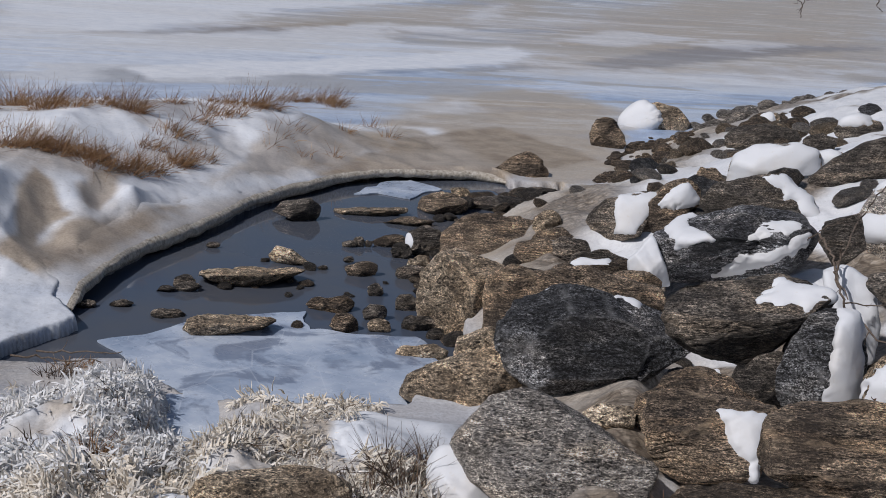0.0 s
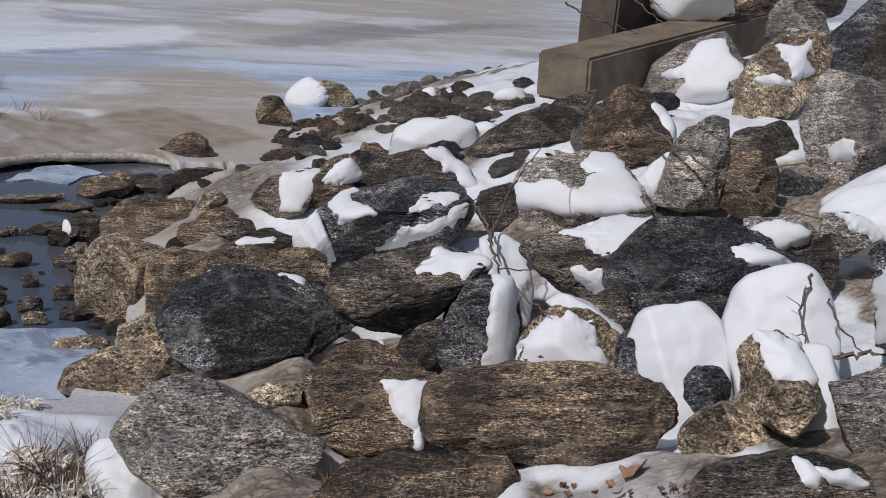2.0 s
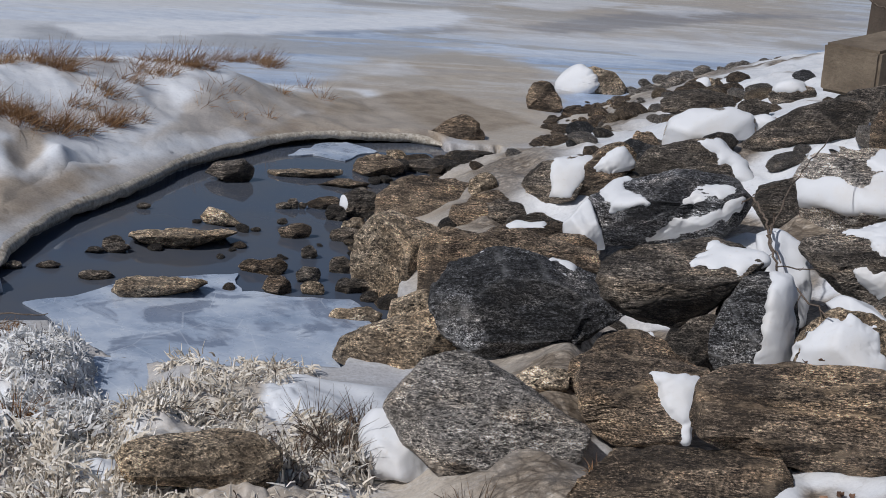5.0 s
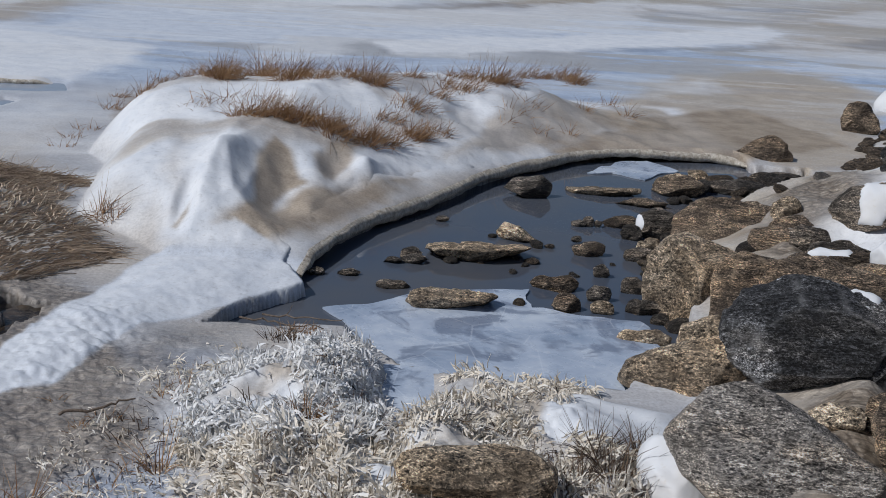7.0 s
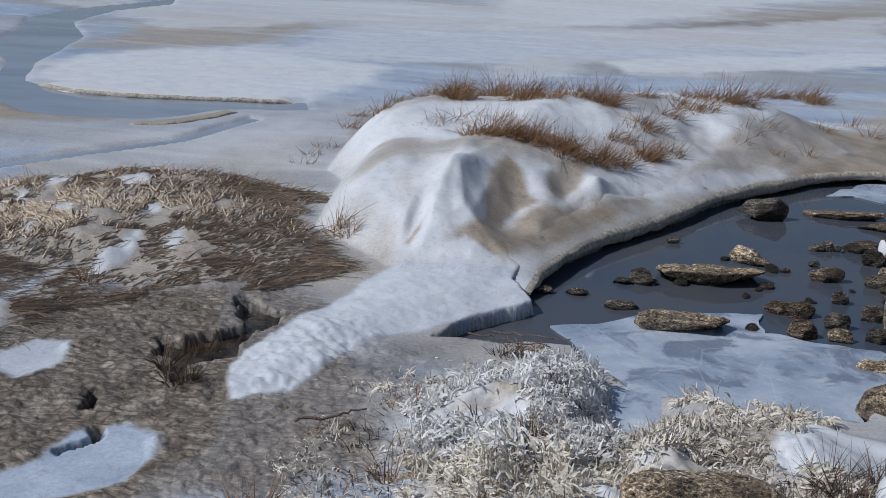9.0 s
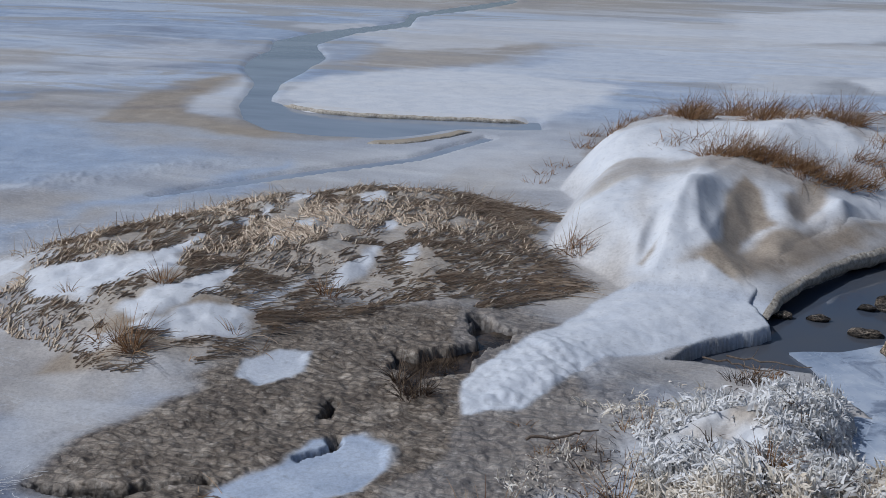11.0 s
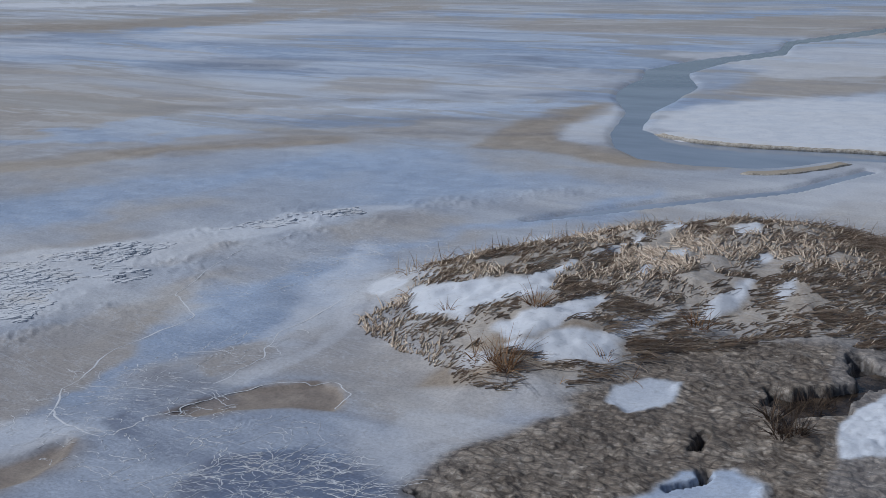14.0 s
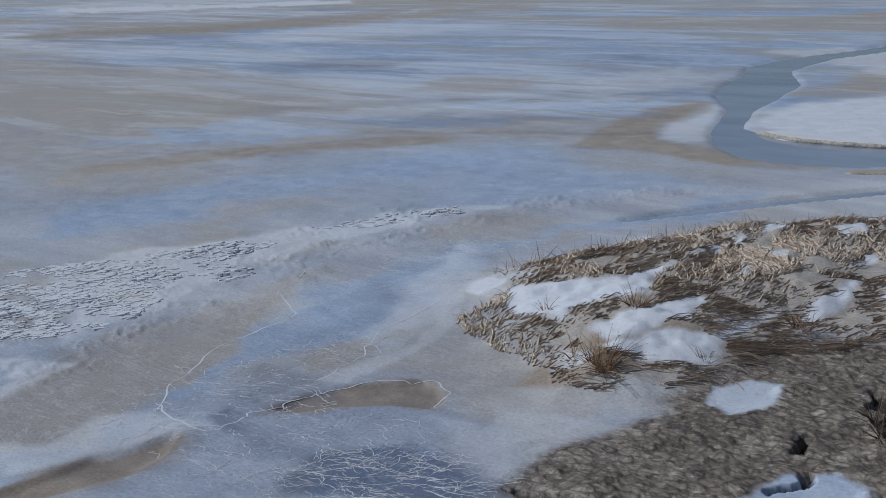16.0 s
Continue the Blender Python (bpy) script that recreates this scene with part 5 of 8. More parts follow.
boulder((2.328, 9.127, 0.189), (-16, -2, -14), (0.379, 0.424, 0.393), [(-176, 0.98, 5), (-139, 0.99, 5), (-120, 0.99, 5), (-69, 0.85, 5), (-26, 0.88, 5), (14, 0.98, 5), (56, 1.01, 5), (106, 0.87, 5), (136, 0.91, 5)], "tan", 21, full=True, faces=[(95, 70), (172, -0.1, 48), (5, 0.15, 38), (80, 0.55, 35), (265, 0.5, 40)], level=6)
boulder((2.998, 10.914, 0.137), (-14, -2, -14), (0.475, 0.357, 0.403), [(-134, 1.09, 5), (-91, 0.99, 5), (-54, 1.02, 5), (-6, 0.98, 5), (14, 1.0, 5), (88, 1.0, 5), (115, 0.92, 5), (140, 0.9, 5), (176, 0.96, 5)], "brown", 22, full=True, faces=[(100, 62), (185, 0.1, 48), (0, 0.4, 40), (270, 0.5, 45)], level=5)
boulder((4.038, 5.683, 0.743), (-17, -7, -33), (0.320, 0.230, 0.265), [(-129, 1.17, 5), (-91, 1.0, 5), (-53, 1.03, 5), (-6, 1.0, 5), (25, 0.9, 5), (49, 0.84, 5), (76, 0.89, 5), (139, 0.9, 5), (158, 0.83, 5), (171, 0.88, 5)], "tan", 23, full=True, snow=[[(-0.98, -0.75), (-0.93, -0.12), (-0.72, 0.44), (-0.42, 0.74), (-0.01, 0.88), (0.37, 0.63), (0.44, 0.0), (0.63, -0.49), (0.38, -0.84)]], level=6)
boulder((4.606, 6.356, 1.036), (-14, -7, -33), (0.461, 0.312, 0.372), [(-151, 0.74, 5), (-140, 0.67, 5), (-128, 0.69, 5), (-72, 1.0, 5), (-22, 0.75, 5), (18, 1.1, 5), (81, 1.06, 5), (99, 0.92, 5), (129, 1.01, 5), (164, 1.04, 5)], "dark", 24, full=True, faces=[(262, 70), (86, 0.15, 40), (190, 0.45, 42), (330, 0.5, 40)], snow=[[(-0.44, 0.66), (-0.02, 0.76), (0.44, 0.98), (0.83, 0.92), (0.67, 0.41), (0.36, 0.11), (-0.02, 0.23), (-0.1, 0.48)], [(-0.32, -0.14), (0.17, -0.07), (0.28, -0.91), (0.05, -0.68), (-0.18, -0.38)]], level=6)
boulder((5.731, 8.242, 1.093), (-10, -6, -32), (0.593, 0.387, 0.469), [(-162, 1.08, 5), (-131, 1.16, 5), (-86, 0.95, 5), (-80, 0.95, 5), (-23, 1.1, 5), (18, 0.8, 5), (30, 0.76, 5), (59, 0.78, 5), (65, 0.81, 5), (120, 0.98, 5), (147, 0.9, 5), (156, 0.92, 5), (-180, 1.0, 5)], "grey", 25, full=True, faces=[(95, 60), (80, 0.0, 40), (200, 0.4, 40), (280, 0.45, 42)], snow=[[(-0.95, -0.45), (-0.84, 0.13), (-0.38, 0.16), (-0.01, 0.01), (0.22, 0.3), (-0.02, 0.53), (0.14, 0.72), (0.44, 0.67), (0.76, 0.01), (0.9, -0.43), (0.6, -0.54), (-0.01, -0.59), (-0.46, -0.47)], [(-0.74, 0.45), (-0.61, 0.82), (-0.31, 1.0), (0.01, 0.82), (-0.23, 0.75), (-0.46, 0.68)]], level=5)
boulder((4.899, 5.686, 1.254), (-13, -8, -39), (0.579, 0.331, 0.429), [(-177, 1.01, 5), (-147, 1.22, 5), (-94, 1.03, 5), (-77, 0.89, 5), (-62, 0.82, 5), (-50, 0.8, 5), (-44, 0.82, 5), (40, 0.67, 5), (84, 0.96, 5), (148, 0.77, 5), (150, 0.76, 5)], "black", 26, full=True, faces=[(270, 62), (78, -0.32, 46), (5, 0.55, 38), (185, 0.6, 40)], snow=[[(0.32, 0.23), (0.46, 0.28), (0.72, 0.03), (0.98, -0.14), (0.8, -0.24), (0.6, -0.22), (0.35, 0.03)]], level=6)
boulder((3.952, 3.968, 1.179), (-18, -10, -41), (0.202, 0.269, 0.229), [(-166, 0.94, 5), (-128, 0.78, 5), (-114, 0.75, 5), (-107, 0.82, 5), (-50, 1.06, 5), (0, 1.0, 5), (33, 0.8, 5), (68, 0.8, 5), (82, 0.91, 5), (116, 1.16, 5), (178, 1.0, 5)], "tan", 27, full=True, faces=[(350, 64), (186, -0.15, 42), (75, 0.55, 40), (300, 0.5, 40)], snow=[[(-0.33, 0.84), (0.1, 0.74), (0.62, 0.57), (1.01, -0.03), (0.86, -0.12), (0.06, -0.11), (-0.16, 0.41)]], level=6)
boulder((3.773, 3.998, 0.896), (-21, -10, -39), (0.227, 0.169, 0.192), [(-169, 0.98, 5), (-104, 0.94, 5), (-76, 1.01, 5), (4, 0.95, 5), (25, 0.8, 5), (64, 0.89, 5), (119, 0.88, 5), (148, 0.85, 5)], "tan", 28, full=True, faces=[(110, 64), (40, 0.2, 42), (200, 0.5, 40)], level=6)
boulder((4.346, 3.404, 1.242), (-19, -12, -46), (0.408, 0.279, 0.331), [(-169, 0.91, 5), (-130, 1.11, 5), (-81, 0.91, 5), (-2, 0.97, 5), (58, 1.11, 5), (99, 0.91, 5), (113, 0.88, 5), (152, 1.07, 5)], "grey", 29, full=True, faces=[(268, 74), (96, -0.05, 42), (200, 0.5, 42)], snow=[[(-0.37, -0.54), (-0.11, -0.35), (0.17, -0.31), (0.93, -0.43), (0.91, -1.01), (-0.3, -1.01)], [(-0.31, 0.71), (0.09, 0.84), (0.04, 0.73), (-0.25, 0.65)]], level=6)
boulder((3.395, 3.235, 0.993), (-23, -11, -41), (0.351, 0.198, 0.259), [(-173, 1.05, 5), (-85, 0.92, 5), (-33, 0.75, 5), (8, 1.01, 5), (53, 0.99, 5), (62, 0.96, 5), (110, 0.88, 5), (153, 0.99, 5), (176, 0.96, 5)], "dark", 30, full=True, snow=[[(0.17, 0.8), (0.28, 0.74), (0.41, 0.5), (0.37, 0.27), (0.21, 0.38)], [(0.37, 0.63), (0.7, 0.57), (0.88, 0.32), (0.51, 0.37)]], level=6)
boulder((5.281, 4.301, 1.403), (-14, -10, -46), (0.494, 0.331, 0.396), [(-179, 1.0, 5), (-156, 1.14, 5), (-116, 1.17, 5), (-78, 0.86, 5), (-1, 0.99, 5), (62, 1.05, 5), (85, 0.97, 5), (99, 1.04, 5), (141, 1.18, 5), (176, 1.01, 5)], "black", 31, full=True, faces=[(70, 58), (188, -0.25, 38), (85, 0.6, 38), (270, 0.6, 40)], snow=[[(-0.61, -0.86), (-0.51, -0.22), (-0.57, 0.13), (-0.37, 0.49), (-0.08, 0.75), (0.42, 0.88), (0.97, 0.81), (0.95, -0.66), (0.18, -0.71), (-0.32, -0.82)]], level=6)
boulder((6.061, 5.644, 1.343), (-11, -9, -44), (0.199, 0.183, 0.187), [(-161, 0.98, 5), (-62, 0.56, 5), (10, 0.97, 5), (60, 0.79, 5), (105, 1.01, 5), (172, 0.98, 5)], "grey", 32, full=True, snow=[[(-0.33, 0.9), (0.9, 0.49), (1.07, -0.0), (0.02, 0.3)]], level=6)
boulder((7.337, 7.047, 1.773), (-7, -8, -45), (0.507, 0.483, 0.485), [(-170, 1.03, 5), (-125, 1.14, 5), (-81, 0.91, 5), (-62, 0.71, 5), (-53, 0.73, 5), (-32, 0.83, 5), (28, 0.89, 5), (49, 0.84, 5), (73, 0.88, 5), (103, 1.03, 5), (153, 1.0, 5), (173, 0.96, 5)], "grey", 33, full=True, faces=[(290, 72), (192, -0.35, 48), (70, 0.25, 44), (335, 0.25, 40), (120, 0.3, 50)], snow=[[(-0.32, -0.26), (-0.06, -0.05), (0.09, -0.1), (0.13, -0.35), (-0.05, -0.4), (-0.26, -0.46)]], level=5)
boulder((7.954, 8.576, 1.923), (-5, -7, -42), (0.467, 0.494, 0.471), [(-145, 1.17, 5), (-103, 1.06, 5), (-54, 0.6, 5), (-41, 0.52, 5), (-11, 0.84, 5), (40, 1.23, 5), (103, 0.8, 5), (124, 0.72, 5), (150, 0.7, 5), (169, 0.87, 5)], "tan", 34, full=True, faces=[(110, 66), (192, 0.0, 46), (15, 0.1, 40), (270, 0.5, 40)], snow=[[(-0.06, 0.76), (0.39, 0.71), (0.63, 0.89), (0.47, 0.51), (0.67, 0.24), (0.3, 0.19), (0.21, 0.41)], [(-0.4, 0.11), (-0.12, 0.23), (0.28, 0.07), (-0.27, 0.04)]], level=5)
boulder((6.268, 7.557, 1.426), (-9, -7, -38), (0.291, 0.370, 0.322), [(-104, 1.02, 5), (-85, 0.98, 5), (-18, 0.96, 5), (6, 0.99, 5), (74, 1.1, 5), (113, 0.72, 5), (148, 0.56, 5), (157, 0.61, 5)], "grey", 35, full=True, faces=[(110, 60), (0, 0.45, 40), (185, 0.55, 42), (95, 0.35, 48)], level=6)
boulder((6.541, 7.176, 1.346), (-10, -8, -41), (0.219, 0.266, 0.237), [(-101, 1.0, 5), (-73, 0.92, 5), (-15, 0.95, 5), (19, 0.96, 5), (89, 0.99, 5), (155, 0.9, 5), (171, 0.86, 5)], "brown", 36, full=True, level=6)
boulder((8.439, 10.384, 1.717), (-5, -7, -38), (0.552, 0.485, 0.507), [(-133, 0.92, 5), (-120, 0.9, 5), (-79, 0.97, 5), (-24, 0.88, 5), (-23, 0.88, 5), (16, 0.99, 5), (31, 0.99, 5), (109, 0.77, 5), (127, 0.71, 5), (163, 0.86, 5)], "grey", 37, full=True, faces=[(95, 55), (190, 0.2, 40), (275, 0.4, 42)], snow=[[(-0.6, 0.1), (-0.18, 0.39), (0.13, 0.79), (0.54, 0.96), (0.75, 0.49), (0.98, 0.16), (0.65, 0.02), (0.63, -0.59), (-0.07, -0.7), (-0.33, -0.32), (-0.07, 0.03)]], level=5)
boulder((6.392, 8.577, 1.480), (-8, -7, -35), (0.386, 0.401, 0.386), [(-177, 0.98, 5), (-116, 0.95, 5), (-106, 0.93, 5), (-75, 0.99, 5), (-39, 0.98, 5), (14, 0.89, 5), (34, 0.82, 5), (72, 0.93, 5), (105, 0.98, 5), (143, 1.05, 5)], "brown", 38, full=True, faces=[(100, 70), (60, 0.2, 42), (285, 0.25, 42), (190, 0.4, 42)], snow=[[(0.39, 0.71), (1.14, 0.35), (1.4, 0.21), (1.02, -0.17), (0.81, 0.04)]], level=5)
boulder((5.989, 9.651, 1.281), (-9, -6, -31), (0.555, 0.283, 0.389), [(-133, 1.21, 5), (-81, 0.88, 5), (-55, 0.83, 5), (-5, 0.94, 5), (49, 1.14, 5), (121, 0.55, 5), (139, 0.44, 5), (149, 0.48, 5)], "dark", 39, full=True, level=5)
boulder((9.713, 8.465, 2.194), (-3, -7, -47), (0.782, 0.630, 0.688), [(-136, 0.82, 5), (-133, 0.82, 5), (-98, 0.98, 5), (-64, 0.94, 5), (8, 0.91, 5), (74, 0.97, 5), (120, 0.86, 5), (135, 0.89, 5), (176, 0.99, 5)], "dark", 40, full=True, faces=[(280, 70), (115, 0.0, 46), (10, 0.15, 48), (200, 0.35, 40), (265, 0.4, 36)], level=5)
boulder((13.45, 14.36, 2.07), (-3, -6, -43), (0.492, 0.308, 0.387), [(-100, 0.86, 9), (-32, 1.06, 10), (16, 0.85, 1), (81, 0.94, 6), (139, 0.81, 17), (173, 0.89, 9)], "grey", 41, full=True)
boulder((5.493, 10.434, 1.065), (-9, -5, -27), (0.411, 0.217, 0.293), [(-122, 1.11, 5), (-68, 0.74, 5), (-47, 0.69, 5), (3, 1.0, 5), (62, 1.08, 5), (103, 0.88, 5), (136, 0.83, 5), (169, 0.86, 5)], "grey", 42, full=True, snow=[[(-1.05, -0.79), (-0.79, 0.41), (-0.35, 0.89), (0.42, 1.04), (0.99, 0.76), (1.02, -0.06), (0.29, -0.55), (-0.48, -0.84)]], level=5)
boulder((4.934, 9.487, 0.909), (-11, -5, -26), (0.512, 0.272, 0.366), [(-159, 0.92, 5), (-123, 0.76, 5), (-96, 0.9, 5), (-16, 1.1, 5), (15, 0.83, 5), (39, 0.79, 5), (115, 0.83, 5), (161, 0.96, 5)], "dark", 43, full=True, snow=[[(0.01, 0.88), (0.38, 1.07), (0.49, 0.64), (0.77, 0.34), (1.01, -0.46), (0.86, -0.67), (0.56, -0.1), (0.38, 0.34), (0.24, 0.6)]], level=5)
boulder((4.274, 9.897, 0.760), (-12, -4, -22), (0.290, 0.291, 0.285), [(-127, 1.18, 5), (-54, 0.44, 5), (8, 1.02, 5), (73, 1.12, 5), (119, 0.62, 5), (139, 0.51, 5), (158, 0.65, 5)], "brown", 44, full=True, snow=[[(-0.33, 0.1), (0.04, 0.54), (0.53, 0.85), (0.73, 0.57), (0.89, 0.2), (0.36, 0.1)]], level=5)
boulder((3.929, 10.130, 0.620), (-12, -4, -20), (0.357, 0.235, 0.284), [(-101, 1.01, 5), (-64, 0.83, 5), (-16, 0.69, 5), (99, 0.83, 5), (110, 0.72, 5), (141, 0.63, 5), (163, 0.71, 5)], "dark", 45, full=True, faces=[(100, 70), (190, 0.2, 42)], snow=[[(-0.11, 0.55), (-0.01, 0.9), (1.03, 0.99), (0.67, 0.34), (0.46, -0.61), (-0.06, -0.56)]], level=5)
boulder((3.246, 8.844, 0.471), (-15, -3, -19), (0.374, 0.136, 0.221), [(-127, 1.09, 5), (-83, 0.94, 5), (-56, 0.97, 5), (5, 0.95, 5), (56, 1.06, 5), (103, 0.88, 5), (141, 0.73, 5), (166, 0.83, 5)], "brown", 46, full=True, snow=[[(-0.42, 0.56), (-0.25, 0.81), (0.3, 0.8), (0.3, 0.55), (-0.25, 0.31)]], level=5)
boulder((3.50, 10.80, 0.39), (-13, -3, -17), (0.146, 0.125, 0.135), [], "tan", 47, level=4)
boulder((4.992, 10.636, 0.853), (-10, -5, -24), (0.181, 0.138, 0.155), [(-159, 0.97, 5), (-91, 0.99, 5), (-30, 0.98, 5), (32, 0.72, 5), (90, 1.0, 5), (155, 0.87, 5)], "brown", 48, full=True, level=5)
boulder((7.61, 12.56, 1.13), (-7, -6, -30), (0.265, 0.159, 0.204), [(140, 0.8, 10)], "dark", 49, snow=[(-0.25, 0.58, 0.75, 0.50, 0, 0.05)], level=4)
boulder((8.92, 14.51, 1.09), (-6, -6, -31), (0.153, 0.096, 0.121), [], "black", 50, level=4)
boulder((6.05, 10.32, 1.15), (-9, -6, -29), (0.162, 0.108, 0.132), [], "brown", 51, snow=[(-0.67, 0.50, 1.00, 0.70, 0, 0.05)], level=4)
boulder((3.30, 9.55, 0.48), (-14, -3, -18), (0.163, 0.110, 0.133), [], "dark", 52, level=4)
boulder((3.47, 8.48, 0.50), (-15, -4, -21), (0.192, 0.106, 0.142), [(90, 0.8, 20)], "brown", 53, level=4)
boulder((3.75, 7.90, 0.50), (-16, -4, -24), (0.163, 0.082, 0.115), [(90, 0.8, 20)], "brown", 54, level=4)
boulder((4.44, 5.89, 0.86), (-16, -7, -34), (0.155, 0.155, 0.154), [(120, 0.8, 10)], "dark", 55, level=4)
boulder((3.27, 6.17, 0.54), (-19, -5, -26), (0.133, 0.133, 0.132), [], "dark", 56, level=4)
boulder((4.72, 5.60, 0.95), (-16, -8, -37), (0.307, 0.102, 0.176), [(90, 0.8, 10)], "black", 57, level=4)
boulder((4.08, 5.09, 0.73), (-19, -8, -35), (0.108, 0.248, 0.163), [], "black", 58, level=4)
# black stone added in place of a shaded gap beside the snow drift
boulder((3.92, 4.34, 0.98), (-19, -9, -38), (0.111, 0.125, 0.117), [], "black", 59, level=4)
boulder((2.43, 6.17, 0.38), (-21, -2, -20), (0.144, 0.096, 0.117), [(90, 0.7, 20)], "tan", 60, level=4)
boulder((5.82, 5.99, 1.26), (-12, -9, -42), (0.248, 0.143, 0.187), [(90, 0.8, 20)], "grey", 61, snow=[(-0.08, 0.07, 0.92, 0.64, 0, 0.06)], level=4)
boulder((6.492, 17.417, 0.165), (-9, -4, -20), (0.289, 0.256, 0.267), [(-104, 0.91, 5), (-67, 1.02, 5), (19, 0.73, 5), (41, 0.7, 5), (81, 0.92, 5), (147, 0.94, 5), (172, 0.89, 5)], "brown", 62, full=True, level=5)
boulder((8.03, 19.36, 0.13), (-8, -5, -22), (0.567, 0.284, 0.399), [(150, 0.8, 10)], "tan", 63, snow=[(-0.45, 0.13, 0.63, 1.00, -10, 0.1)])
boulder((6.99, 13.60, 0.80), (-8, -5, -26), (0.456, 0.193, 0.295), [(150, 0.85, 10)], "dark", 64)
boulder((6.33, 11.14, 1.18), (-8, -6, -29), (0.168, 0.116, 0.139), [], "dark", 65)
boulder((8.10, 15.55, 0.74), (-7, -5, -27), (0.138, 0.126, 0.132), [], "tan", 66, snow=[(-0.31, 0.25, 0.80, 0.75, 0, 0.05)])
boulder((0.781, 10.427, -0.020), (-16, -2, -4), (0.526, 0.128, 0.395), [(-169, 0.88, 5), (-155, 0.8, 5), (-123, 0.83, 5), (-34, 0.57, 5), (-28, 0.58, 5), (44, 1.16, 5), (95, 0.94, 5), (134, 1.06, 5)], "tan", 67, full=True, faces=[(270, 72), (90, -0.35, 26), (180, 0.7, 40), (0, 0.7, 42)], level=5, name='rock', group='stones in the pool')
boulder((1.142, 11.073, -0.029), (-15, -3, -6), (0.205, 0.092, 0.134), [(-125, 0.84, 5), (-84, 0.99, 5), (33, 0.35, 5), (51, 0.45, 5), (160, 0.82, 5)], "tan", 68, full=True, faces=[(120, 60), (20, 0.1, 40), (200, 0.2, 45)], level=5, name='rock', group='stones in the pool')
boulder((0.522, 9.085, -0.027), (-18, -1, -3), (0.364, 0.145, 0.273), [(-155, 1.03, 5), (-60, 0.53, 5), (-33, 0.57, 5), (32, 1.1, 5), (108, 0.73, 5), (117, 0.67, 5), (169, 0.93, 5)], "tan", 69, full=True, faces=[(270, 70), (90, -0.6, 24)], level=5, name='rock', group='stones in the pool')
boulder((1.400, 12.791, -0.001), (-13, -3, -6), (0.253, 0.131, 0.178), [(-131, 0.75, 5), (-98, 0.88, 5), (-12, 0.96, 5), (27, 0.94, 5), (103, 0.85, 5), (150, 0.8, 5)], "dark", 70, full=True, faces=[(110, 65), (0, 0.3, 40)], level=5, name='rock', group='stones in the pool')
boulder((2.248, 13.119, -0.065), (-13, -4, -9), (0.389, 0.070, 0.292), [(-167, 0.98, 5), (-90, 1.0, 5), (-45, 0.92, 5), (4, 0.98, 5), (85, 0.91, 5), (177, 1.0, 5)], "tan", 71, full=True, faces=[(270, 72), (90, -0.35, 26), (180, 0.7, 40), (0, 0.7, 42)], level=5, name='rock', group='stones in the pool')
boulder((4.453, 15.089, 0.036), (-11, -5, -16), (0.404, 0.242, 0.306), [(-139, 1.02, 5), (-84, 0.94, 5), (-67, 0.97, 5), (-7, 1.0, 5), (21, 0.9, 5), (48, 0.96, 5), (124, 0.65, 5), (133, 0.62, 5), (167, 0.89, 5)], "brown", 72, full=True, snow=[[(-0.71, -0.84), (-0.62, -0.51), (-0.29, -0.44), (-0.14, -0.73), (-0.32, -1.15)]], level=5, name='rock', group='stones in the pool')
boulder((1.336, 9.680, -0.059), (-17, -3, -8), (0.202, 0.079, 0.125), [(-156, 0.86, 5), (-96, 0.94, 5), (-21, 0.88, 5), (28, 0.95, 5), (99, 0.9, 5), (147, 0.91, 5)], "brown", 73, full=True, faces=[(100, 55), (200, 0.2, 40), (0, 0.3, 42)], level=5, name='rock', group='stones in the pool')
boulder((1.376, 9.196, -0.045), (-18, -3, -8), (0.112, 0.091, 0.099), [(-135, 0.95, 5), (-86, 0.97, 5), (-6, 0.98, 5), (34, 0.91, 5), (111, 0.79, 5), (148, 0.67, 5)], "brown", 74, full=True, faces=[(110, 60), (0, 0.3, 42)], level=5, name='rock', group='stones in the pool')
boulder((1.66, 9.45, -0.06), (-18, -3, -10), (0.105, 0.077, 0.090), [], "dark", 75, name='rock', group='stones in the pool', level=4)
boulder((1.78, 10.11, -0.06), (-17, -3, -10), (0.070, 0.068, 0.069), [], "dark", 76, name='rock', group='stones in the pool', level=3)
boulder((0.19, 10.27, -0.06), (-17, -1, -2), (0.092, 0.080, 0.085), [], "dark", 77, name='rock', group='stones in the pool', level=3)
boulder((1.76, 10.72, -0.06), (-16, -3, -9), (0.143, 0.082, 0.108), [(90, 0.8, 30)], "brown", 78, name='rock', group='stones in the pool', level=4)
boulder((1.80, 11.72, -0.08), (-15, -3, -8), (0.075, 0.044, 0.057), [], "dark", 79, name='rock', group='stones in the pool', level=3)
boulder((1.90, 11.74, -0.07), (-14, -3, -9), (0.055, 0.061, 0.058), [], "dark", 80, name='rock', group='stones in the pool', level=3)
boulder((1.98, 11.73, -0.08), (-15, -4, -9), (0.055, 0.044, 0.050), [], "dark", 81, name='rock', group='stones in the pool', level=3)
boulder((2.21, 11.75, -0.06), (-14, -4, -10), (0.178, 0.072, 0.113), [(90, 0.7, 40)], "brown", 82, name='rock', group='stones in the pool', level=4)
boulder((2.24, 11.35, -0.05), (-15, -4, -11), (0.108, 0.086, 0.096), [], "dark", 83, name='rock', group='stones in the pool', level=4)
boulder((2.49, 11.47, 0.01), (-14, -4, -12), (0.175, 0.175, 0.174), [(120, 0.8, 20)], "dark", 84, snow=[(-0.81, 0.19, 0.25, 0.47, 0, 0.03)], name='rock', group='stones in the pool', level=4)
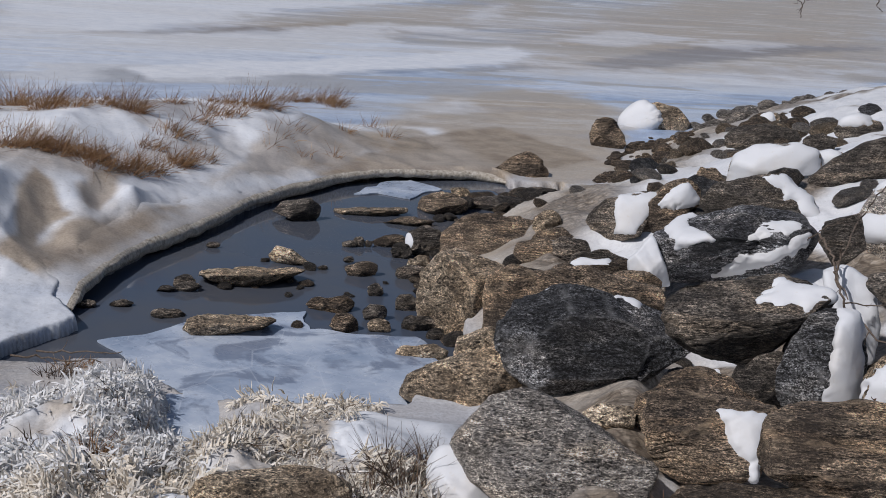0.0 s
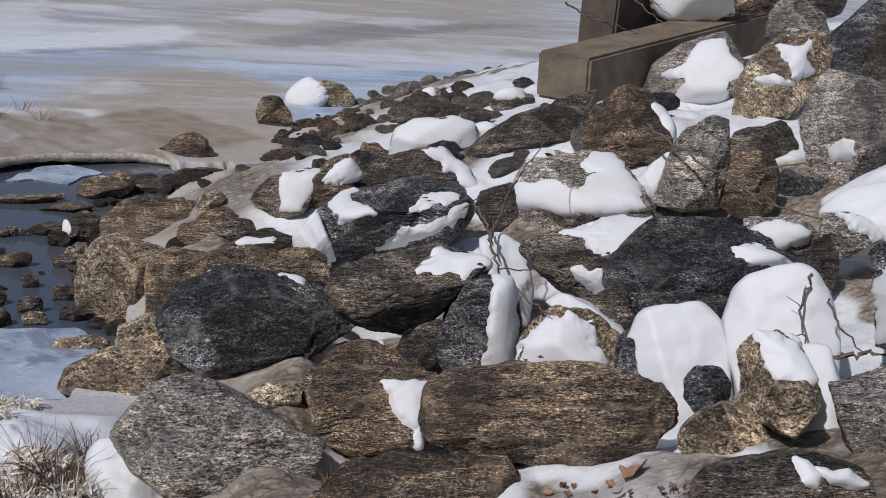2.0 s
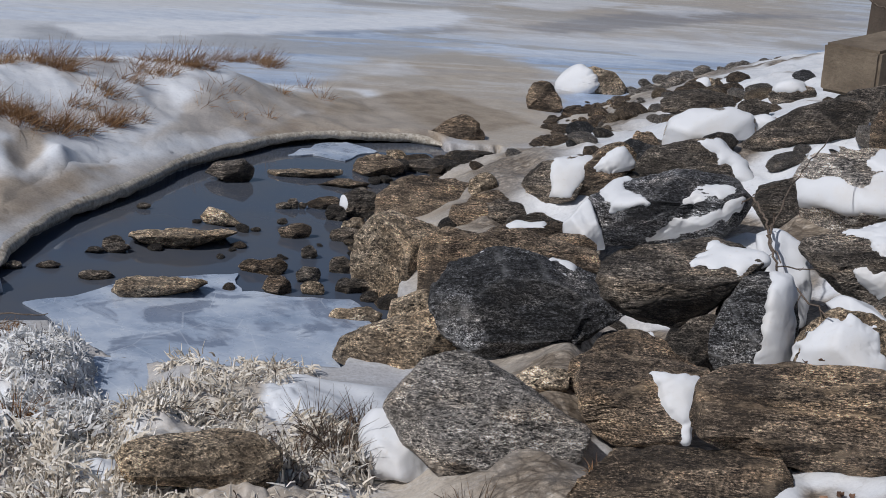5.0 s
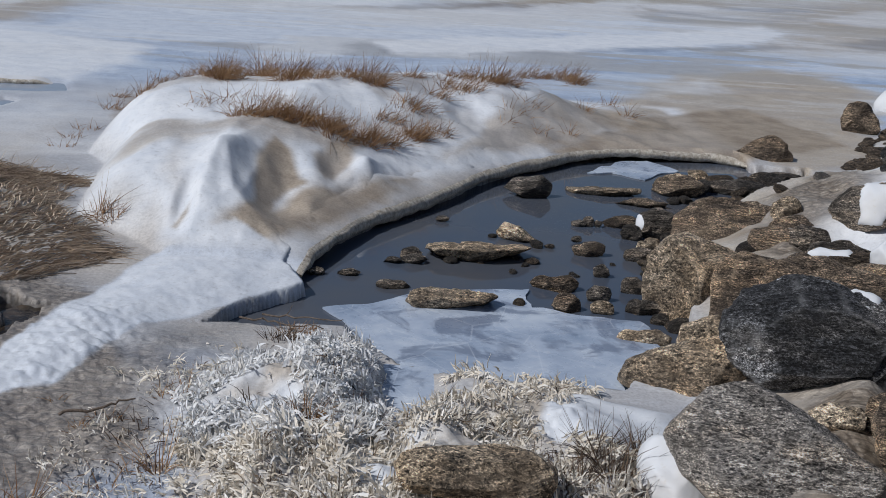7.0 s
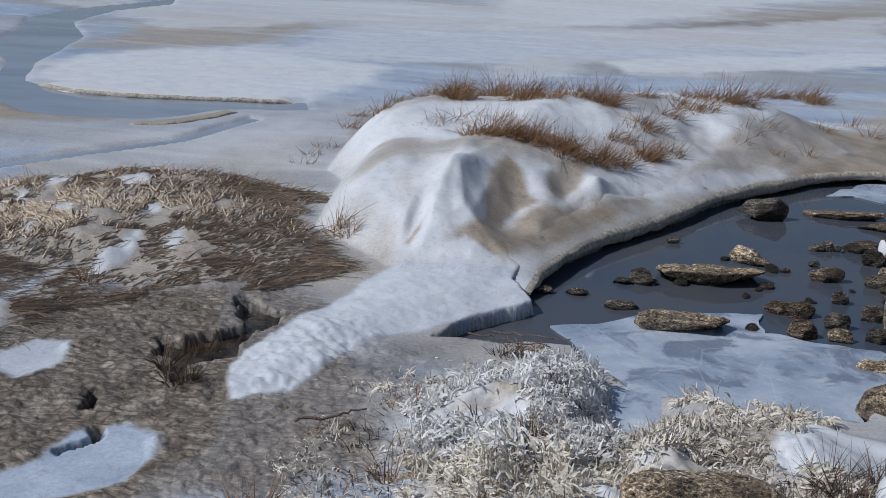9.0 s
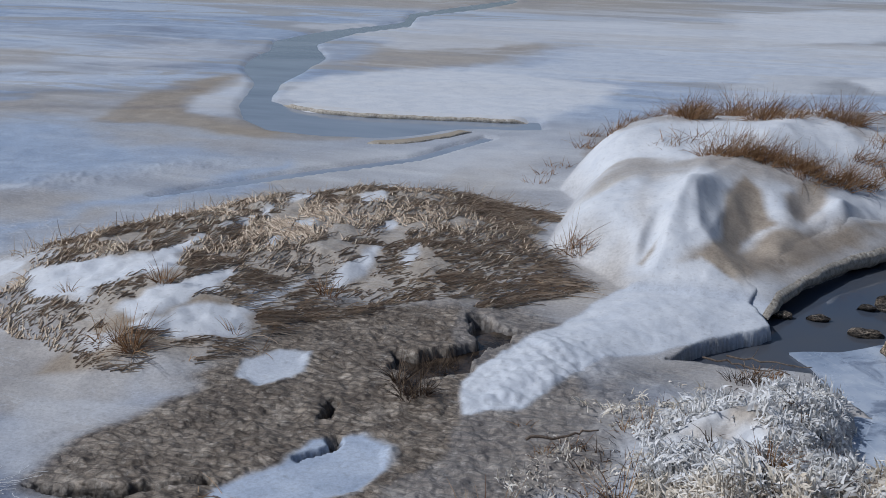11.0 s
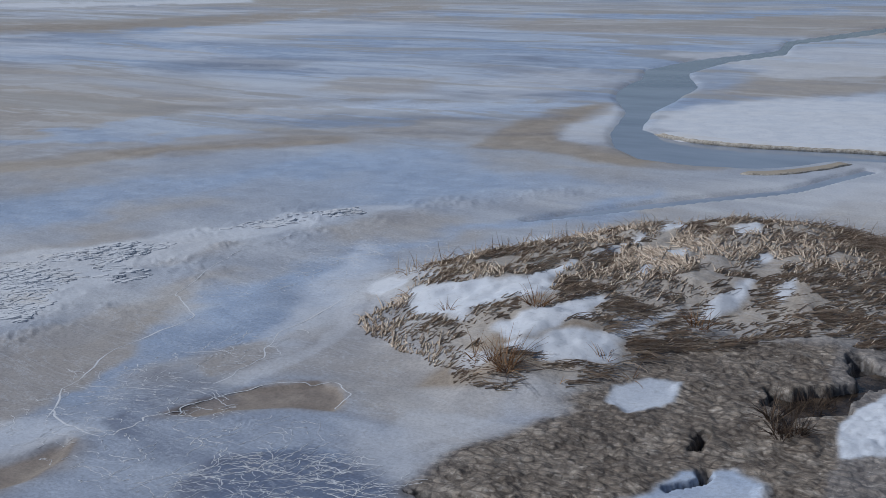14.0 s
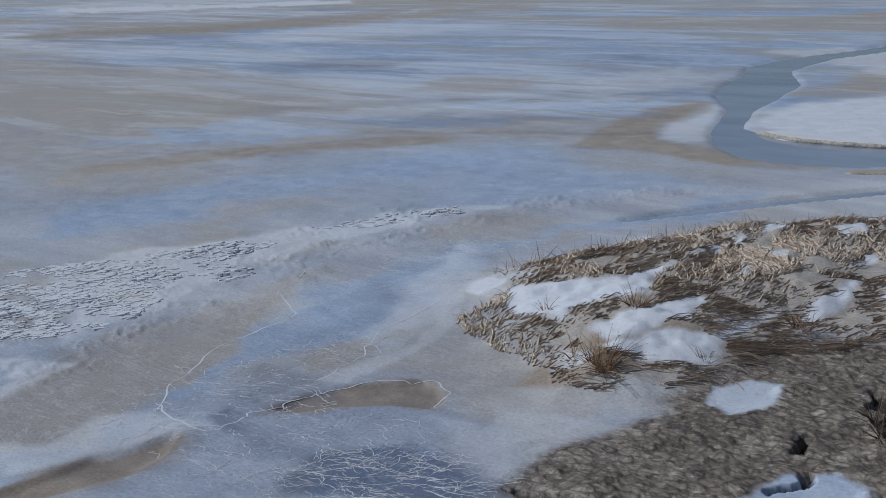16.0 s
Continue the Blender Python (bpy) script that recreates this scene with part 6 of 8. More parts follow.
boulder((1.86, 8.54, -0.07), (-19, -4, -12), (0.201, 0.076, 0.123), [(90, 0.8, 30)], "tan", 85, name='rock', group='stones in the pool', level=4)
boulder((1.65, 9.16, -0.07), (-18, -3, -10), (0.089, 0.066, 0.077), [], "tan", 86, name='rock', group='stones in the pool', level=3)
boulder((1.98, 9.19, -0.06), (-18, -4, -12), (0.145, 0.083, 0.109), [], "dark", 87, name='rock', group='stones in the pool', level=4)
boulder((2.33, 10.99, -0.06), (-15, -4, -11), (0.116, 0.079, 0.095), [(90, 0.7, 40)], "tan", 88, name='rock', group='stones in the pool', level=4)
boulder((2.20, 10.62, -0.06), (-16, -4, -11), (0.142, 0.076, 0.104), [(90, 0.7, 40)], "dark", 89, name='rock', group='stones in the pool', level=4)
boulder((1.99, 9.71, -0.06), (-17, -4, -11), (0.099, 0.082, 0.090), [], "dark", 90, name='rock', group='stones in the pool', level=4)
boulder((0.04, 10.17, -0.09), (-17, -1, -1), (0.086, 0.036, 0.078), [], "dark", 91, name='rock', group='stones in the pool', level=3)
boulder((-0.31, 9.77, -0.09), (-18, -0, 1), (0.092, 0.035, 0.079), [], "dark", 92, name='rock', group='stones in the pool', level=3)
boulder((0.05, 9.50, -0.09), (-18, -1, -1), (0.140, 0.047, 0.097), [], "dark", 93, name='rock', group='stones in the pool', level=3)
boulder((-0.57, 9.73, -0.09), (-18, 0, 2), (0.069, 0.041, 0.075), [], "dark", 94, name='rock', group='stones in the pool', level=3)
boulder((0.49, 11.58, -0.08), (-15, -2, -3), (0.068, 0.038, 0.050), [], "dark", 95, name='rock', group='stones in the pool', level=3)
boulder((0.23, 10.19, -0.08), (-17, -1, -2), (0.115, 0.048, 0.104), [], "dark", 96, name='rock', group='stones in the pool', level=3)
boulder((2.58, 12.70, -0.09), (-13, -4, -11), (0.285, 0.048, 0.233), [(90, 0.6, 60)], "brown", 97, name='rock', group='stones in the pool', level=4)
boulder((3.09, 13.28, -0.02), (-13, -4, -13), (0.283, 0.142, 0.279), [(90, 0.6, 50)], "brown", 98, name='rock', group='stones in the pool', level=4)
boulder((3.46, 14.01, -0.05), (-12, -5, -13), (0.126, 0.080, 0.100), [], "tan", 99, name='rock', group='stones in the pool', level=4)
boulder((3.74, 13.50, -0.05), (-12, -5, -15), (0.355, 0.107, 0.271), [(90, 0.6, 50)], "dark", 100, name='rock', group='stones in the pool', level=4)
boulder((4.44, 14.28, -0.07), (-12, -5, -17), (0.309, 0.076, 0.244), [(90, 0.6, 50)], "dark", 101, name='rock', group='stones in the pool', level=4)
boulder((1.71, 11.10, -0.08), (-15, -3, -8), (0.063, 0.039, 0.050), [], "dark", 102, name='rock', group='stones in the pool', level=3)
boulder((1.43, 10.89, -0.09), (-16, -3, -7), (0.051, 0.026, 0.036), [], "dark", 103, name='rock', group='stones in the pool', level=3)
boulder((2.25, 10.08, -0.07), (-17, -4, -12), (0.080, 0.061, 0.070), [], "dark", 104, name='rock', group='stones in the pool', level=4)
boulder((2.07, 8.97, -0.08), (-18, -4, -12), (0.077, 0.044, 0.058), [], "dark", 105, name='rock', group='stones in the pool', level=4)
boulder((0.458, 5.448, 0.328), (-26, -1, -6), (0.383, 0.152, 0.237), [(-173, 0.98, 5), (-157, 1.0, 5), (-101, 0.94, 5), (-82, 1.02, 5), (-11, 1.02, 5), (6, 0.98, 5), (45, 0.91, 5), (61, 0.89, 5), (101, 0.97, 5), (129, 1.01, 5), (165, 0.99, 5)], "tan", 106, full=True, faces=[(95, 76), (92, 0.35, 34), (0, 0.8, 40), (272, 0.55, 45)], level=6)
boulder((9.67, 12.14, 2.52), (-2, -6, -38), (0.557, 0.390, 0.462), [(140, 0.8, 10)], "tan", 107, snow=[(0.06, 0.02, 1.00, 0.89, 0, 0.08)])
boulder((9.84, 11.27, 2.60), (-2, -6, -41), (0.235, 0.252, 0.242), [], "brown", 108)
boulder((10.27, 10.95, 2.64), (-1, -6, -43), (0.505, 0.337, 0.409), [(140, 0.8, 10)], "dark", 109)
boulder((9.474, 10.110, 2.427), (-4, -7, -42), (0.336, 0.293, 0.307), [(-106, 0.94, 5), (-67, 0.95, 5), (19, 0.74, 5), (48, 0.63, 5), (137, 0.8, 5), (169, 0.85, 5)], "grey", 122, full=True, level=5)
boulder((9.839, 9.324, 2.300), (-4, -7, -44), (0.526, 0.483, 0.494), [(-116, 0.86, 5), (-44, 0.76, 5), (8, 0.98, 5), (89, 1.0, 5), (135, 0.7, 5), (163, 0.82, 5)], "black", 123, full=True, level=5)
boulder((9.485, 7.603, 2.216), (-5, -8, -48), (0.438, 0.451, 0.435), [(-155, 0.9, 5), (-86, 0.96, 5), (2, 0.96, 5), (62, 0.92, 5), (105, 0.95, 5), (158, 0.94, 5)], "grey", 124, full=True, level=5)
boulder((7.975, 6.383, 1.839), (-9, -9, -46), (0.378, 0.192, 0.264), [(-142, 1.02, 5), (-86, 0.96, 5), (0, 0.99, 5), (83, 0.99, 5), (117, 0.89, 5), (165, 0.87, 5)], "grey", 125, full=True, level=5)
# black stone added to stand for the dark gap between these boulders
boulder((7.146, 7.229, 1.217), (-9, -8, -42), (0.231, 0.214, 0.218), [(-152, 1.01, 5), (-90, 1.0, 5), (-37, 0.95, 5), (25, 0.8, 5), (71, 0.74, 5), (163, 0.88, 5)], "black", 126, full=True, level=5)
boulder((7.255, 7.945, 1.475), (-9, -8, -40), (0.328, 0.236, 0.272), [(-155, 1.06, 5), (-91, 0.99, 5), (-35, 0.93, 5), (13, 0.93, 5), (106, 0.76, 5), (157, 0.77, 5)], "dark", 127, full=True, level=5)
boulder((6.732, 9.997, 1.436), (-8, -7, -36), (0.243, 0.187, 0.209), [(-114, 0.78, 5), (-43, 0.93, 5), (5, 0.97, 5), (102, 0.79, 5), (149, 0.65, 5)], "dark", 128, full=True, level=5)
boulder((5.810, 5.599, 1.176), (-13, -9, -40), (0.106, 0.198, 0.142), [(-130, 0.99, 5), (-90, 1.0, 5), (-18, 0.92, 5), (35, 0.87, 5), (102, 0.9, 5), (157, 0.75, 5)], "dark", 129, full=True, level=5)
boulder((4.518, 7.491, 1.111), (-14, -6, -28), (0.160, 0.199, 0.175), [(-144, 0.8, 5), (-58, 0.71, 5), (11, 0.94, 5), (106, 0.76, 5), (147, 0.85, 5)], "dark", 130, full=True, level=5)
boulder((3.874, 3.766, 1.114), (-19, -12, -46), (0.138, 0.129, 0.131), [(-131, 0.68, 5), (-124, 0.71, 5), (-35, 0.75, 5), (22, 0.98, 5), (94, 0.95, 5), (145, 0.81, 5)], "tan", 131, full=True, level=5)
boulder((4.073, 5.200, 0.804), (-17, -8, -37), (0.085, 0.185, 0.123), [(-122, 0.81, 5), (-62, 0.92, 5), (12, 0.87, 5), (90, 1.0, 5), (157, 0.79, 5)], "black", 132, full=True, level=5)
boulder((2.517, 8.329, 0.224), (-16, -3, -16), (0.269, 0.422, 0.330), [(-129, 1.11, 5), (-81, 0.9, 5), (-30, 0.82, 5), (19, 0.97, 5), (81, 0.96, 5), (108, 1.01, 5), (175, 0.95, 5)], "brown", 133, full=True, level=5)
boulder((3.020, 8.043, 0.537), (-16, -3, -19), (0.480, 0.200, 0.303), [(-163, 0.96, 5), (-109, 0.99, 5), (-72, 0.91, 5), (9, 0.89, 5), (58, 0.74, 5), (111, 1.01, 5), (166, 0.97, 5)], "brown", 134, full=True, level=5)
boulder((3.099, 9.703, 0.318), (-15, -2, -15), (0.255, 0.206, 0.225), [(-128, 0.87, 5), (-69, 0.88, 5), (0, 1.0, 5), (57, 0.91, 5), (111, 0.89, 5), (165, 0.88, 5)], "brown", 135, full=True, level=5)
boulder((3.425, 6.271, 0.568), (-17, -4, -24), (0.168, 0.177, 0.169), [(-148, 0.87, 5), (-91, 0.99, 5), (-20, 0.9, 5), (25, 0.97, 5), (106, 0.8, 5), (142, 0.76, 5)], "dark", 136, full=True, level=5)
boulder((2.187, 7.976, 0.074), (-17, -3, -15), (0.213, 0.229, 0.217), [(-142, 1.1, 5), (-88, 0.98, 5), (-14, 0.89, 5), (49, 0.91, 5), (109, 0.87, 5), (173, 0.93, 5)], "tan", 137, full=True, level=5)
boulder((3.400, 10.339, 0.290), (-14, -3, -17), (0.228, 0.186, 0.202), [(-91, 0.99, 5), (-10, 0.93, 5), (43, 0.94, 5), (114, 0.77, 5), (168, 0.78, 5)], "brown", 138, full=True, level=5)
boulder((3.451, 9.261, 0.428), (-14, -3, -18), (0.270, 0.134, 0.186), [(-95, 0.93, 5), (-12, 0.89, 5), (52, 0.93, 5), (114, 0.82, 5), (171, 0.86, 5)], "dark", 139, full=True, level=5)
boulder((1.490, 5.745, 0.208), (-25, -5, -14), (0.200, 0.192, 0.192), [(-97, 0.88, 5), (-9, 1.05, 5), (30, 0.68, 5), (44, 0.7, 5), (84, 0.93, 5), (140, 1.09, 5), (176, 0.94, 5)], "snow", 110, full=True, level=5, name='snow_mound', group='snow mounds', label='smooth rounded white snow mound beside the boulders')
boulder((7.183, 6.048, 1.595), (-9, -9, -47), (0.724, 0.319, 0.377), [(-159, 1.06, 5), (-96, 0.96, 5), (-78, 1.06, 5), (0, 0.99, 5), (84, 1.04, 5), (123, 0.62, 5), (139, 0.52, 5)], "snow", 111, full=True, level=5, name='snow_mound', group='snow mounds', label='smooth rounded white snow mound beside the boulders')
boulder((4.713, 4.740, 1.071), (-15, -9, -41), (0.311, 0.370, 0.266), [(-168, 0.94, 5), (-90, 1.0, 5), (-1, 1.0, 5), (23, 1.01, 5), (60, 1.04, 5), (103, 0.89, 5), (112, 0.86, 5), (148, 0.95, 5)], "snow", 112, full=True, level=5, name='snow_mound', group='snow mounds', label='smooth white snow drift between boulders')
boulder((4.258, 4.964, 0.804), (-18, -9, -37), (0.273, 0.391, 0.256), [(-177, 0.97, 5), (-167, 0.97, 5), (-88, 0.97, 5), (-5, 0.97, 5), (9, 1.03, 5), (85, 1.01, 5), (99, 0.97, 5), (143, 1.09, 5)], "snow", 113, full=True, level=5, name='snow_mound', group='snow mounds', label='smooth cream-white snow drift between boulders')
boulder((4.250, 3.974, 0.938), (-18, -10, -42), (0.200, 0.352, 0.208), [(-177, 0.96, 5), (-167, 0.89, 5), (-87, 0.96, 5), (10, 0.82, 5), (24, 0.81, 5), (91, 0.99, 5)], "snow", 114, full=True, level=5, name="snow_mound", group="snow mounds", label="smooth white snow drift packed between boulders")
boulder((6.440, 5.535, 1.477), (-11, -9, -44), (0.523, 0.246, 0.281), [(-166, 0.94, 5), (-99, 0.95, 5), (-90, 0.99, 5), (0, 1.0, 5), (59, 0.95, 5), (79, 0.96, 5), (115, 0.97, 5), (153, 0.95, 5)], "snow", 115, full=True, level=5, name="snow_mound", group="snow mounds", label="smooth white snow drift packed between boulders")
boulder((5.903, 6.060, 1.104), (-13, -9, -40), (0.259, 0.268, 0.207), [(-162, 0.69, 5), (-96, 0.89, 5), (-1, 1.0, 5), (28, 0.94, 5), (83, 0.97, 5), (101, 1.02, 5)], "snow", 116, full=True, level=5, name="snow_mound", group="snow mounds", label="smooth white snow drift packed between boulders")
boulder((4.256, 6.815, 0.735), (-16, -6, -30), (0.175, 0.359, 0.246), [(-150, 0.41, 5), (-144, 0.35, 5), (-64, 1.03, 5), (-7, 0.97, 5), (34, 0.92, 5), (71, 0.89, 5), (96, 1.01, 5)], "snow", 117, full=True, level=5, name="snow_mound", group="snow mounds", label="smooth white snow drift packed between boulders")
boulder((3.611, 8.617, 0.626), (-13, -4, -20), (0.162, 0.197, 0.175), [(-167, 0.96, 5), (-104, 1.01, 5), (-80, 0.96, 5), (19, 0.68, 5), (33, 0.62, 5), (130, 0.7, 5)], "snow", 118, full=True, level=5, name="snow_mound", group="snow mounds", label="smooth white snow drift packed between boulders")
boulder((6.217, 7.962, 1.201), (-9, -7, -36), (0.152, 0.233, 0.185), [(-170, 1.01, 5), (-93, 1.0, 5), (-26, 0.45, 5), (116, 0.46, 5), (120, 0.41, 5)], "snow", 119, full=True, level=5, name="snow_mound", group="snow mounds", label="smooth white snow drift packed between boulders")
boulder((4.177, 3.075, 1.069), (-17, -12, -47), (0.330, 0.214, 0.260), [(-175, 1.0, 5), (-88, 0.97, 5), (-2, 0.97, 5), (92, 0.96, 5), (114, 0.78, 5), (146, 0.79, 5)], "snow", 120, full=True, level=5, name="snow_mound", group="snow mounds", label="smooth white snow drift packed between boulders")
boulder((4.244, 5.848, 0.787), (-16, -7, -33), (0.243, 0.209, 0.221), [(-135, 0.22, 5), (-44, 1.2, 5), (19, 0.71, 5), (48, 0.49, 5), (66, 0.65, 5), (132, 1.18, 5)], "snow", 121, full=True, level=5, name="snow_mound", group="snow mounds", label="smooth white snow drift packed between boulders")


# ---- more materials ----
def straw_material(name, a, b, c_):
    k = Mat(name, 0.75, 0.25)
    isl = k.t.nodes.new("ShaderNodeNewGeometry").outputs["Random Per Island"]
    c = k.ramp(isl, (0.0, a), (0.5, b), (1.0, c_))
    return k.colour(k.mix(k.ramp(k.noise(30, 3), (0.4, 0.0), (0.7, 0.5)), c, a))


STRAW = straw_material("dry_red_brown_grass", (0.14, 0.065, 0.03), (0.31, 0.175, 0.085), (0.52, 0.355, 0.20))
REED = straw_material("flattened_grey_brown_grass", (0.25, 0.19, 0.14), (0.54, 0.43, 0.32), (0.80, 0.68, 0.54))
BRUSH = straw_material("dark_dry_brush", (0.04, 0.028, 0.022), (0.10, 0.068, 0.05), (0.24, 0.17, 0.11))
FROSTED = straw_material("frost_coated_grass", (0.68, 0.65, 0.60), (0.82, 0.82, 0.83), (0.92, 0.93, 0.94))
MUDDY = straw_material("silt_coated_grass", (0.60, 0.53, 0.43), (0.80, 0.74, 0.65), (0.92, 0.89, 0.84))


def bark_material():
    k = Mat("weathered_bark", 0.85, 0.25)
    return k.colour(k.ramp(k.noise(60, 4), (0.35, (0.075, 0.055, 0.042)), (0.65, (0.19, 0.15, 0.12))))


def leaf_material():
    k = Mat("dry_leaf", 0.7, 0.3)
    c = k.ramp(k.random(), (0.0, (0.10, 0.055, 0.035)), (0.6, (0.20, 0.115, 0.075)), (1.0, (0.40, 0.25, 0.16)))
    k.bump(k.noise(60, 4), 0.5, 0.01)
    return k.colour(k.mix(k.ramp(k.noise(40, 4), (0.45, 0.0), (0.7, 0.5)), c, (0.14, 0.07, 0.04)))


def thin_ice_material():
    k = Mat("thin_blue_grey_ice", 0.28, 0.5)
    c = k.ramp(k.noise(2.2, 5, 0.6), (0.32, (0.27, 0.33, 0.43)), (0.5, (0.40, 0.46, 0.56)), (0.68, (0.55, 0.60, 0.67)))
    c = k.mix(k.ramp(k.noise(11, 4, 0.6), (0.6, 0.0), (0.75, 0.5)), c, (0.68, 0.71, 0.75))
    c = k.mix(k.ramp(k.noise(1.5, 6, 0.62, warp=0.8), (0.40, 0.75), (0.47, 0.0)), c, (0.15, 0.18, 0.25))
    crack = k.node("ShaderNodeTexVoronoi", Vector=k.place(), Scale=1.7)
    crack.feature = "DISTANCE_TO_EDGE"
    c = k.mix(k.ramp(crack.outputs["Distance"], (0.0, 0.3), (0.010, 0.0)), c, (0.72, 0.76, 0.82))
    k.rough(k.ramp(k.noise(6, 3), (0.4, 0.2), (0.7, 0.5)))
    k.bump(k.noise(5, 4), 0.12, 0.03)
    return k.colour(c)


def ice_edge_material():
    k = Mat("grainy_dirty_ice_edge", 0.55, 0.4)
    c = k.ramp(k.noise(24, 5, 0.7), (0.35, (0.27, 0.225, 0.17)), (0.5, (0.52, 0.46, 0.38)), (0.68, (0.78, 0.74, 0.67)))
    c = k.mix(k.ramp(k.noise(3, 3), (0.4, 0.0), (0.7, 0.4)), c, (0.52, 0.46, 0.37))
    k.bump(k.noise(36, 4, 0.7), 0.9, 0.03)
    return k.colour(c)


BARK, LEAF, THIN_ICE, ICE_EDGE = bark_material(), leaf_material(), thin_ice_material(), ice_edge_material()


SILT_SNOW = snow_material("silt_dusted_snow", (0.62, 0.58, 0.52), (0.36, 0.29, 0.21), 0.9)
SILT = snow_material("wet_silt", (0.40, 0.345, 0.27), (0.28, 0.225, 0.165), 0.8)
PALE_ICE = snow_material("pale_blue_ice", (0.50, 0.55, 0.63), (0.42, 0.42, 0.42), 0.6)


# ---- edges of the ice ----
def ice_lip(name, pts, back, thick, top, material, label, droop=0.03, seed=1, cover=None, kind="structure", ragged=0.05):
    """A slab of ice that overhangs the water along an edge. pts run along the edge with the water on their right; back: how far it reaches behind."""
    fine = []
    for k in range(len(pts) - 1):
        (ax, ay), (bx, by) = pts[k], pts[k + 1]
        n = max(2, int(math.hypot(bx - ax, by - ay) / 0.05))
        fine += [(ax + (bx - ax) * q / n, ay + (by - ay) * q / n) for q in range(n)]
    fine = np.array(fine + [pts[-1]])
    for _ in range(40):
        fine[1:-1] = (fine[:-2] + 2 * fine[1:-1] + fine[2:]) / 4
    tan = np.gradient(fine, axis=0)
    tan /= np.linalg.norm(tan, axis=1)[:, None]
    side = np.stack([-tan[:, 1], tan[:, 0]], 1)
    u = np.arange(len(fine)) * 0.05
    rag = ragged * (fbm(u * 2.2, u * 0 + seed, 4, seed) + 0.5 * fbm(u * 9, u * 0, 3, seed + 2))
    th = thick * (1 + 0.35 * fbm(u * 1.5, u * 0 + 5, 3, seed + 4))
    ends = smooth(0.0, 0.35, np.minimum(u, u[-1] - u))
    th = th * (0.15 + 0.85 * ends)
    rows = []
    shape = [(1.0, 0.0), (0.7, 0.0), (0.45, 0.0), (0.25, 0.0), (0.12, 0.0), (0.04, -0.06), (0.0, -0.25), (-0.01, -0.5), (0.01, -0.78), (0.05, -1.0), (0.2, -1.05), (0.5, -1.1)]
    for q, dz in shape:
        p = fine + side * (q * back)[..., None] if np.ndim(back) else fine + side * (q * back)
        p = p - side * (rag * (1 - min(q * 2, 1)))[:, None]
        base = ground_height(p[:, 0], p[:, 1]) if top is None else np.full(len(p), top)
        if top is None:
            here = ground_height(p[:, 0], p[:, 1])
            behind = ground_height(*(fine + side * back).T)
            for _ in range(4):
                behind[1:-1] = (behind[:-2] + 2 * behind[1:-1] + behind[2:]) / 4
            behind = np.maximum(behind, 0.02)
            rim = np.minimum(0.045, behind - 0.02)
            base = rim + (behind - rim) * max(q, 0.0) ** 1.15 + (0.004 if q < 0.9 else -0.014)
            if 0.1 < q < 0.9:
                base = np.maximum(base, np.where(here > 0, here + 0.005, base))
        z = base + dz * th - droop * (1 - min(q * 3, 1)) + 0.014 * fbm(p[:, 0] * 9, p[:, 1] * 9, 3, seed + 9) * (1 if q < 0.9 else 0)
        z = z - (1 - ends) * 0.07
        rows.append(np.column_stack([p, z]))
    v = np.concatenate(rows)
    m = len(fine)
    faces = [(r * m + i, r * m + i + 1, (r + 1) * m + i + 1, (r + 1) * m + i) for r in range(len(shape) - 1) for i in range(m - 1)]
    me = mesh_of(name, v, faces, material)
    me.materials.append(cover)
    if cover is GROUND:
        for key, values in ground_masks(*v.T).items():
            if key == "dark":
                values = values * 0
            me.attributes.new(key, "FLOAT", "POINT").data.foreach_set("value", np.clip(values, 0, 1).astype(np.float32))
    me.polygons.foreach_set("material_index", [1 if r < 4 else 0 for r in range(len(shape) - 1) for _ in range(m - 1)])
    return tagged(new(name, me), label, "ice edge", kind=kind)


ice_lip("ice_shelf_bank", [(-0.67, 9.5), (-0.62, 9.8), (-0.56, 10.08), (-0.39, 10.48), (-0.21, 10.91), (-0.02, 11.33), (0.35, 11.85), (0.82, 12.72), (0.95, 13.1), (1.48, 13.73), (1.82, 14.13), (2.2, 14.55), (2.75, 14.85), (3.4, 15.0), (4.05, 15.1), (4.3, 14.8)], 0.45, 0.105, None, ICE_EDGE,
        "overhanging grainy ice shelf edge below the snow bank", seed=3, cover=GROUND, droop=0.012, ragged=0.035)
ice_lip("ice_floe_edge", [(-8.65, 17.46), (-8.28, 17.14), (-7.85, 16.92), (-7.2, 16.88), (-6.2, 16.96), (-5.26, 17.13), (-4.57, 17.25)], 0.3, 0.075, 0.03, ICE_EDGE, "pale broken edge of a white ice floe", seed=7, droop=0.01, cover=SNOW)
ice_lip("ice_brook_edge", [(-6.37, 14.8), (-6.0, 14.72), (-5.66, 15.0), (-5.2, 15.75), (-5.08, 16.4)], 0.2, 0.045, 0.02, ICE_EDGE, "small sandy ice floe edge with white rim", seed=11, droop=0.0, cover=SILT)

flat_sheet("thin_ice_sheet", [(-0.43, 8.88), (0.05, 9.21), (0.58, 9.49), (1.13, 9.62), (1.05, 9.15), (1.33, 9.08), (1.93, 8.97), (2.04, 8.38), (1.96, 8.11), (1.75, 8.2), (1.62, 7.8), (1.4, 7.2), (0.53, 7.2), (-0.1, 7.5), (-0.23, 8.46)],
           WATER_Z + 0.002, THIN_ICE, "thin pale blue ice sheet frozen over the pool's margin", "ice", 0.12, thick=0.015)
flat_sheet("puddle_ice", [(-0.02, 7.75), (0.36, 7.65), (0.38, 6.9), (0.15, 6.5), (-0.15, 6.7)], -0.035, THIN_ICE, "frozen blue-grey puddle between frosted grass tussocks", "ice", 0.05)
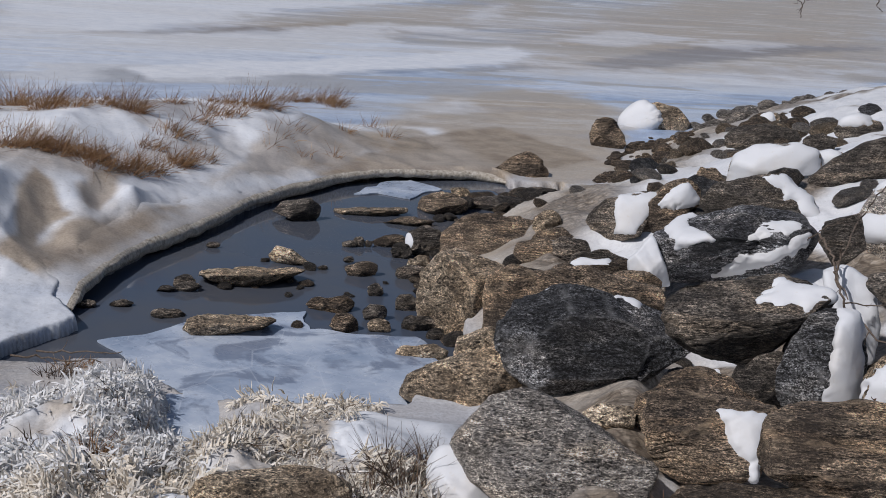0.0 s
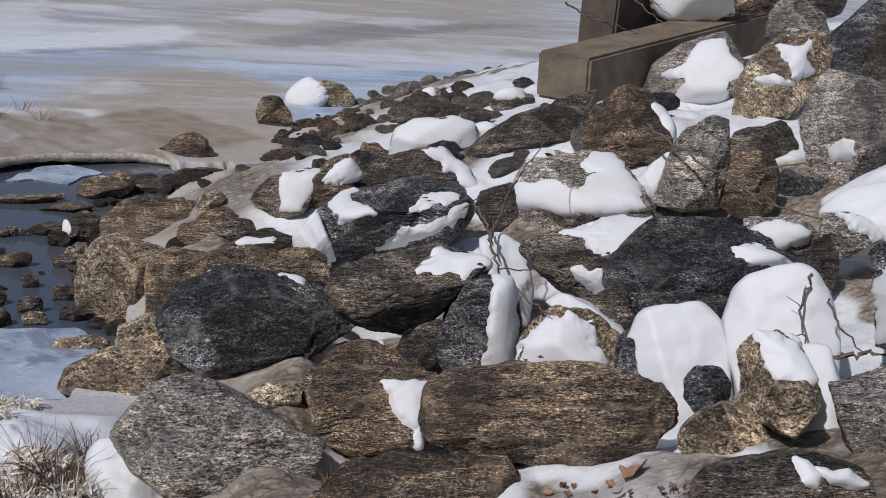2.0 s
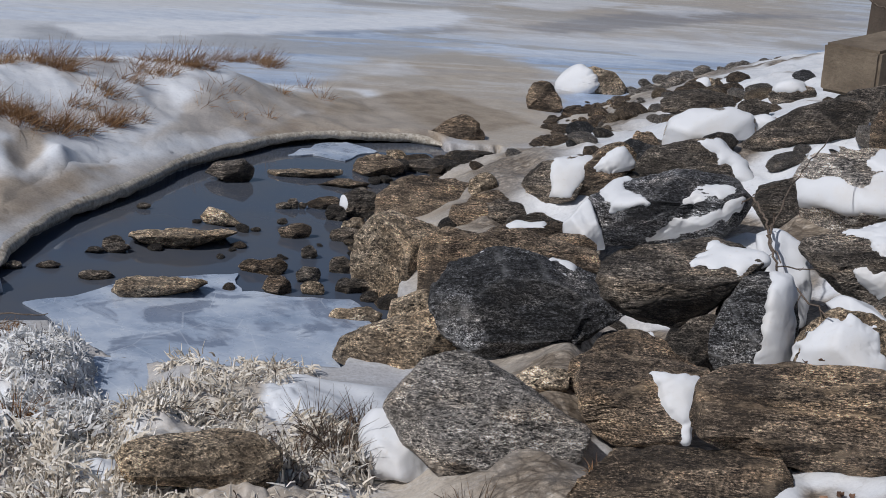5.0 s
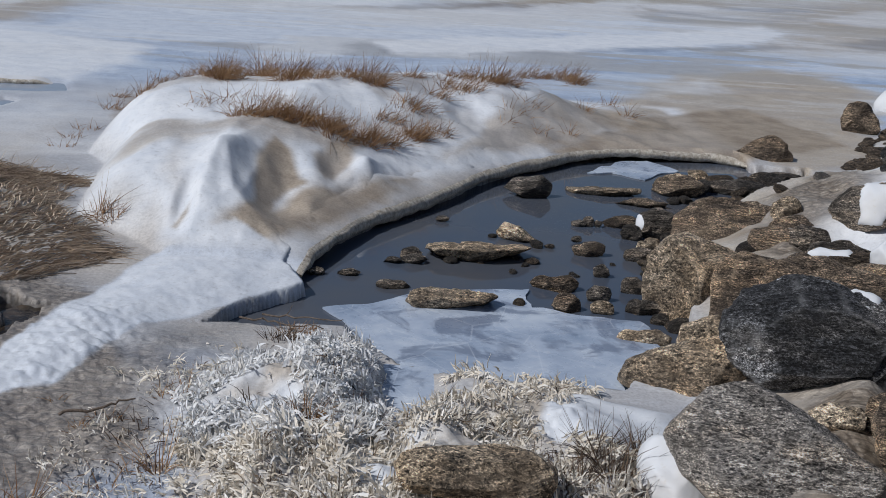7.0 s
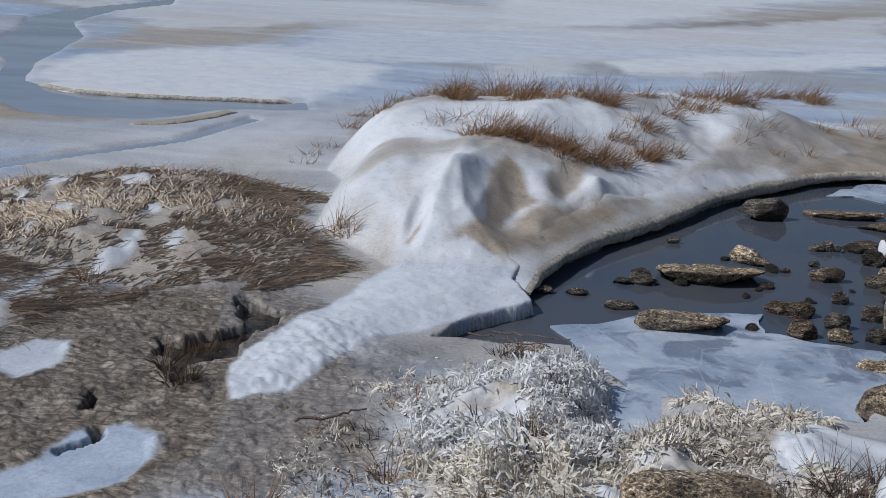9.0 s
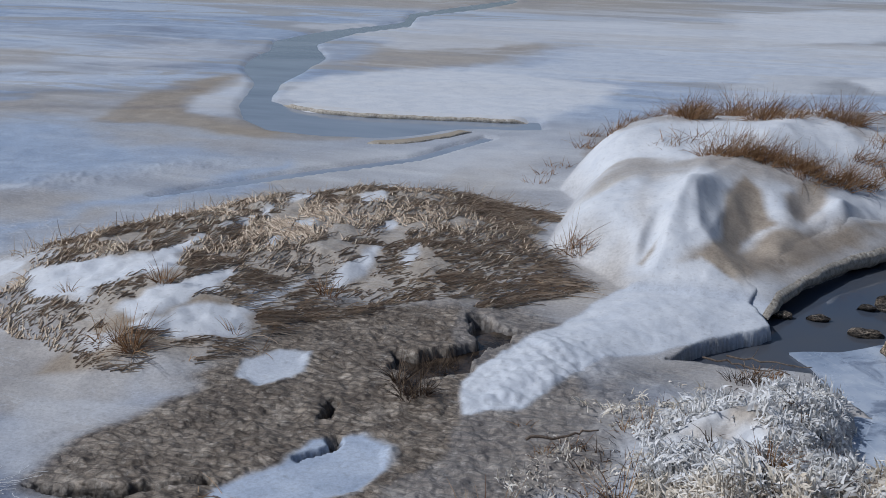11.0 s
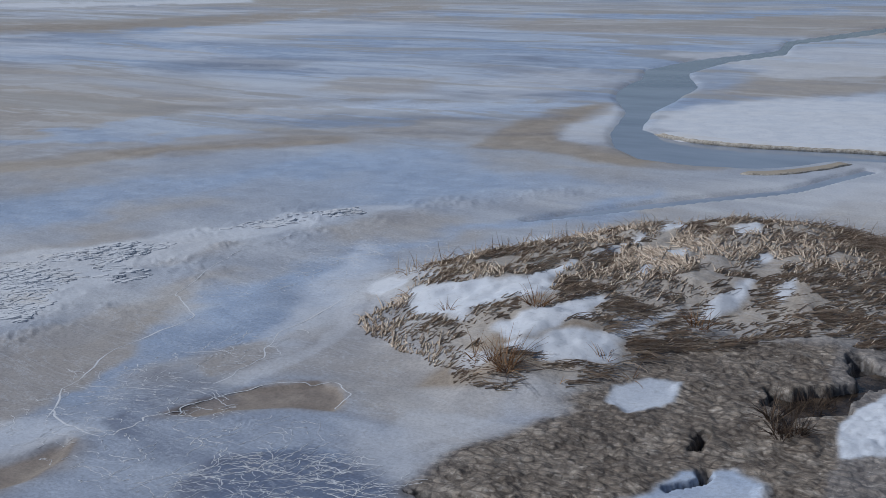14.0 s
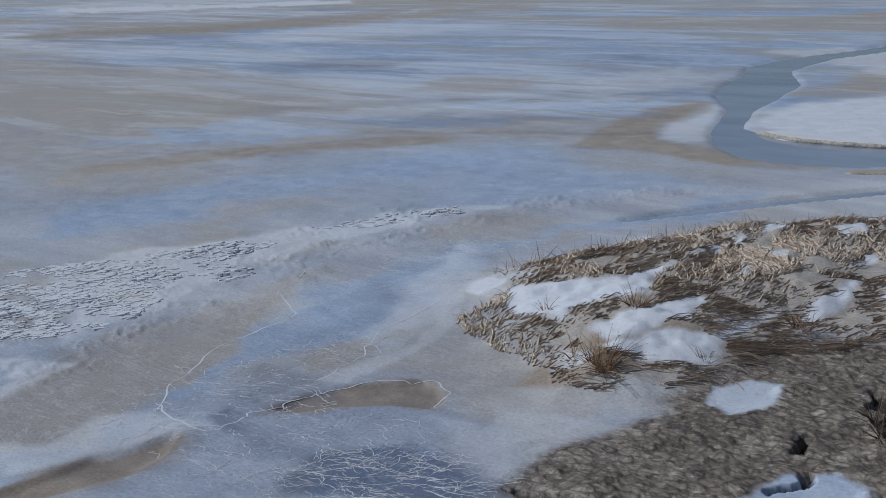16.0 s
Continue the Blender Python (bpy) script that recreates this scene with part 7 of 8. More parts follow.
flat_sheet("thin_ice_plate", [(2.21, 14.18), (2.64, 14.75), (3.03, 14.95), (3.37, 14.48), (2.81, 13.95)], WATER_Z + 0.002, THIN_ICE, "thin pale ice plate floating on dark water", "ice", 0.15, thick=0.015)


# ---- grass ----
def blades(base, head, rise, length, width, bend, seed=0, droop=0.0):
    """Tapered stems as three-sided prisms. head: heading (radians), rise: angle above level, bend: change of rise along the stem."""
    rng = np.random.RandomState(seed)
    n, segs = len(base), 3
    p = base.copy()
    rings = []
    for k in range(segs + 1):
        a = rise + bend * (k / segs)
        d = np.stack([np.cos(head) * np.cos(a), np.sin(head) * np.cos(a), np.sin(a)], 1)
        if k:
            p = p + d * (length / segs)[:, None]
        s1 = np.stack([-np.sin(head), np.cos(head), np.zeros(n)], 1)
        s2 = np.cross(d, s1)
        w = (width * (1 - 0.82 * k / segs))[:, None]
        for q in range(3):
            t = 2.094 * q
            rings.append(p + (s1 * math.cos(t) + s2 * math.sin(t)) * w)
    v = np.stack(rings, 1)
    m = 3 * (segs + 1)
    one = [(3 * k + q, 3 * k + (q + 1) % 3, 3 * k + 3 + (q + 1) % 3, 3 * k + 3 + q) for k in range(segs) for q in range(3)] + [(m - 3, m - 2, m - 1)]
    quads = np.array(one[:-1])
    faces = (quads[None] + (np.arange(n) * m)[:, None, None]).reshape(-1, 4)
    return v.reshape(-1, 3), faces


def grass_tuft(x, y, tall, wide, count, lean, kind, seed):
    rng = np.random.RandomState(seed)
    count = int(count * 1.7)
    a, r = rng.uniform(0, 2 * math.pi, count), np.sqrt(rng.uniform(0, 1, count)) * wide * 0.6
    bx, by = x + r * np.cos(a), y + r * np.sin(a) * 0.7
    base = np.stack([bx, by, ground_height(bx, by) - 0.02], 1)
    head = a + rng.normal(0, 0.7, count)
    head = np.where(rng.uniform(0, 1, count) < lean, rng.normal(0.15, 0.5, count), head)
    rise = rng.normal(1.0, 0.34, count)
    length = tall * rng.uniform(0.45, 1.5, count)
    v, faces = blades(base, head, rise, length, rng.uniform(0.0022, 0.0044, count), rng.normal(-0.45, 0.4, count), seed)
    v = v - np.array([x, y, base[:, 2].mean()])
    me = mesh_of("grass_tuft", v, faces, BRUSH if kind == "brush" else STRAW, False)
    ob = new("grass_tuft", me)
    ob.location = (x, y, base[:, 2].mean())
    return tagged(ob, "dark dry twiggy brush beside the boulders" if kind == "brush" else "tuft of dry reddish-brown grass stems in snow", "grass", "dry grass tufts")


def scatter(outline, count, seed):
    rng = np.random.RandomState(seed)
    o = np.array(outline)
    out = np.zeros((0, 2))
    while len(out) < count:
        q = rng.uniform(o.min(0), o.max(0), (count * 3, 2))
        out = np.vstack([out, q[inside(q[:, 0], q[:, 1], outline) > 0]])
    return out[:count], rng


def lying_grass():
    q, rng = scatter(MARSH, 26000, 3)
    x, y = q.T
    x, y = x + 0.45 * fbm(x * 1.1, y * 1.1, 3, 201), y + 0.35 * fbm(x * 1.1, y * 1.1, 3, 202)
    v = ground_masks(x, y, np.zeros(len(x)))
    keep = (rng.uniform(0, 1, len(x)) > 0.22 + v["snow"] * 1.15) & (fbm(x * 2.4, y * 2.4, 3, 200) > -0.32)
    x, y = x[keep], y[keep]
    n = len(x)
    base = np.stack([x, y, ground_height(x, y) + 0.004], 1)
    head = 1.2 + 1.5 * fbm(x * 0.9, y * 0.9, 3, 205) + rng.normal(0, 0.28, n) - 0.16 * (x + 4)
    rise = np.abs(rng.normal(0.30, 0.24, n))
    length = rng.uniform(0.10, 0.34, n)
    vv, faces = blades(base, head, rise, length, rng.uniform(0.004, 0.0075, n), -2 * rise + rng.normal(-0.1, 0.2, n), 4)
    me = mesh_of("flattened_grass", vv, faces, REED, False)
    tagged(new("flattened_grass", me), "flattened grey-brown marsh grass combed over the hump", "grass", kind="stuff")
    # upright stubs along the far rim of the hump
    rim, rng = scatter([(-6.9, 8.6), (-6.7, 9.8), (-6.2, 10.7), (-5.6, 11.4), (-4.8, 12.2), (-3.9, 12.3), (-3.0, 11.9), (-3.0, 11.6), (-3.9, 11.8), (-4.8, 11.6), (-5.5, 10.8), (-6.2, 9.6), (-6.5, 8.5)], 900, 8)
    x, y = rim.T
    base = np.stack([x, y, ground_height(x, y) - 0.01], 1)
    vv, faces = blades(base, rng.uniform(0, 6.28, len(x)), rng.normal(0.9, 0.35, len(x)), rng.uniform(0.06, 0.22, len(x)), rng.uniform(0.003, 0.006, len(x)), rng.normal(-0.7, 0.5, len(x)), 9)
    me = mesh_of("rim_grass", vv, faces, REED, False)
    tagged(new("rim_grass", me), "short dry grass stubble along the hump's rim", "grass", kind="stuff")


def frosted_grass():
    """Stems matted into crusted clumps: each clump shares a heading."""
    for name, area, clumps, per, mat, label, seed, fat, tall in (
            ("frosted_grass", [(-1.15, 6.7), (-1.0, 7.3), (-0.45, 7.85), (-0.1, 7.8), (0.0, 7.3), (0.0, 6.5), (0.05, 6.1), (-0.4, 5.9), (-0.95, 6.0)], 880, 26, FROSTED, "white frost-crusted grass stems on a tussock", 12, 1.0, 1.0),
            ("matted_grass", [(-1.05, 6.1), (-0.4, 6.0), (0.1, 6.2), (0.3, 5.2), (0.2, 4.8), (-0.9, 4.7)], 430, 22, MUDDY, "tan and white silt-coated matted grass", 13, 0.9, 1.1),
            ("silted_grass", [(0.22, 6.6), (0.32, 7.2), (0.5, 7.45), (0.9, 7.4), (1.3, 7.3), (1.55, 6.4), (1.2, 5.2), (0.2, 4.9), (-0.2, 5.6), (0.1, 6.3)], 620, 24, MUDDY, "tan silt-coated grass stems frozen in ice", 14, 0.85, 1.15),
            ("margin_grass", [(-1.75, 6.0), (-1.5, 7.2), (-1.05, 7.75), (-0.8, 7.6), (-1.0, 7.0), (-1.05, 5.2), (-1.5, 5.2)], 130, 16, MUDDY, "sparse silt-covered stubble on brown ice crust", 16, 0.6, 0.8),
            ("dark_straw", [(-1.5, 5.6), (-1.2, 7.2), (-0.3, 7.8), (0.2, 6.4), (1.2, 7.2), (1.5, 6.2), (1.0, 5.0), (-0.9, 4.8)], 640, 5, BRUSH, "bare brown grass stems sticking out of the frost", 17, 0.33, 1.7)):
        q, rng = scatter(area, clumps, seed)
        keep = fbm(q[:, 0] * 3.2, q[:, 1] * 3.2, 3, 210) > -0.22
        q = q[keep & (inside(q[:, 0], q[:, 1], DRIFT) < 0.02)]
        n = len(q) * per
        cx, cy = np.repeat(q[:, 0], per), np.repeat(q[:, 1], per)
        spread = np.repeat(rng.uniform(0.02, 0.06, len(q)), per)
        x, y = cx + rng.normal(0, 1, n) * spread, cy + rng.normal(0, 1, n) * spread
        lift = np.repeat(np.maximum(rng.normal(0.02, 0.04, len(q)), -0.01), per)
        base = np.stack([x, y, ground_height(x, y) - 0.03 + lift], 1)
        head = np.repeat(4.5 + 1.9 * fbm(q[:, 0] * 2, q[:, 1] * 2, 2, 215) + rng.normal(0, 0.8, len(q)), per) + rng.normal(0, 0.45, n)
        rise = np.repeat(rng.normal(0.85, 0.45, len(q)), per) + rng.normal(0, 0.35, n)
        length = rng.uniform(0.02, 0.095, n) * tall
        vv, faces = blades(base, head, rise, length, rng.uniform(0.004, 0.0145, n) * fat, rng.normal(-0.9, 0.7, n), seed)
        vv = vv + 0.0035 * fat * np.stack([fbm(vv[:, 0] * 90, vv[:, 1] * 90 + vv[:, 2] * 70, 2, 220 + k) for k in range(3)], 1)
        tagged(new(name, mesh_of(name, vv, faces, mat, False)), label, "grass", kind="stuff")


lying_grass()
frosted_grass()


# ---- branches and leaves ----
def branch(pts, radius):
    """A bare twig as a tapering tube with side shoots."""
    rng = np.random.RandomState(int(abs(pts[0][0] * 977 + pts[0][1] * 331)) % 100000)
    p = [Vector(q) for q in pts]
    path = []
    for k in range(len(p) - 1):
        for q in range(6):
            path.append(p[k].lerp(p[k + 1], q / 6) + Vector(rng.normal(0, radius * 0.9, 3)))
    path.append(p[-1])
    mid = path[len(path) // 2]

    def tube(name, line, r0, r1):
        bm, last = bmesh.new(), None
        for i, c in enumerate(line):
            d = (line[min(i + 1, len(line) - 1)] - line[max(i - 1, 0)]).normalized()
            s = d.orthogonal().normalized()
            t = d.cross(s)
            r = r0 + (r1 - r0) * i / (len(line) - 1)
            ring = [bm.verts.new(c - mid + (s * math.cos(a) + t * math.sin(a)) * r) for a in (0, 1.257, 2.513, 3.77, 5.027)]
            if last:
                for j in range(5):
                    bm.faces.new((last[j], last[(j + 1) % 5], ring[(j + 1) % 5], ring[j]))
            last = ring
        bm.faces.new(last)
        me = bpy.data.meshes.new(name)
        bm.to_mesh(me)
        bm.free()
        me.materials.append(BARK)
        me.polygons.foreach_set("use_smooth", [True] * len(me.polygons))
        return me

    ob = new("branch", None)
    ob.location = mid
    part("stem", tube("stem", path, radius, radius * 0.45), ob)
    for i in range(3, len(path) - 2, 5):
        d = (path[i + 1] - path[i]).normalized()
        out = (d + Vector(rng.normal(0, 0.7, 3))).normalized()
        ln = rng.uniform(0.04, 0.11)
        part("twig", tube("twig", [path[i], path[i] + out * ln * 0.5 + Vector(rng.normal(0, 0.01, 3)), path[i] + out * ln], radius * 0.4, radius * 0.2), ob)
    return tagged(ob, "thin bare grey-brown branch lying over the boulders", "branch", "fallen branches")


def dry_leaf(place, size, seed):
    rng = np.random.RandomState(seed)
    n, verts = 18, [(0, 0, 0)]
    for k in range(n):
        a = 2 * math.pi * k / n
        r = 0.5 * size * (0.88 + 0.12 * math.cos(5 * a) + rng.uniform(-0.08, 0.08))
        verts.append((r * math.cos(a), 0.8 * r * math.sin(a), 0.75 * size * (r / size) ** 2 * (1 + 0.8 * math.cos(2 * a + seed)) + rng.uniform(-0.02, 0.02) * size))
    verts += [(vx, vy, vz + 0.0015) for vx, vy, vz in verts]
    m = n + 1
    faces = [(0, 1 + k, 1 + (k + 1) % n) for k in range(n)] + [(m, m + 1 + (k + 1) % n, m + 1 + k) for k in range(n)]
    ob = new("leaf", mesh_of("leaf", verts, faces, LEAF))
    ob.matrix_world = pose(*place, rng.uniform(15, 55), rng.uniform(-20, 20), rng.uniform(0, 360))
    return tagged(ob, "curled dry red-brown leaf on snow", "leaf", "fallen leaves")


# ---- concrete ----
def block(name, size, bevel, chips, seed, material):
    bm = bmesh.new()
    bmesh.ops.create_cube(bm, size=1)
    bmesh.ops.scale(bm, vec=size, verts=bm.verts)
    bmesh.ops.bevel(bm, geom=bm.edges[:], offset=bevel, segments=2, affect="EDGES")
    bmesh.ops.subdivide_edges(bm, edges=[e for e in bm.edges if e.calc_length() > 0.15], cuts=12, use_grid_fill=True)
    for v in bm.verts:
        n1 = noise.fractal(v.co * 3 + Vector((seed, 0, 0)), 0.7, 2, 4)
        v.co += v.co.normalized() * n1 * chips
    bmesh.ops.recalc_face_normals(bm, faces=bm.faces[:])
    me = bpy.data.meshes.new(name)
    bm.to_mesh(me)
    bm.free()
    me.materials.append(material)
    return new(name, me)




# ---- frost-rimmed cracks and broken crust on the bare ice ----
def frost_cracks():
    rng = np.random.RandomState(5)
    lines = [[(-6.74, 4.72), (-7.15, 5.17), (-7.43, 5.88), (-7.56, 6.83), (-8.21, 7.23), (-8.73, 8.43), (-8.71, 9.4)], [(-6.89, 4.81), (-6.49, 4.69), (-6.17, 4.69), (-6.11, 4.78), (-6.18, 5.03), (-6.11, 5.31)],
             [(-6.05, 5.09), (-6.1, 5.57), (-5.91, 5.99), (-5.56, 6.18), (-5.34, 6.06), (-5.21, 5.79)], [(-6.26, 5.76), (-6.35, 6.37), (-6.69, 6.84), (-6.92, 8.12), (-6.96, 8.92)]]
    areas = (([(-5.5, 4.2), (-5.35, 4.75), (-5.1, 5.1), (-4.85, 5.35), (-4.5, 5.15), (-4.05, 4.95), (-4.2, 4.2)], 210, 0.5), ([(-7.2, 4.4), (-7.3, 6.0), (-6.6, 7.0), (-6.2, 5.6), (-4.9, 5.5), (-4.9, 4.9), (-5.6, 4.1)], 260, 0.9),
             ([(-8.2, 6.8), (-8.4, 9.2), (-7.2, 10.6), (-6.9, 8.4)], 140, 0.9))
    for area, count, wander in areas:
        q, _ = scatter(area, count, 77 + count)
        for x, y in q:
            a, ln = rng.normal(0.75, wander), rng.uniform(0.04, 0.4) ** 1.2
            line = [(x, y)]
            for k in range(5):
                a += rng.normal(0, 0.4)
                line.append((line[-1][0] + math.cos(a) * ln / 5, line[-1][1] + math.sin(a) * ln / 5))
            lines.append(line)
    verts, faces = [], []
    for k, line in enumerate(lines):
        p = np.array(line, float)
        t = np.linspace(0, len(p) - 1, max(6, 14 * (len(p) - 1) if k < 4 else 10))
        px, py = np.interp(t, np.arange(len(p)), p[:, 0]), np.interp(t, np.arange(len(p)), p[:, 1])
        px, py = px + 0.035 * fbm(t * 1.7, t * 0 + k, 3, 301) * (2 if k < 4 else 0.6), py + 0.035 * fbm(t * 1.7, t * 0 + k, 3, 302) * (2 if k < 4 else 0.6)
        dx, dy = np.gradient(px), np.gradient(py)
        ln = np.hypot(dx, dy) + 1e-9
        w = (0.007 if k < 4 else rng.uniform(0.0016, 0.0034)) * (0.5 + 0.9 * np.abs(fbm(t * 2, t * 0, 2, 305 + k)))
        z = ground_height(px, py)
        base = len(verts)
        for i in range(len(t)):
            nx, ny = -dy[i] / ln[i] * w[i], dx[i] / ln[i] * w[i]
            verts += [(px[i] - nx, py[i] - ny, z[i] + 0.001), (px[i], py[i], z[i] + 0.0025), (px[i] + nx, py[i] + ny, z[i] + 0.001)]
        for i in range(len(t) - 1):
            b0 = base + 3 * i
            faces += [(b0, b0 + 1, b0 + 4, b0 + 3), (b0 + 1, b0 + 2, b0 + 5, b0 + 4)]
    tagged(new("frost_cracks", mesh_of("frost_cracks", verts, faces, SNOW)), "white frost lines along cracks in bare blue-grey ice", "ice", kind="stuff")


def crust_shards():
    """Thin broken plates of crust heaved up along the pressure ridge."""
    q, rng = scatter([(-11.14, 6.09), (-10.68, 6.91), (-10.14, 7.89), (-9.76, 9.12), (-9.06, 10.75), (-8.72, 10.54), (-9.22, 9.43), (-9.45, 8.65), (-9.49, 7.62), (-8.75, 7.53), (-8.95, 6.57), (-8.55, 5.85), (-8.75, 5.34), (-9.04, 4.82)], 6500, 41)
    q = q[fbm(q[:, 0] * 1.1 + q[:, 1] * 0.4, q[:, 1] * 2.6, 3, 42) + rng.uniform(-0.25, 0.25, len(q)) > 0.0]
    verts, faces = [], []
    z = ground_height(q[:, 0], q[:, 1])
    for (x, y), z0 in zip(q, z):
        r, n = 0.010 + 0.034 * rng.uniform(0, 1) ** 2, rng.randint(5, 8)
        a0, m = 1.05 + rng.normal(0, 0.35), pose(x, y, z0 + 0.003, rng.normal(0, 2), rng.normal(-1, 2), 0)
        top = []
        for k in range(n):
            a = 2 * math.pi * k / n
            u, v = r * 1.9 * math.cos(a) * rng.uniform(0.7, 1.1), r * 0.75 * math.sin(a) * rng.uniform(0.7, 1.1)
            top.append((u * math.cos(a0) - v * math.sin(a0), u * math.sin(a0) + v * math.cos(a0)))
        b0 = len(verts)
        verts += [tuple(m @ Vector((u, v, 0.002))) for u, v in top] + [tuple(m @ Vector((u * 1.15, v * 1.15, -0.012))) for u, v in top]
        faces.append(tuple(range(b0, b0 + n)))
        faces += [(b0 + k, b0 + n + k, b0 + n + (k + 1) % n, b0 + (k + 1) % n) for k in range(n)]
    tagged(new("ice_shards", mesh_of("ice_shards", verts, faces, SNOW, False)), "thin white broken ice crust plates along a pressure ridge", "ice", kind="stuff")


frost_cracks()
crust_shards()

# dry grass on the snow bank

grass_tuft(-2.05, 14.55, 0.26, 0.26, 85, 0.40, "straw", 201)
grass_tuft(-2.10, 14.60, 0.28, 0.28, 62, 0.40, "straw", 202)
grass_tuft(-1.94, 14.72, 0.22, 0.27, 62, 0.40, "straw", 203)
grass_tuft(-2.53, 18.94, 0.31, 0.25, 58, 0.40, "straw", 204)
grass_tuft(-1.73, 15.73, 0.26, 0.23, 67, 0.40, "straw", 205)
grass_tuft(-1.55, 15.27, 0.33, 0.25, 55, 0.40, "straw", 206)
grass_tuft(-1.28, 14.64, 0.26, 0.23, 67, 0.40, "straw", 207)
grass_tuft(-1.20, 14.85, 0.26, 0.26, 84, 0.40, "straw", 208)
grass_tuft(-0.94, 14.59, 0.25, 0.26, 60, 0.40, "straw", 209)
grass_tuft(-0.64, 14.83, 0.23, 0.26, 66, 0.40, "straw", 210)
grass_tuft(-0.37, 14.81, 0.31, 0.28, 66, 0.40, "straw", 211)
grass_tuft(-0.30, 14.77, 0.29, 0.24, 69, 0.40, "straw", 212)
grass_tuft(-3.49, 15.56, 0.18, 0.22, 33, 0.50, "straw", 213)
grass_tuft(-3.58, 16.41, 0.14, 0.19, 33, 0.50, "straw", 214)
grass_tuft(-2.81, 14.01, 0.18, 0.20, 39, 0.50, "straw", 215)
grass_tuft(-3.28, 17.86, 0.16, 0.25, 36, 0.50, "straw", 216)
grass_tuft(-3.06, 18.39, 0.18, 0.21, 33, 0.50, "straw", 217)
grass_tuft(-2.91, 18.74, 0.18, 0.25, 40, 0.50, "straw", 218)
grass_tuft(-2.11, 13.11, 0.16, 0.30, 16, 0.60, "straw", 219)
grass_tuft(-1.91, 13.29, 0.19, 0.27, 11, 0.60, "straw", 220)
grass_tuft(-1.75, 13.52, 0.19, 0.25, 11, 0.60, "straw", 221)
grass_tuft(-1.40, 13.48, 0.19, 0.27, 14, 0.60, "straw", 222)
grass_tuft(-1.55, 12.58, 0.20, 0.21, 59, 0.45, "straw", 223)
grass_tuft(-1.38, 12.56, 0.28, 0.23, 66, 0.45, "straw", 224)
grass_tuft(-1.19, 12.56, 0.23, 0.21, 90, 0.45, "straw", 225)
grass_tuft(-1.04, 12.69, 0.21, 0.28, 89, 0.45, "straw", 226)
grass_tuft(-0.98, 12.55, 0.27, 0.22, 68, 0.45, "straw", 227)
grass_tuft(-0.75, 12.68, 0.20, 0.30, 87, 0.45, "straw", 228)
grass_tuft(-0.65, 12.60, 0.21, 0.23, 89, 0.45, "straw", 229)
grass_tuft(-0.59, 12.47, 0.28, 0.30, 59, 0.45, "straw", 230)
grass_tuft(-0.33, 12.63, 0.28, 0.24, 67, 0.45, "straw", 231)
grass_tuft(-0.23, 12.81, 0.17, 0.30, 58, 0.60, "straw", 232)
grass_tuft(-0.11, 12.89, 0.26, 0.29, 52, 0.60, "straw", 233)
grass_tuft(0.17, 13.31, 0.25, 0.21, 43, 0.60, "straw", 234)
grass_tuft(0.22, 13.37, 0.22, 0.22, 71, 0.60, "straw", 235)
grass_tuft(0.45, 13.69, 0.17, 0.26, 43, 0.60, "straw", 236)
grass_tuft(-0.10, 13.60, 0.20, 0.25, 43, 0.70, "straw", 237)
grass_tuft(0.08, 14.18, 0.25, 0.31, 39, 0.70, "straw", 238)
grass_tuft(0.21, 14.34, 0.22, 0.34, 34, 0.70, "straw", 239)
grass_tuft(0.47, 15.08, 0.24, 0.24, 32, 0.70, "straw", 240)
grass_tuft(0.69, 15.50, 0.26, 0.34, 44, 0.70, "straw", 241)
grass_tuft(0.88, 15.62, 0.19, 0.29, 39, 0.70, "straw", 242)
grass_tuft(1.06, 15.98, 0.21, 0.34, 37, 0.70, "straw", 243)
grass_tuft(0.14, 15.70, 0.19, 0.21, 42, 0.50, "straw", 244)
grass_tuft(0.53, 15.76, 0.17, 0.24, 28, 0.50, "straw", 245)
grass_tuft(0.74, 16.14, 0.17, 0.23, 47, 0.50, "straw", 246)
grass_tuft(0.92, 16.23, 0.24, 0.26, 37, 0.50, "straw", 247)
grass_tuft(1.19, 16.17, 0.30, 0.23, 68, 0.75, "straw", 248)
grass_tuft(1.39, 16.25, 0.28, 0.28, 65, 0.75, "straw", 249)
grass_tuft(2.06, 20.40, 0.31, 0.33, 48, 0.75, "straw", 250)
grass_tuft(2.31, 20.41, 0.24, 0.23, 63, 0.75, "straw", 251)
grass_tuft(2.65, 20.65, 0.26, 0.28, 54, 0.75, "straw", 252)
grass_tuft(2.71, 20.32, 0.28, 0.31, 68, 0.75, "straw", 253)
grass_tuft(2.83, 20.04, 0.31, 0.28, 59, 0.75, "straw", 254)
grass_tuft(1.29, 14.73, 0.18, 0.25, 9, 0.70, "straw", 255)
grass_tuft(1.45, 15.20, 0.21, 0.27, 13, 0.70, "straw", 256)
grass_tuft(1.67, 15.65, 0.23, 0.25, 11, 0.70, "straw", 257)
grass_tuft(1.71, 14.81, 0.20, 0.22, 11, 0.50, "straw", 258)
grass_tuft(2.12, 15.08, 0.16, 0.16, 12, 0.50, "straw", 259)
grass_tuft(2.98, 17.75, 0.20, 0.23, 15, 0.50, "straw", 260)
grass_tuft(3.11, 16.82, 0.22, 0.20, 16, 0.50, "straw", 261)
grass_tuft(2.47, 16.52, 0.22, 0.17, 15, 0.50, "straw", 262)
grass_tuft(-3.52, 13.33, 0.09, 0.22, 15, 0.30, "straw", 263)
grass_tuft(-3.52, 13.79, 0.14, 0.19, 15, 0.30, "straw", 264)
grass_tuft(-3.50, 14.28, 0.11, 0.24, 18, 0.30, "straw", 265)
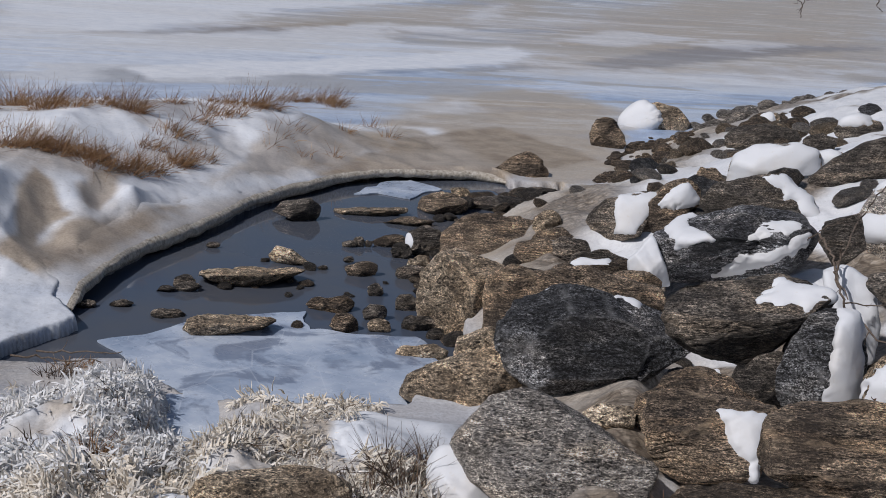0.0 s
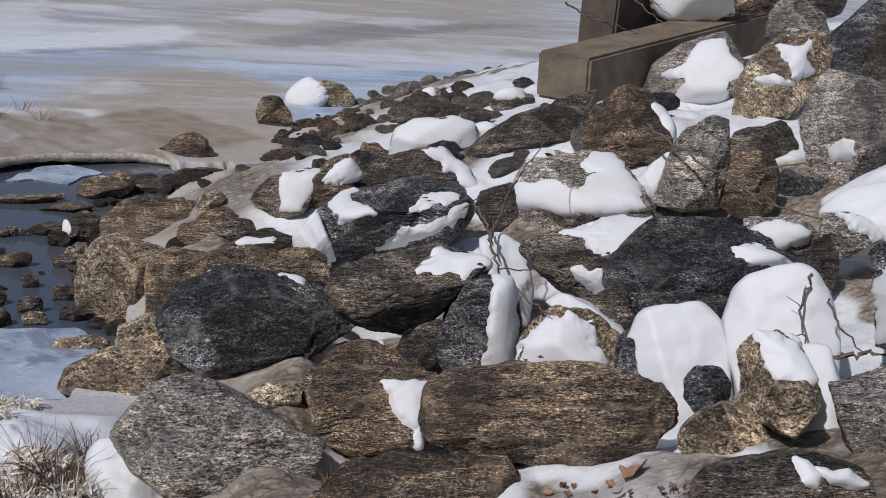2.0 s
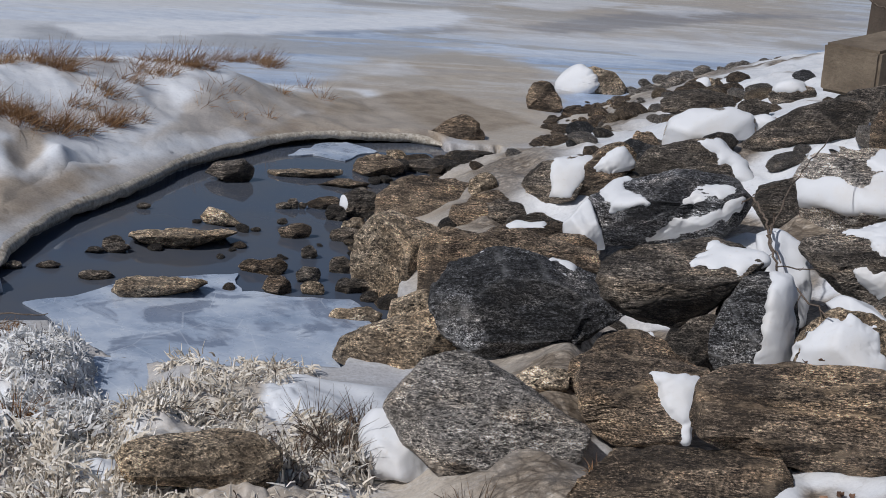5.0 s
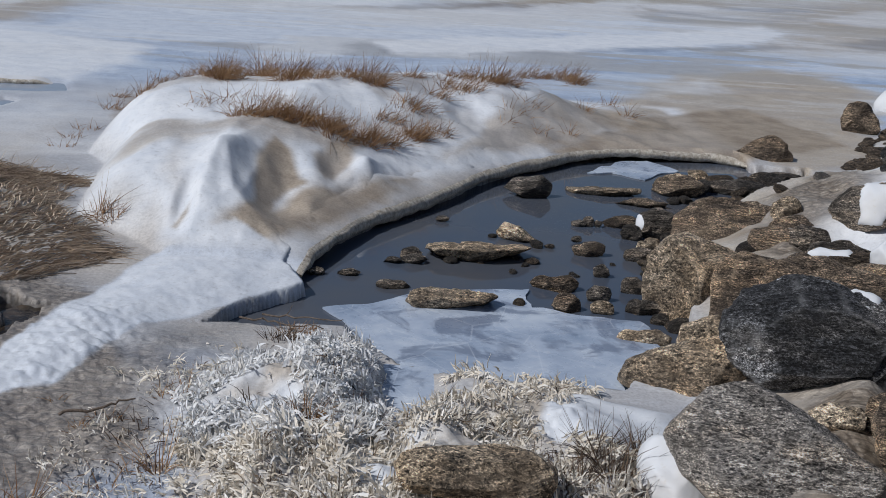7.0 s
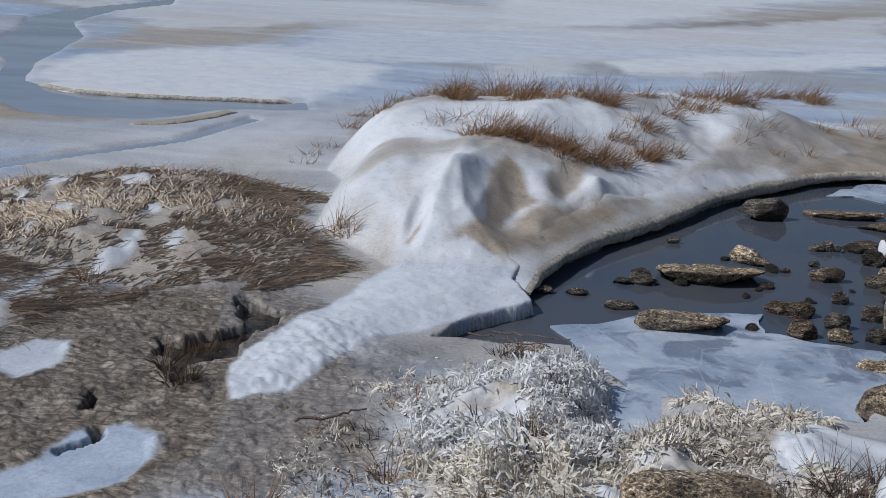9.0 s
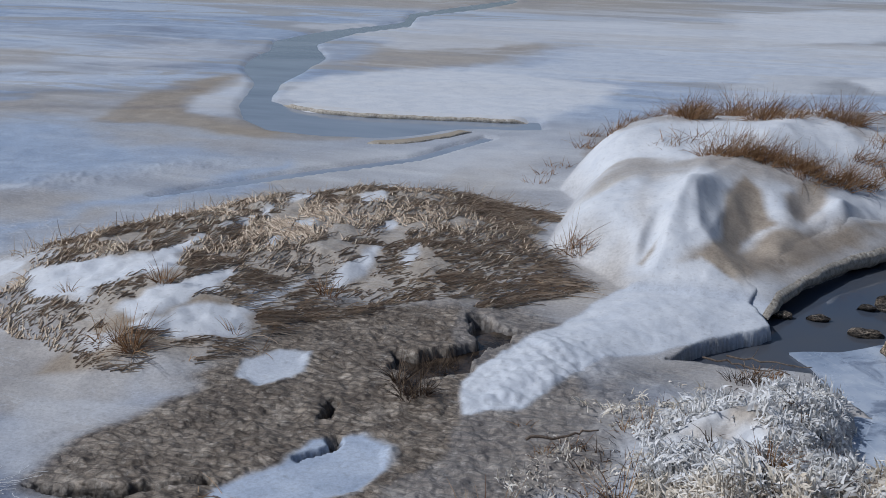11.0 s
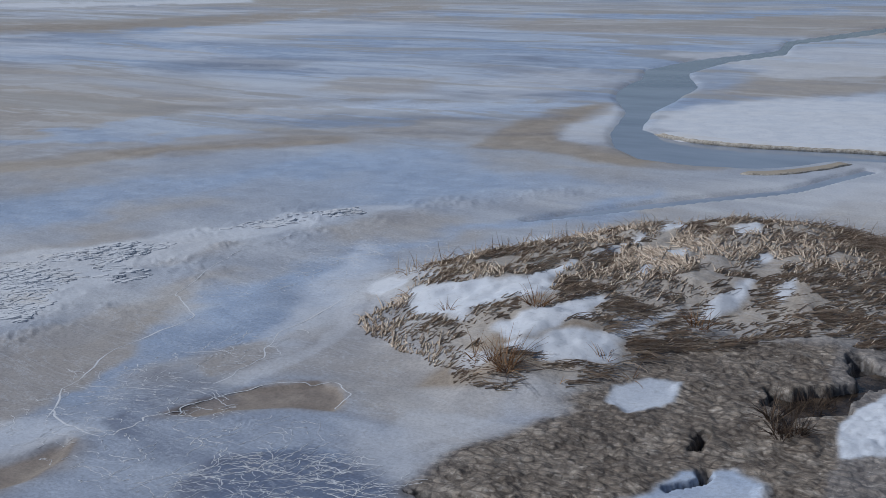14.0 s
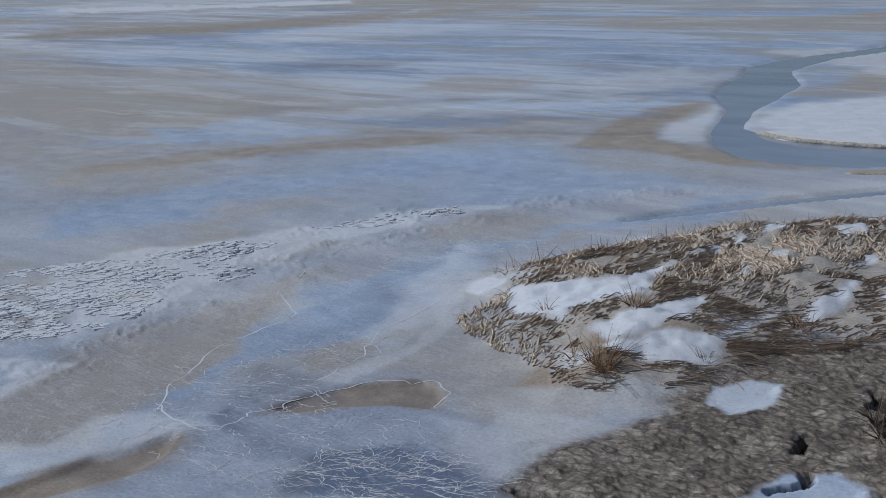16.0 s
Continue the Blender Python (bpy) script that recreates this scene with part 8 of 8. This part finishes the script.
grass_tuft(-2.46, 10.43, 0.16, 0.14, 34, 0.20, "straw", 266)
grass_tuft(-2.34, 10.35, 0.14, 0.17, 39, 0.20, "straw", 267)
grass_tuft(-2.46, 10.44, 0.38, 0.04, 5, 0.10, "straw", 268)

# standing stalks on the marsh and the crust
grass_tuft(-3.82, 7.27, 0.20, 0.02, 3, 0.10, "straw", 39)
grass_tuft(-4.88, 6.92, 0.19, 0.03, 8, 0.10, "straw", 40)
grass_tuft(-4.54, 6.80, 0.27, 0.07, 36, 0.10, "straw", 41)
grass_tuft(-4.67, 6.83, 0.16, 0.05, 16, 0.10, "straw", 42)
grass_tuft(-4.91, 7.82, 0.17, 0.11, 30, 0.10, "straw", 43)
grass_tuft(-4.17, 6.88, 0.10, 0.02, 2, 0.10, "straw", 44)
grass_tuft(-3.13, 5.17, 0.13, 0.01, 2, 0.10, "straw", 45)
grass_tuft(-3.02, 5.25, 0.18, 0.03, 3, 0.10, "straw", 46)
grass_tuft(-5.59, 7.60, 0.11, 0.07, 8, 0.10, "straw", 47)
grass_tuft(-3.84, 8.40, 0.17, 0.11, 26, 0.10, "straw", 48)
grass_tuft(-4.09, 7.37, 0.12, 0.07, 10, 0.10, "straw", 49)
grass_tuft(-1.24, 5.86, 0.18, 0.07, 9, 0.10, "straw", 50)
grass_tuft(-1.09, 5.84, 0.24, 0.05, 14, 0.10, "straw", 51)
grass_tuft(-1.31, 5.64, 0.14, 0.09, 8, 0.10, "straw", 52)
grass_tuft(-1.38, 5.47, 0.14, 0.08, 6, 0.10, "straw", 53)
grass_tuft(-1.63, 5.36, 0.20, 0.10, 30, 0.10, "straw", 54)
grass_tuft(-1.77, 5.45, 0.17, 0.09, 14, 0.10, "straw", 55)
grass_tuft(-1.12, 6.80, 0.20, 0.03, 8, 0.10, "straw", 56)
grass_tuft(-1.50, 6.46, 0.10, 0.13, 16, 0.10, "straw", 57)
grass_tuft(-1.58, 6.27, 0.08, 0.13, 14, 0.10, "straw", 58)
grass_tuft(-1.23, 6.76, 0.10, 0.07, 10, 0.10, "straw", 59)
grass_tuft(-1.81, 6.63, 0.08, 0.07, 5, 0.10, "straw", 60)

# brush beside the boulders
grass_tuft(1.13, 6.06, 0.25, 0.12, 34, 0.10, "brush", 62)
grass_tuft(1.20, 5.82, 0.25, 0.12, 40, 0.10, "brush", 63)
grass_tuft(1.42, 6.23, 0.19, 0.13, 30, 0.10, "brush", 64)
grass_tuft(1.02, 5.79, 0.24, 0.12, 34, 0.10, "brush", 65)
grass_tuft(1.23, 5.66, 0.18, 0.15, 30, 0.10, "brush", 66)
grass_tuft(0.92, 5.54, 0.17, 0.11, 20, 0.10, "brush", 67)
grass_tuft(1.55, 6.40, 0.11, 0.10, 50, 0.10, "brush", 68)
grass_tuft(1.67, 5.07, 0.11, 0.22, 40, 0.00, "brush", 69)
grass_tuft(-0.68, 7.94, 0.10, 0.19, 60, 0.30, "brush", 70)
grass_tuft(2.39, 5.17, 0.06, 0.11, 30, 0.00, "straw", 71)
grass_tuft(3.38, 3.62, 0.11, 0.10, 30, 0.20, "straw", 72)
grass_tuft(2.41, 5.22, 0.09, 0.12, 26, 0.00, "straw", 73)
grass_tuft(1.52, 8.59, 0.08, 0.17, 60, 0.20, "brush", 74)
grass_tuft(1.79, 8.64, 0.04, 0.21, 40, 0.20, "brush", 75)
grass_tuft(-2.54, 6.86, 0.14, 0.10, 60, 0.10, "brush", 76)
grass_tuft(-2.67, 7.56, 0.15, 0.15, 60, 0.10, "brush", 77)
grass_tuft(-2.53, 7.70, 0.12, 0.15, 40, 0.10, "brush", 78)
grass_tuft(-2.57, 6.75, 0.08, 0.07, 24, 0.10, "brush", 79)

# bare branches caught among the boulders
branch([(4.09, 7.06, 1.26), (4.06, 6.82, 1.18), (3.99, 6.59, 1.06), (3.93, 6.36, 0.98), (3.90, 6.00, 0.94), (3.91, 5.74, 0.92)], 0.0100)
branch([(4.07, 6.78, 1.04), (4.23, 6.96, 1.18), (4.44, 7.22, 1.31), (4.83, 7.61, 1.45), (5.31, 8.05, 1.61)], 0.0080)
branch([(4.07, 7.17, 1.19), (4.12, 7.05, 1.32), (4.39, 7.14, 1.33)], 0.0060)
branch([(3.91, 6.38, 1.01), (4.17, 6.34, 1.01), (4.40, 6.29, 0.93)], 0.0050)
branch([(6.13, 7.98, 1.65), (6.00, 7.29, 1.55), (6.03, 6.85, 1.48), (6.01, 6.44, 1.39), (6.00, 5.89, 1.41)], 0.0130)
branch([(6.02, 6.87, 1.49), (6.17, 6.61, 1.59), (6.27, 6.40, 1.67), (6.30, 6.24, 1.72)], 0.0080)
branch([(5.98, 6.76, 1.48), (6.05, 6.57, 1.49), (6.10, 6.36, 1.37)], 0.0060)
branch([(4.86, 4.72, 1.42), (4.75, 4.66, 1.31), (4.60, 4.48, 1.22), (4.48, 4.27, 1.15)], 0.0090)
branch([(4.77, 4.50, 1.36), (4.66, 4.29, 1.28), (4.59, 4.04, 1.23)], 0.0080)
branch([(4.44, 4.17, 1.16), (4.58, 4.05, 1.23), (4.68, 3.95, 1.27), (4.81, 3.83, 1.33)], 0.0140)
branch([(3.20, 2.84, 1.13), (3.31, 2.75, 1.20), (3.39, 2.68, 1.24), (3.47, 2.61, 1.29)], 0.0120)
branch([(3.25, 2.78, 1.13), (3.34, 2.73, 1.21), (3.40, 2.68, 1.25)], 0.0090)
branch([(6.37, 9.79, 2.47), (6.57, 9.65, 2.35), (6.78, 9.50, 2.30), (6.93, 9.39, 2.25)], 0.0100)
branch([(7.16, 9.86, 2.54), (7.25, 9.66, 2.42), (7.26, 9.40, 2.34)], 0.0080)
branch([(7.28, 9.78, 2.59), (7.33, 9.61, 2.48), (7.30, 9.38, 2.41)], 0.0060)
branch([(5.24, 10.02, 2.66), (5.31, 9.98, 2.57), (5.31, 9.98, 2.46)], 0.0060)
branch([(5.34, 9.97, 2.66), (5.31, 9.98, 2.56), (5.29, 9.99, 2.50)], 0.0050)
branch([(5.86, 9.68, 2.72), (5.84, 9.68, 2.61), (5.88, 9.65, 2.57)], 0.0060)
branch([(-1.73, 6.35, 0.10), (-1.49, 6.42, 0.12), (-1.34, 6.47, 0.16)], 0.0100)
branch([(-0.85, 6.09, 0.12), (-0.66, 6.14, 0.17), (-0.57, 6.16, 0.19)], 0.0060)
branch([(-0.80, 7.87, 0.19), (-0.49, 7.79, 0.21), (-0.27, 7.71, 0.24)], 0.0070)
branch([(-0.99, 8.21, 0.04), (-0.70, 8.13, 0.04), (-0.41, 8.04, 0.05)], 0.0080)
branch([(3.94, 6.53, 1.31), (3.91, 6.51, 1.17), (3.87, 6.27, 1.07)], 0.0080)

# fallen leaves
dry_leaf((3.29, 4.01, 0.78), 0.157, 103)
dry_leaf((3.13, 3.89, 0.76), 0.061, 101)
dry_leaf((3.01, 3.86, 0.74), 0.054, 102)
dry_leaf((2.94, 3.89, 0.69), 0.060, 103)
dry_leaf((3.14, 3.73, 0.79), 0.045, 104)
dry_leaf((2.98, 3.73, 0.74), 0.059, 105)
dry_leaf((3.04, 4.15, 0.65), 0.041, 106)
dry_leaf((3.23, 3.74, 0.83), 0.036, 107)
dry_leaf((3.10, 4.03, 0.70), 0.040, 108)
dry_leaf((2.92, 4.06, 0.64), 0.046, 109)
dry_leaf((3.20, 4.86, 1.01), 0.038, 110)
dry_leaf((3.32, 4.90, 1.00), 0.032, 111)
dry_leaf((3.20, 3.59, 0.82), 0.038, 112)
dry_leaf((3.12, 4.22, 0.64), 0.039, 113)
dry_leaf((3.08, 4.25, 0.64), 0.039, 114)
dry_leaf((3.17, 3.55, 0.82), 0.044, 115)
dry_leaf((2.99, 4.03, 0.67), 0.035, 116)
dry_leaf((3.08, 4.23, 0.65), 0.034, 117)
dry_leaf((3.16, 3.53, 0.82), 0.045, 118)
dry_leaf((3.22, 3.75, 0.83), 0.035, 119)
dry_leaf((3.08, 3.72, 0.77), 0.047, 120)
dry_leaf((3.28, 3.74, 0.84), 0.042, 121)
dry_leaf((3.13, 3.74, 0.79), 0.031, 122)
dry_leaf((3.19, 4.05, 0.72), 0.051, 123)
dry_leaf((3.20, 3.64, 0.82), 0.033, 124)
dry_leaf((3.21, 3.61, 0.82), 0.047, 125)
dry_leaf((3.20, 3.67, 0.81), 0.037, 126)
dry_leaf((3.13, 3.82, 0.77), 0.031, 127)
dry_leaf((2.94, 3.87, 0.70), 0.028, 128)
dry_leaf((2.90, 4.10, 0.63), 0.035, 129)
dry_leaf((3.09, 3.84, 0.75), 0.035, 130)
dry_leaf((3.30, 3.65, 0.86), 0.037, 131)
dry_leaf((2.96, 4.02, 0.66), 0.035, 132)
dry_leaf((2.97, 3.85, 0.71), 0.035, 133)
dry_leaf((3.01, 3.70, 0.75), 0.029, 134)
dry_leaf((2.98, 4.21, 0.64), 0.048, 135)
dry_leaf((3.17, 3.87, 0.77), 0.035, 136)
dry_leaf((2.99, 4.08, 0.66), 0.029, 137)
dry_leaf((3.08, 3.65, 0.77), 0.049, 138)
grass_tuft(2.88, 3.89, 0.03, 0.12, 26, 0.00, "brush", 144)
grass_tuft(3.00, 3.86, 0.03, 0.12, 26, 0.00, "brush", 145)
grass_tuft(2.98, 3.64, 0.03, 0.12, 26, 0.00, "brush", 146)
grass_tuft(3.11, 3.63, 0.03, 0.12, 26, 0.00, "brush", 147)
grass_tuft(2.77, 3.79, 0.03, 0.12, 26, 0.00, "brush", 148)
grass_tuft(3.27, 3.70, 0.03, 0.12, 26, 0.00, "brush", 149)
grass_tuft(-0.39, 6.17, 0.17, 0.09, 60, 0.10, "straw", 164)
grass_tuft(-0.59, 8.11, 0.08, 0.20, 60, 0.30, "straw", 165)
grass_tuft(-2.74, 7.01, 0.18, 0.05, 30, 0.10, "brush", 166)
grass_tuft(-2.64, 6.86, 0.16, 0.05, 30, 0.10, "brush", 167)
grass_tuft(-2.75, 7.45, 0.15, 0.08, 40, 0.10, "brush", 168)
grass_tuft(-2.66, 7.64, 0.13, 0.09, 40, 0.10, "brush", 169)

beam = block("concrete_beam", (4.4, 0.62, 0.48), 0.03, 0.012, 3, CONCRETE)
beam.matrix_world = pose(9.0, 11.64, 1.90, 0, -6.2, 25.8)
tagged(beam, "weathered grey-brown concrete beam with chipped corner lying on riprap", "concrete beam")
upright = block("concrete_block", (1.5, 0.5, 2.0), 0.03, 0.012, 8, DARK_CONCRETE)
upright.matrix_world = pose(9.2, 12.70, 2.3, 0, 0, 25.8)
tagged(upright, "dark upright weathered concrete block behind the beam", "concrete block")


# ---- shore pebbles ----
def pebbles(outline, count, small, large, tones, seed, z=None, label="small wet stones at the water's edge", joined=False):
    """Separate small stones, copied from a few shapes."""
    q, rng = scatter(outline, count, seed)
    shapes, vs, fs = {}, [], []
    for i, (x, y) in enumerate(q):
        r = small + (large - small) * rng.uniform(0, 1) ** 2
        key = (i % 5, tones[i % len(tones)])
        if key not in shapes:
            d, tri = ball(2)
            p = d.copy()
            for _ in range(9):
                n = rng.normal(0, 1, 3)
                n /= np.linalg.norm(n)
                p = p - np.maximum(p @ n - rng.uniform(0.6, 0.85), 0)[:, None] * n
            p = p * np.array([1.15, 0.9, 0.6])
            shapes[key] = (p, tri) if joined else mesh_of("rock", p, tri, ROCK[key[1]], False)
        base = z if z is not None else float(ground_height(np.array([x]), np.array([y]))[0])
        m = pose(x, y, base + 0.15 * r, rng.uniform(-20, 20), rng.uniform(-20, 20), rng.uniform(0, 360)) @ Matrix.Scale(r, 4)
        if joined:
            p, tri = shapes[key]
            mm = np.array(m)
            fs.append(tri + len(p) * i)
            vs.append(p @ mm[:3, :3].T + mm[:3, 3])
            continue
        ob = new("rock", shapes[key])
        ob.matrix_world = m
        tagged(ob, label, "rock", "shore stones")
    if joined:
        tagged(new("shore_stones", mesh_of("shore_stones", np.concatenate(vs), np.concatenate(fs), ROCK[tones[0]], False)), label, "rock", kind="stuff")


pebbles([(2.0, 9.0), (2.15, 10.4), (2.7, 12.2), (3.3, 13.2), (3.6, 12.6), (2.9, 11.2), (2.5, 9.6), (2.35, 8.7)], 90, 0.03, 0.13, ("dark", "brown", "dark", "tan"), 21, WATER_Z + 0.01)
pebbles([(2.9, 12.8), (3.6, 14.0), (4.9, 14.4), (4.6, 13.5), (3.6, 12.6)], 60, 0.05, 0.2, ("dark", "brown", "dark"), 22, WATER_Z + 0.02)
pebbles([(5.2, 14.2), (6.6, 17.2), (7.6, 18.4), (8.2, 18.2), (7.0, 15.6), (5.9, 14.2)], 170, 0.03, 0.15, ("brown", "tan", "dark"), 23, None, "broken brown stones along the icy shore", True)
pebbles([(8.0, 18.4), (10.5, 21.6), (14.2, 24.2), (14.4, 23.2), (11.0, 20.4), (8.6, 17.6)], 150, 0.05, 0.2, ("grey", "tan", "brown"), 24, None, "broken grey stones along the icy shore", True)
pebbles([(0.3, 8.9), (1.9, 9.1), (2.2, 11.2), (1.0, 11.6), (0.2, 10.4)], 16, 0.03, 0.08, ("dark", "dark", "brown"), 25, WATER_Z)
pebbles([(5.6, 13.6), (7.3, 16.6), (9.4, 17.6), (8.6, 14.4), (7.0, 11.8)], 70, 0.06, 0.22, ("brown", "grey", "tan"), 26, None, "broken stones half sunk in snow")
pebbles([(2.9, 6.6), (2.5, 7.8), (2.5, 9.6), (3.6, 12.0), (5.4, 13.0), (8.2, 11.6), (8.0, 8.6), (6.0, 6.6), (4.4, 6.0)], 60, 0.08, 0.24, ("brown", "dark", "black", "grey"), 31, None, "broken stones wedged between larger boulders")
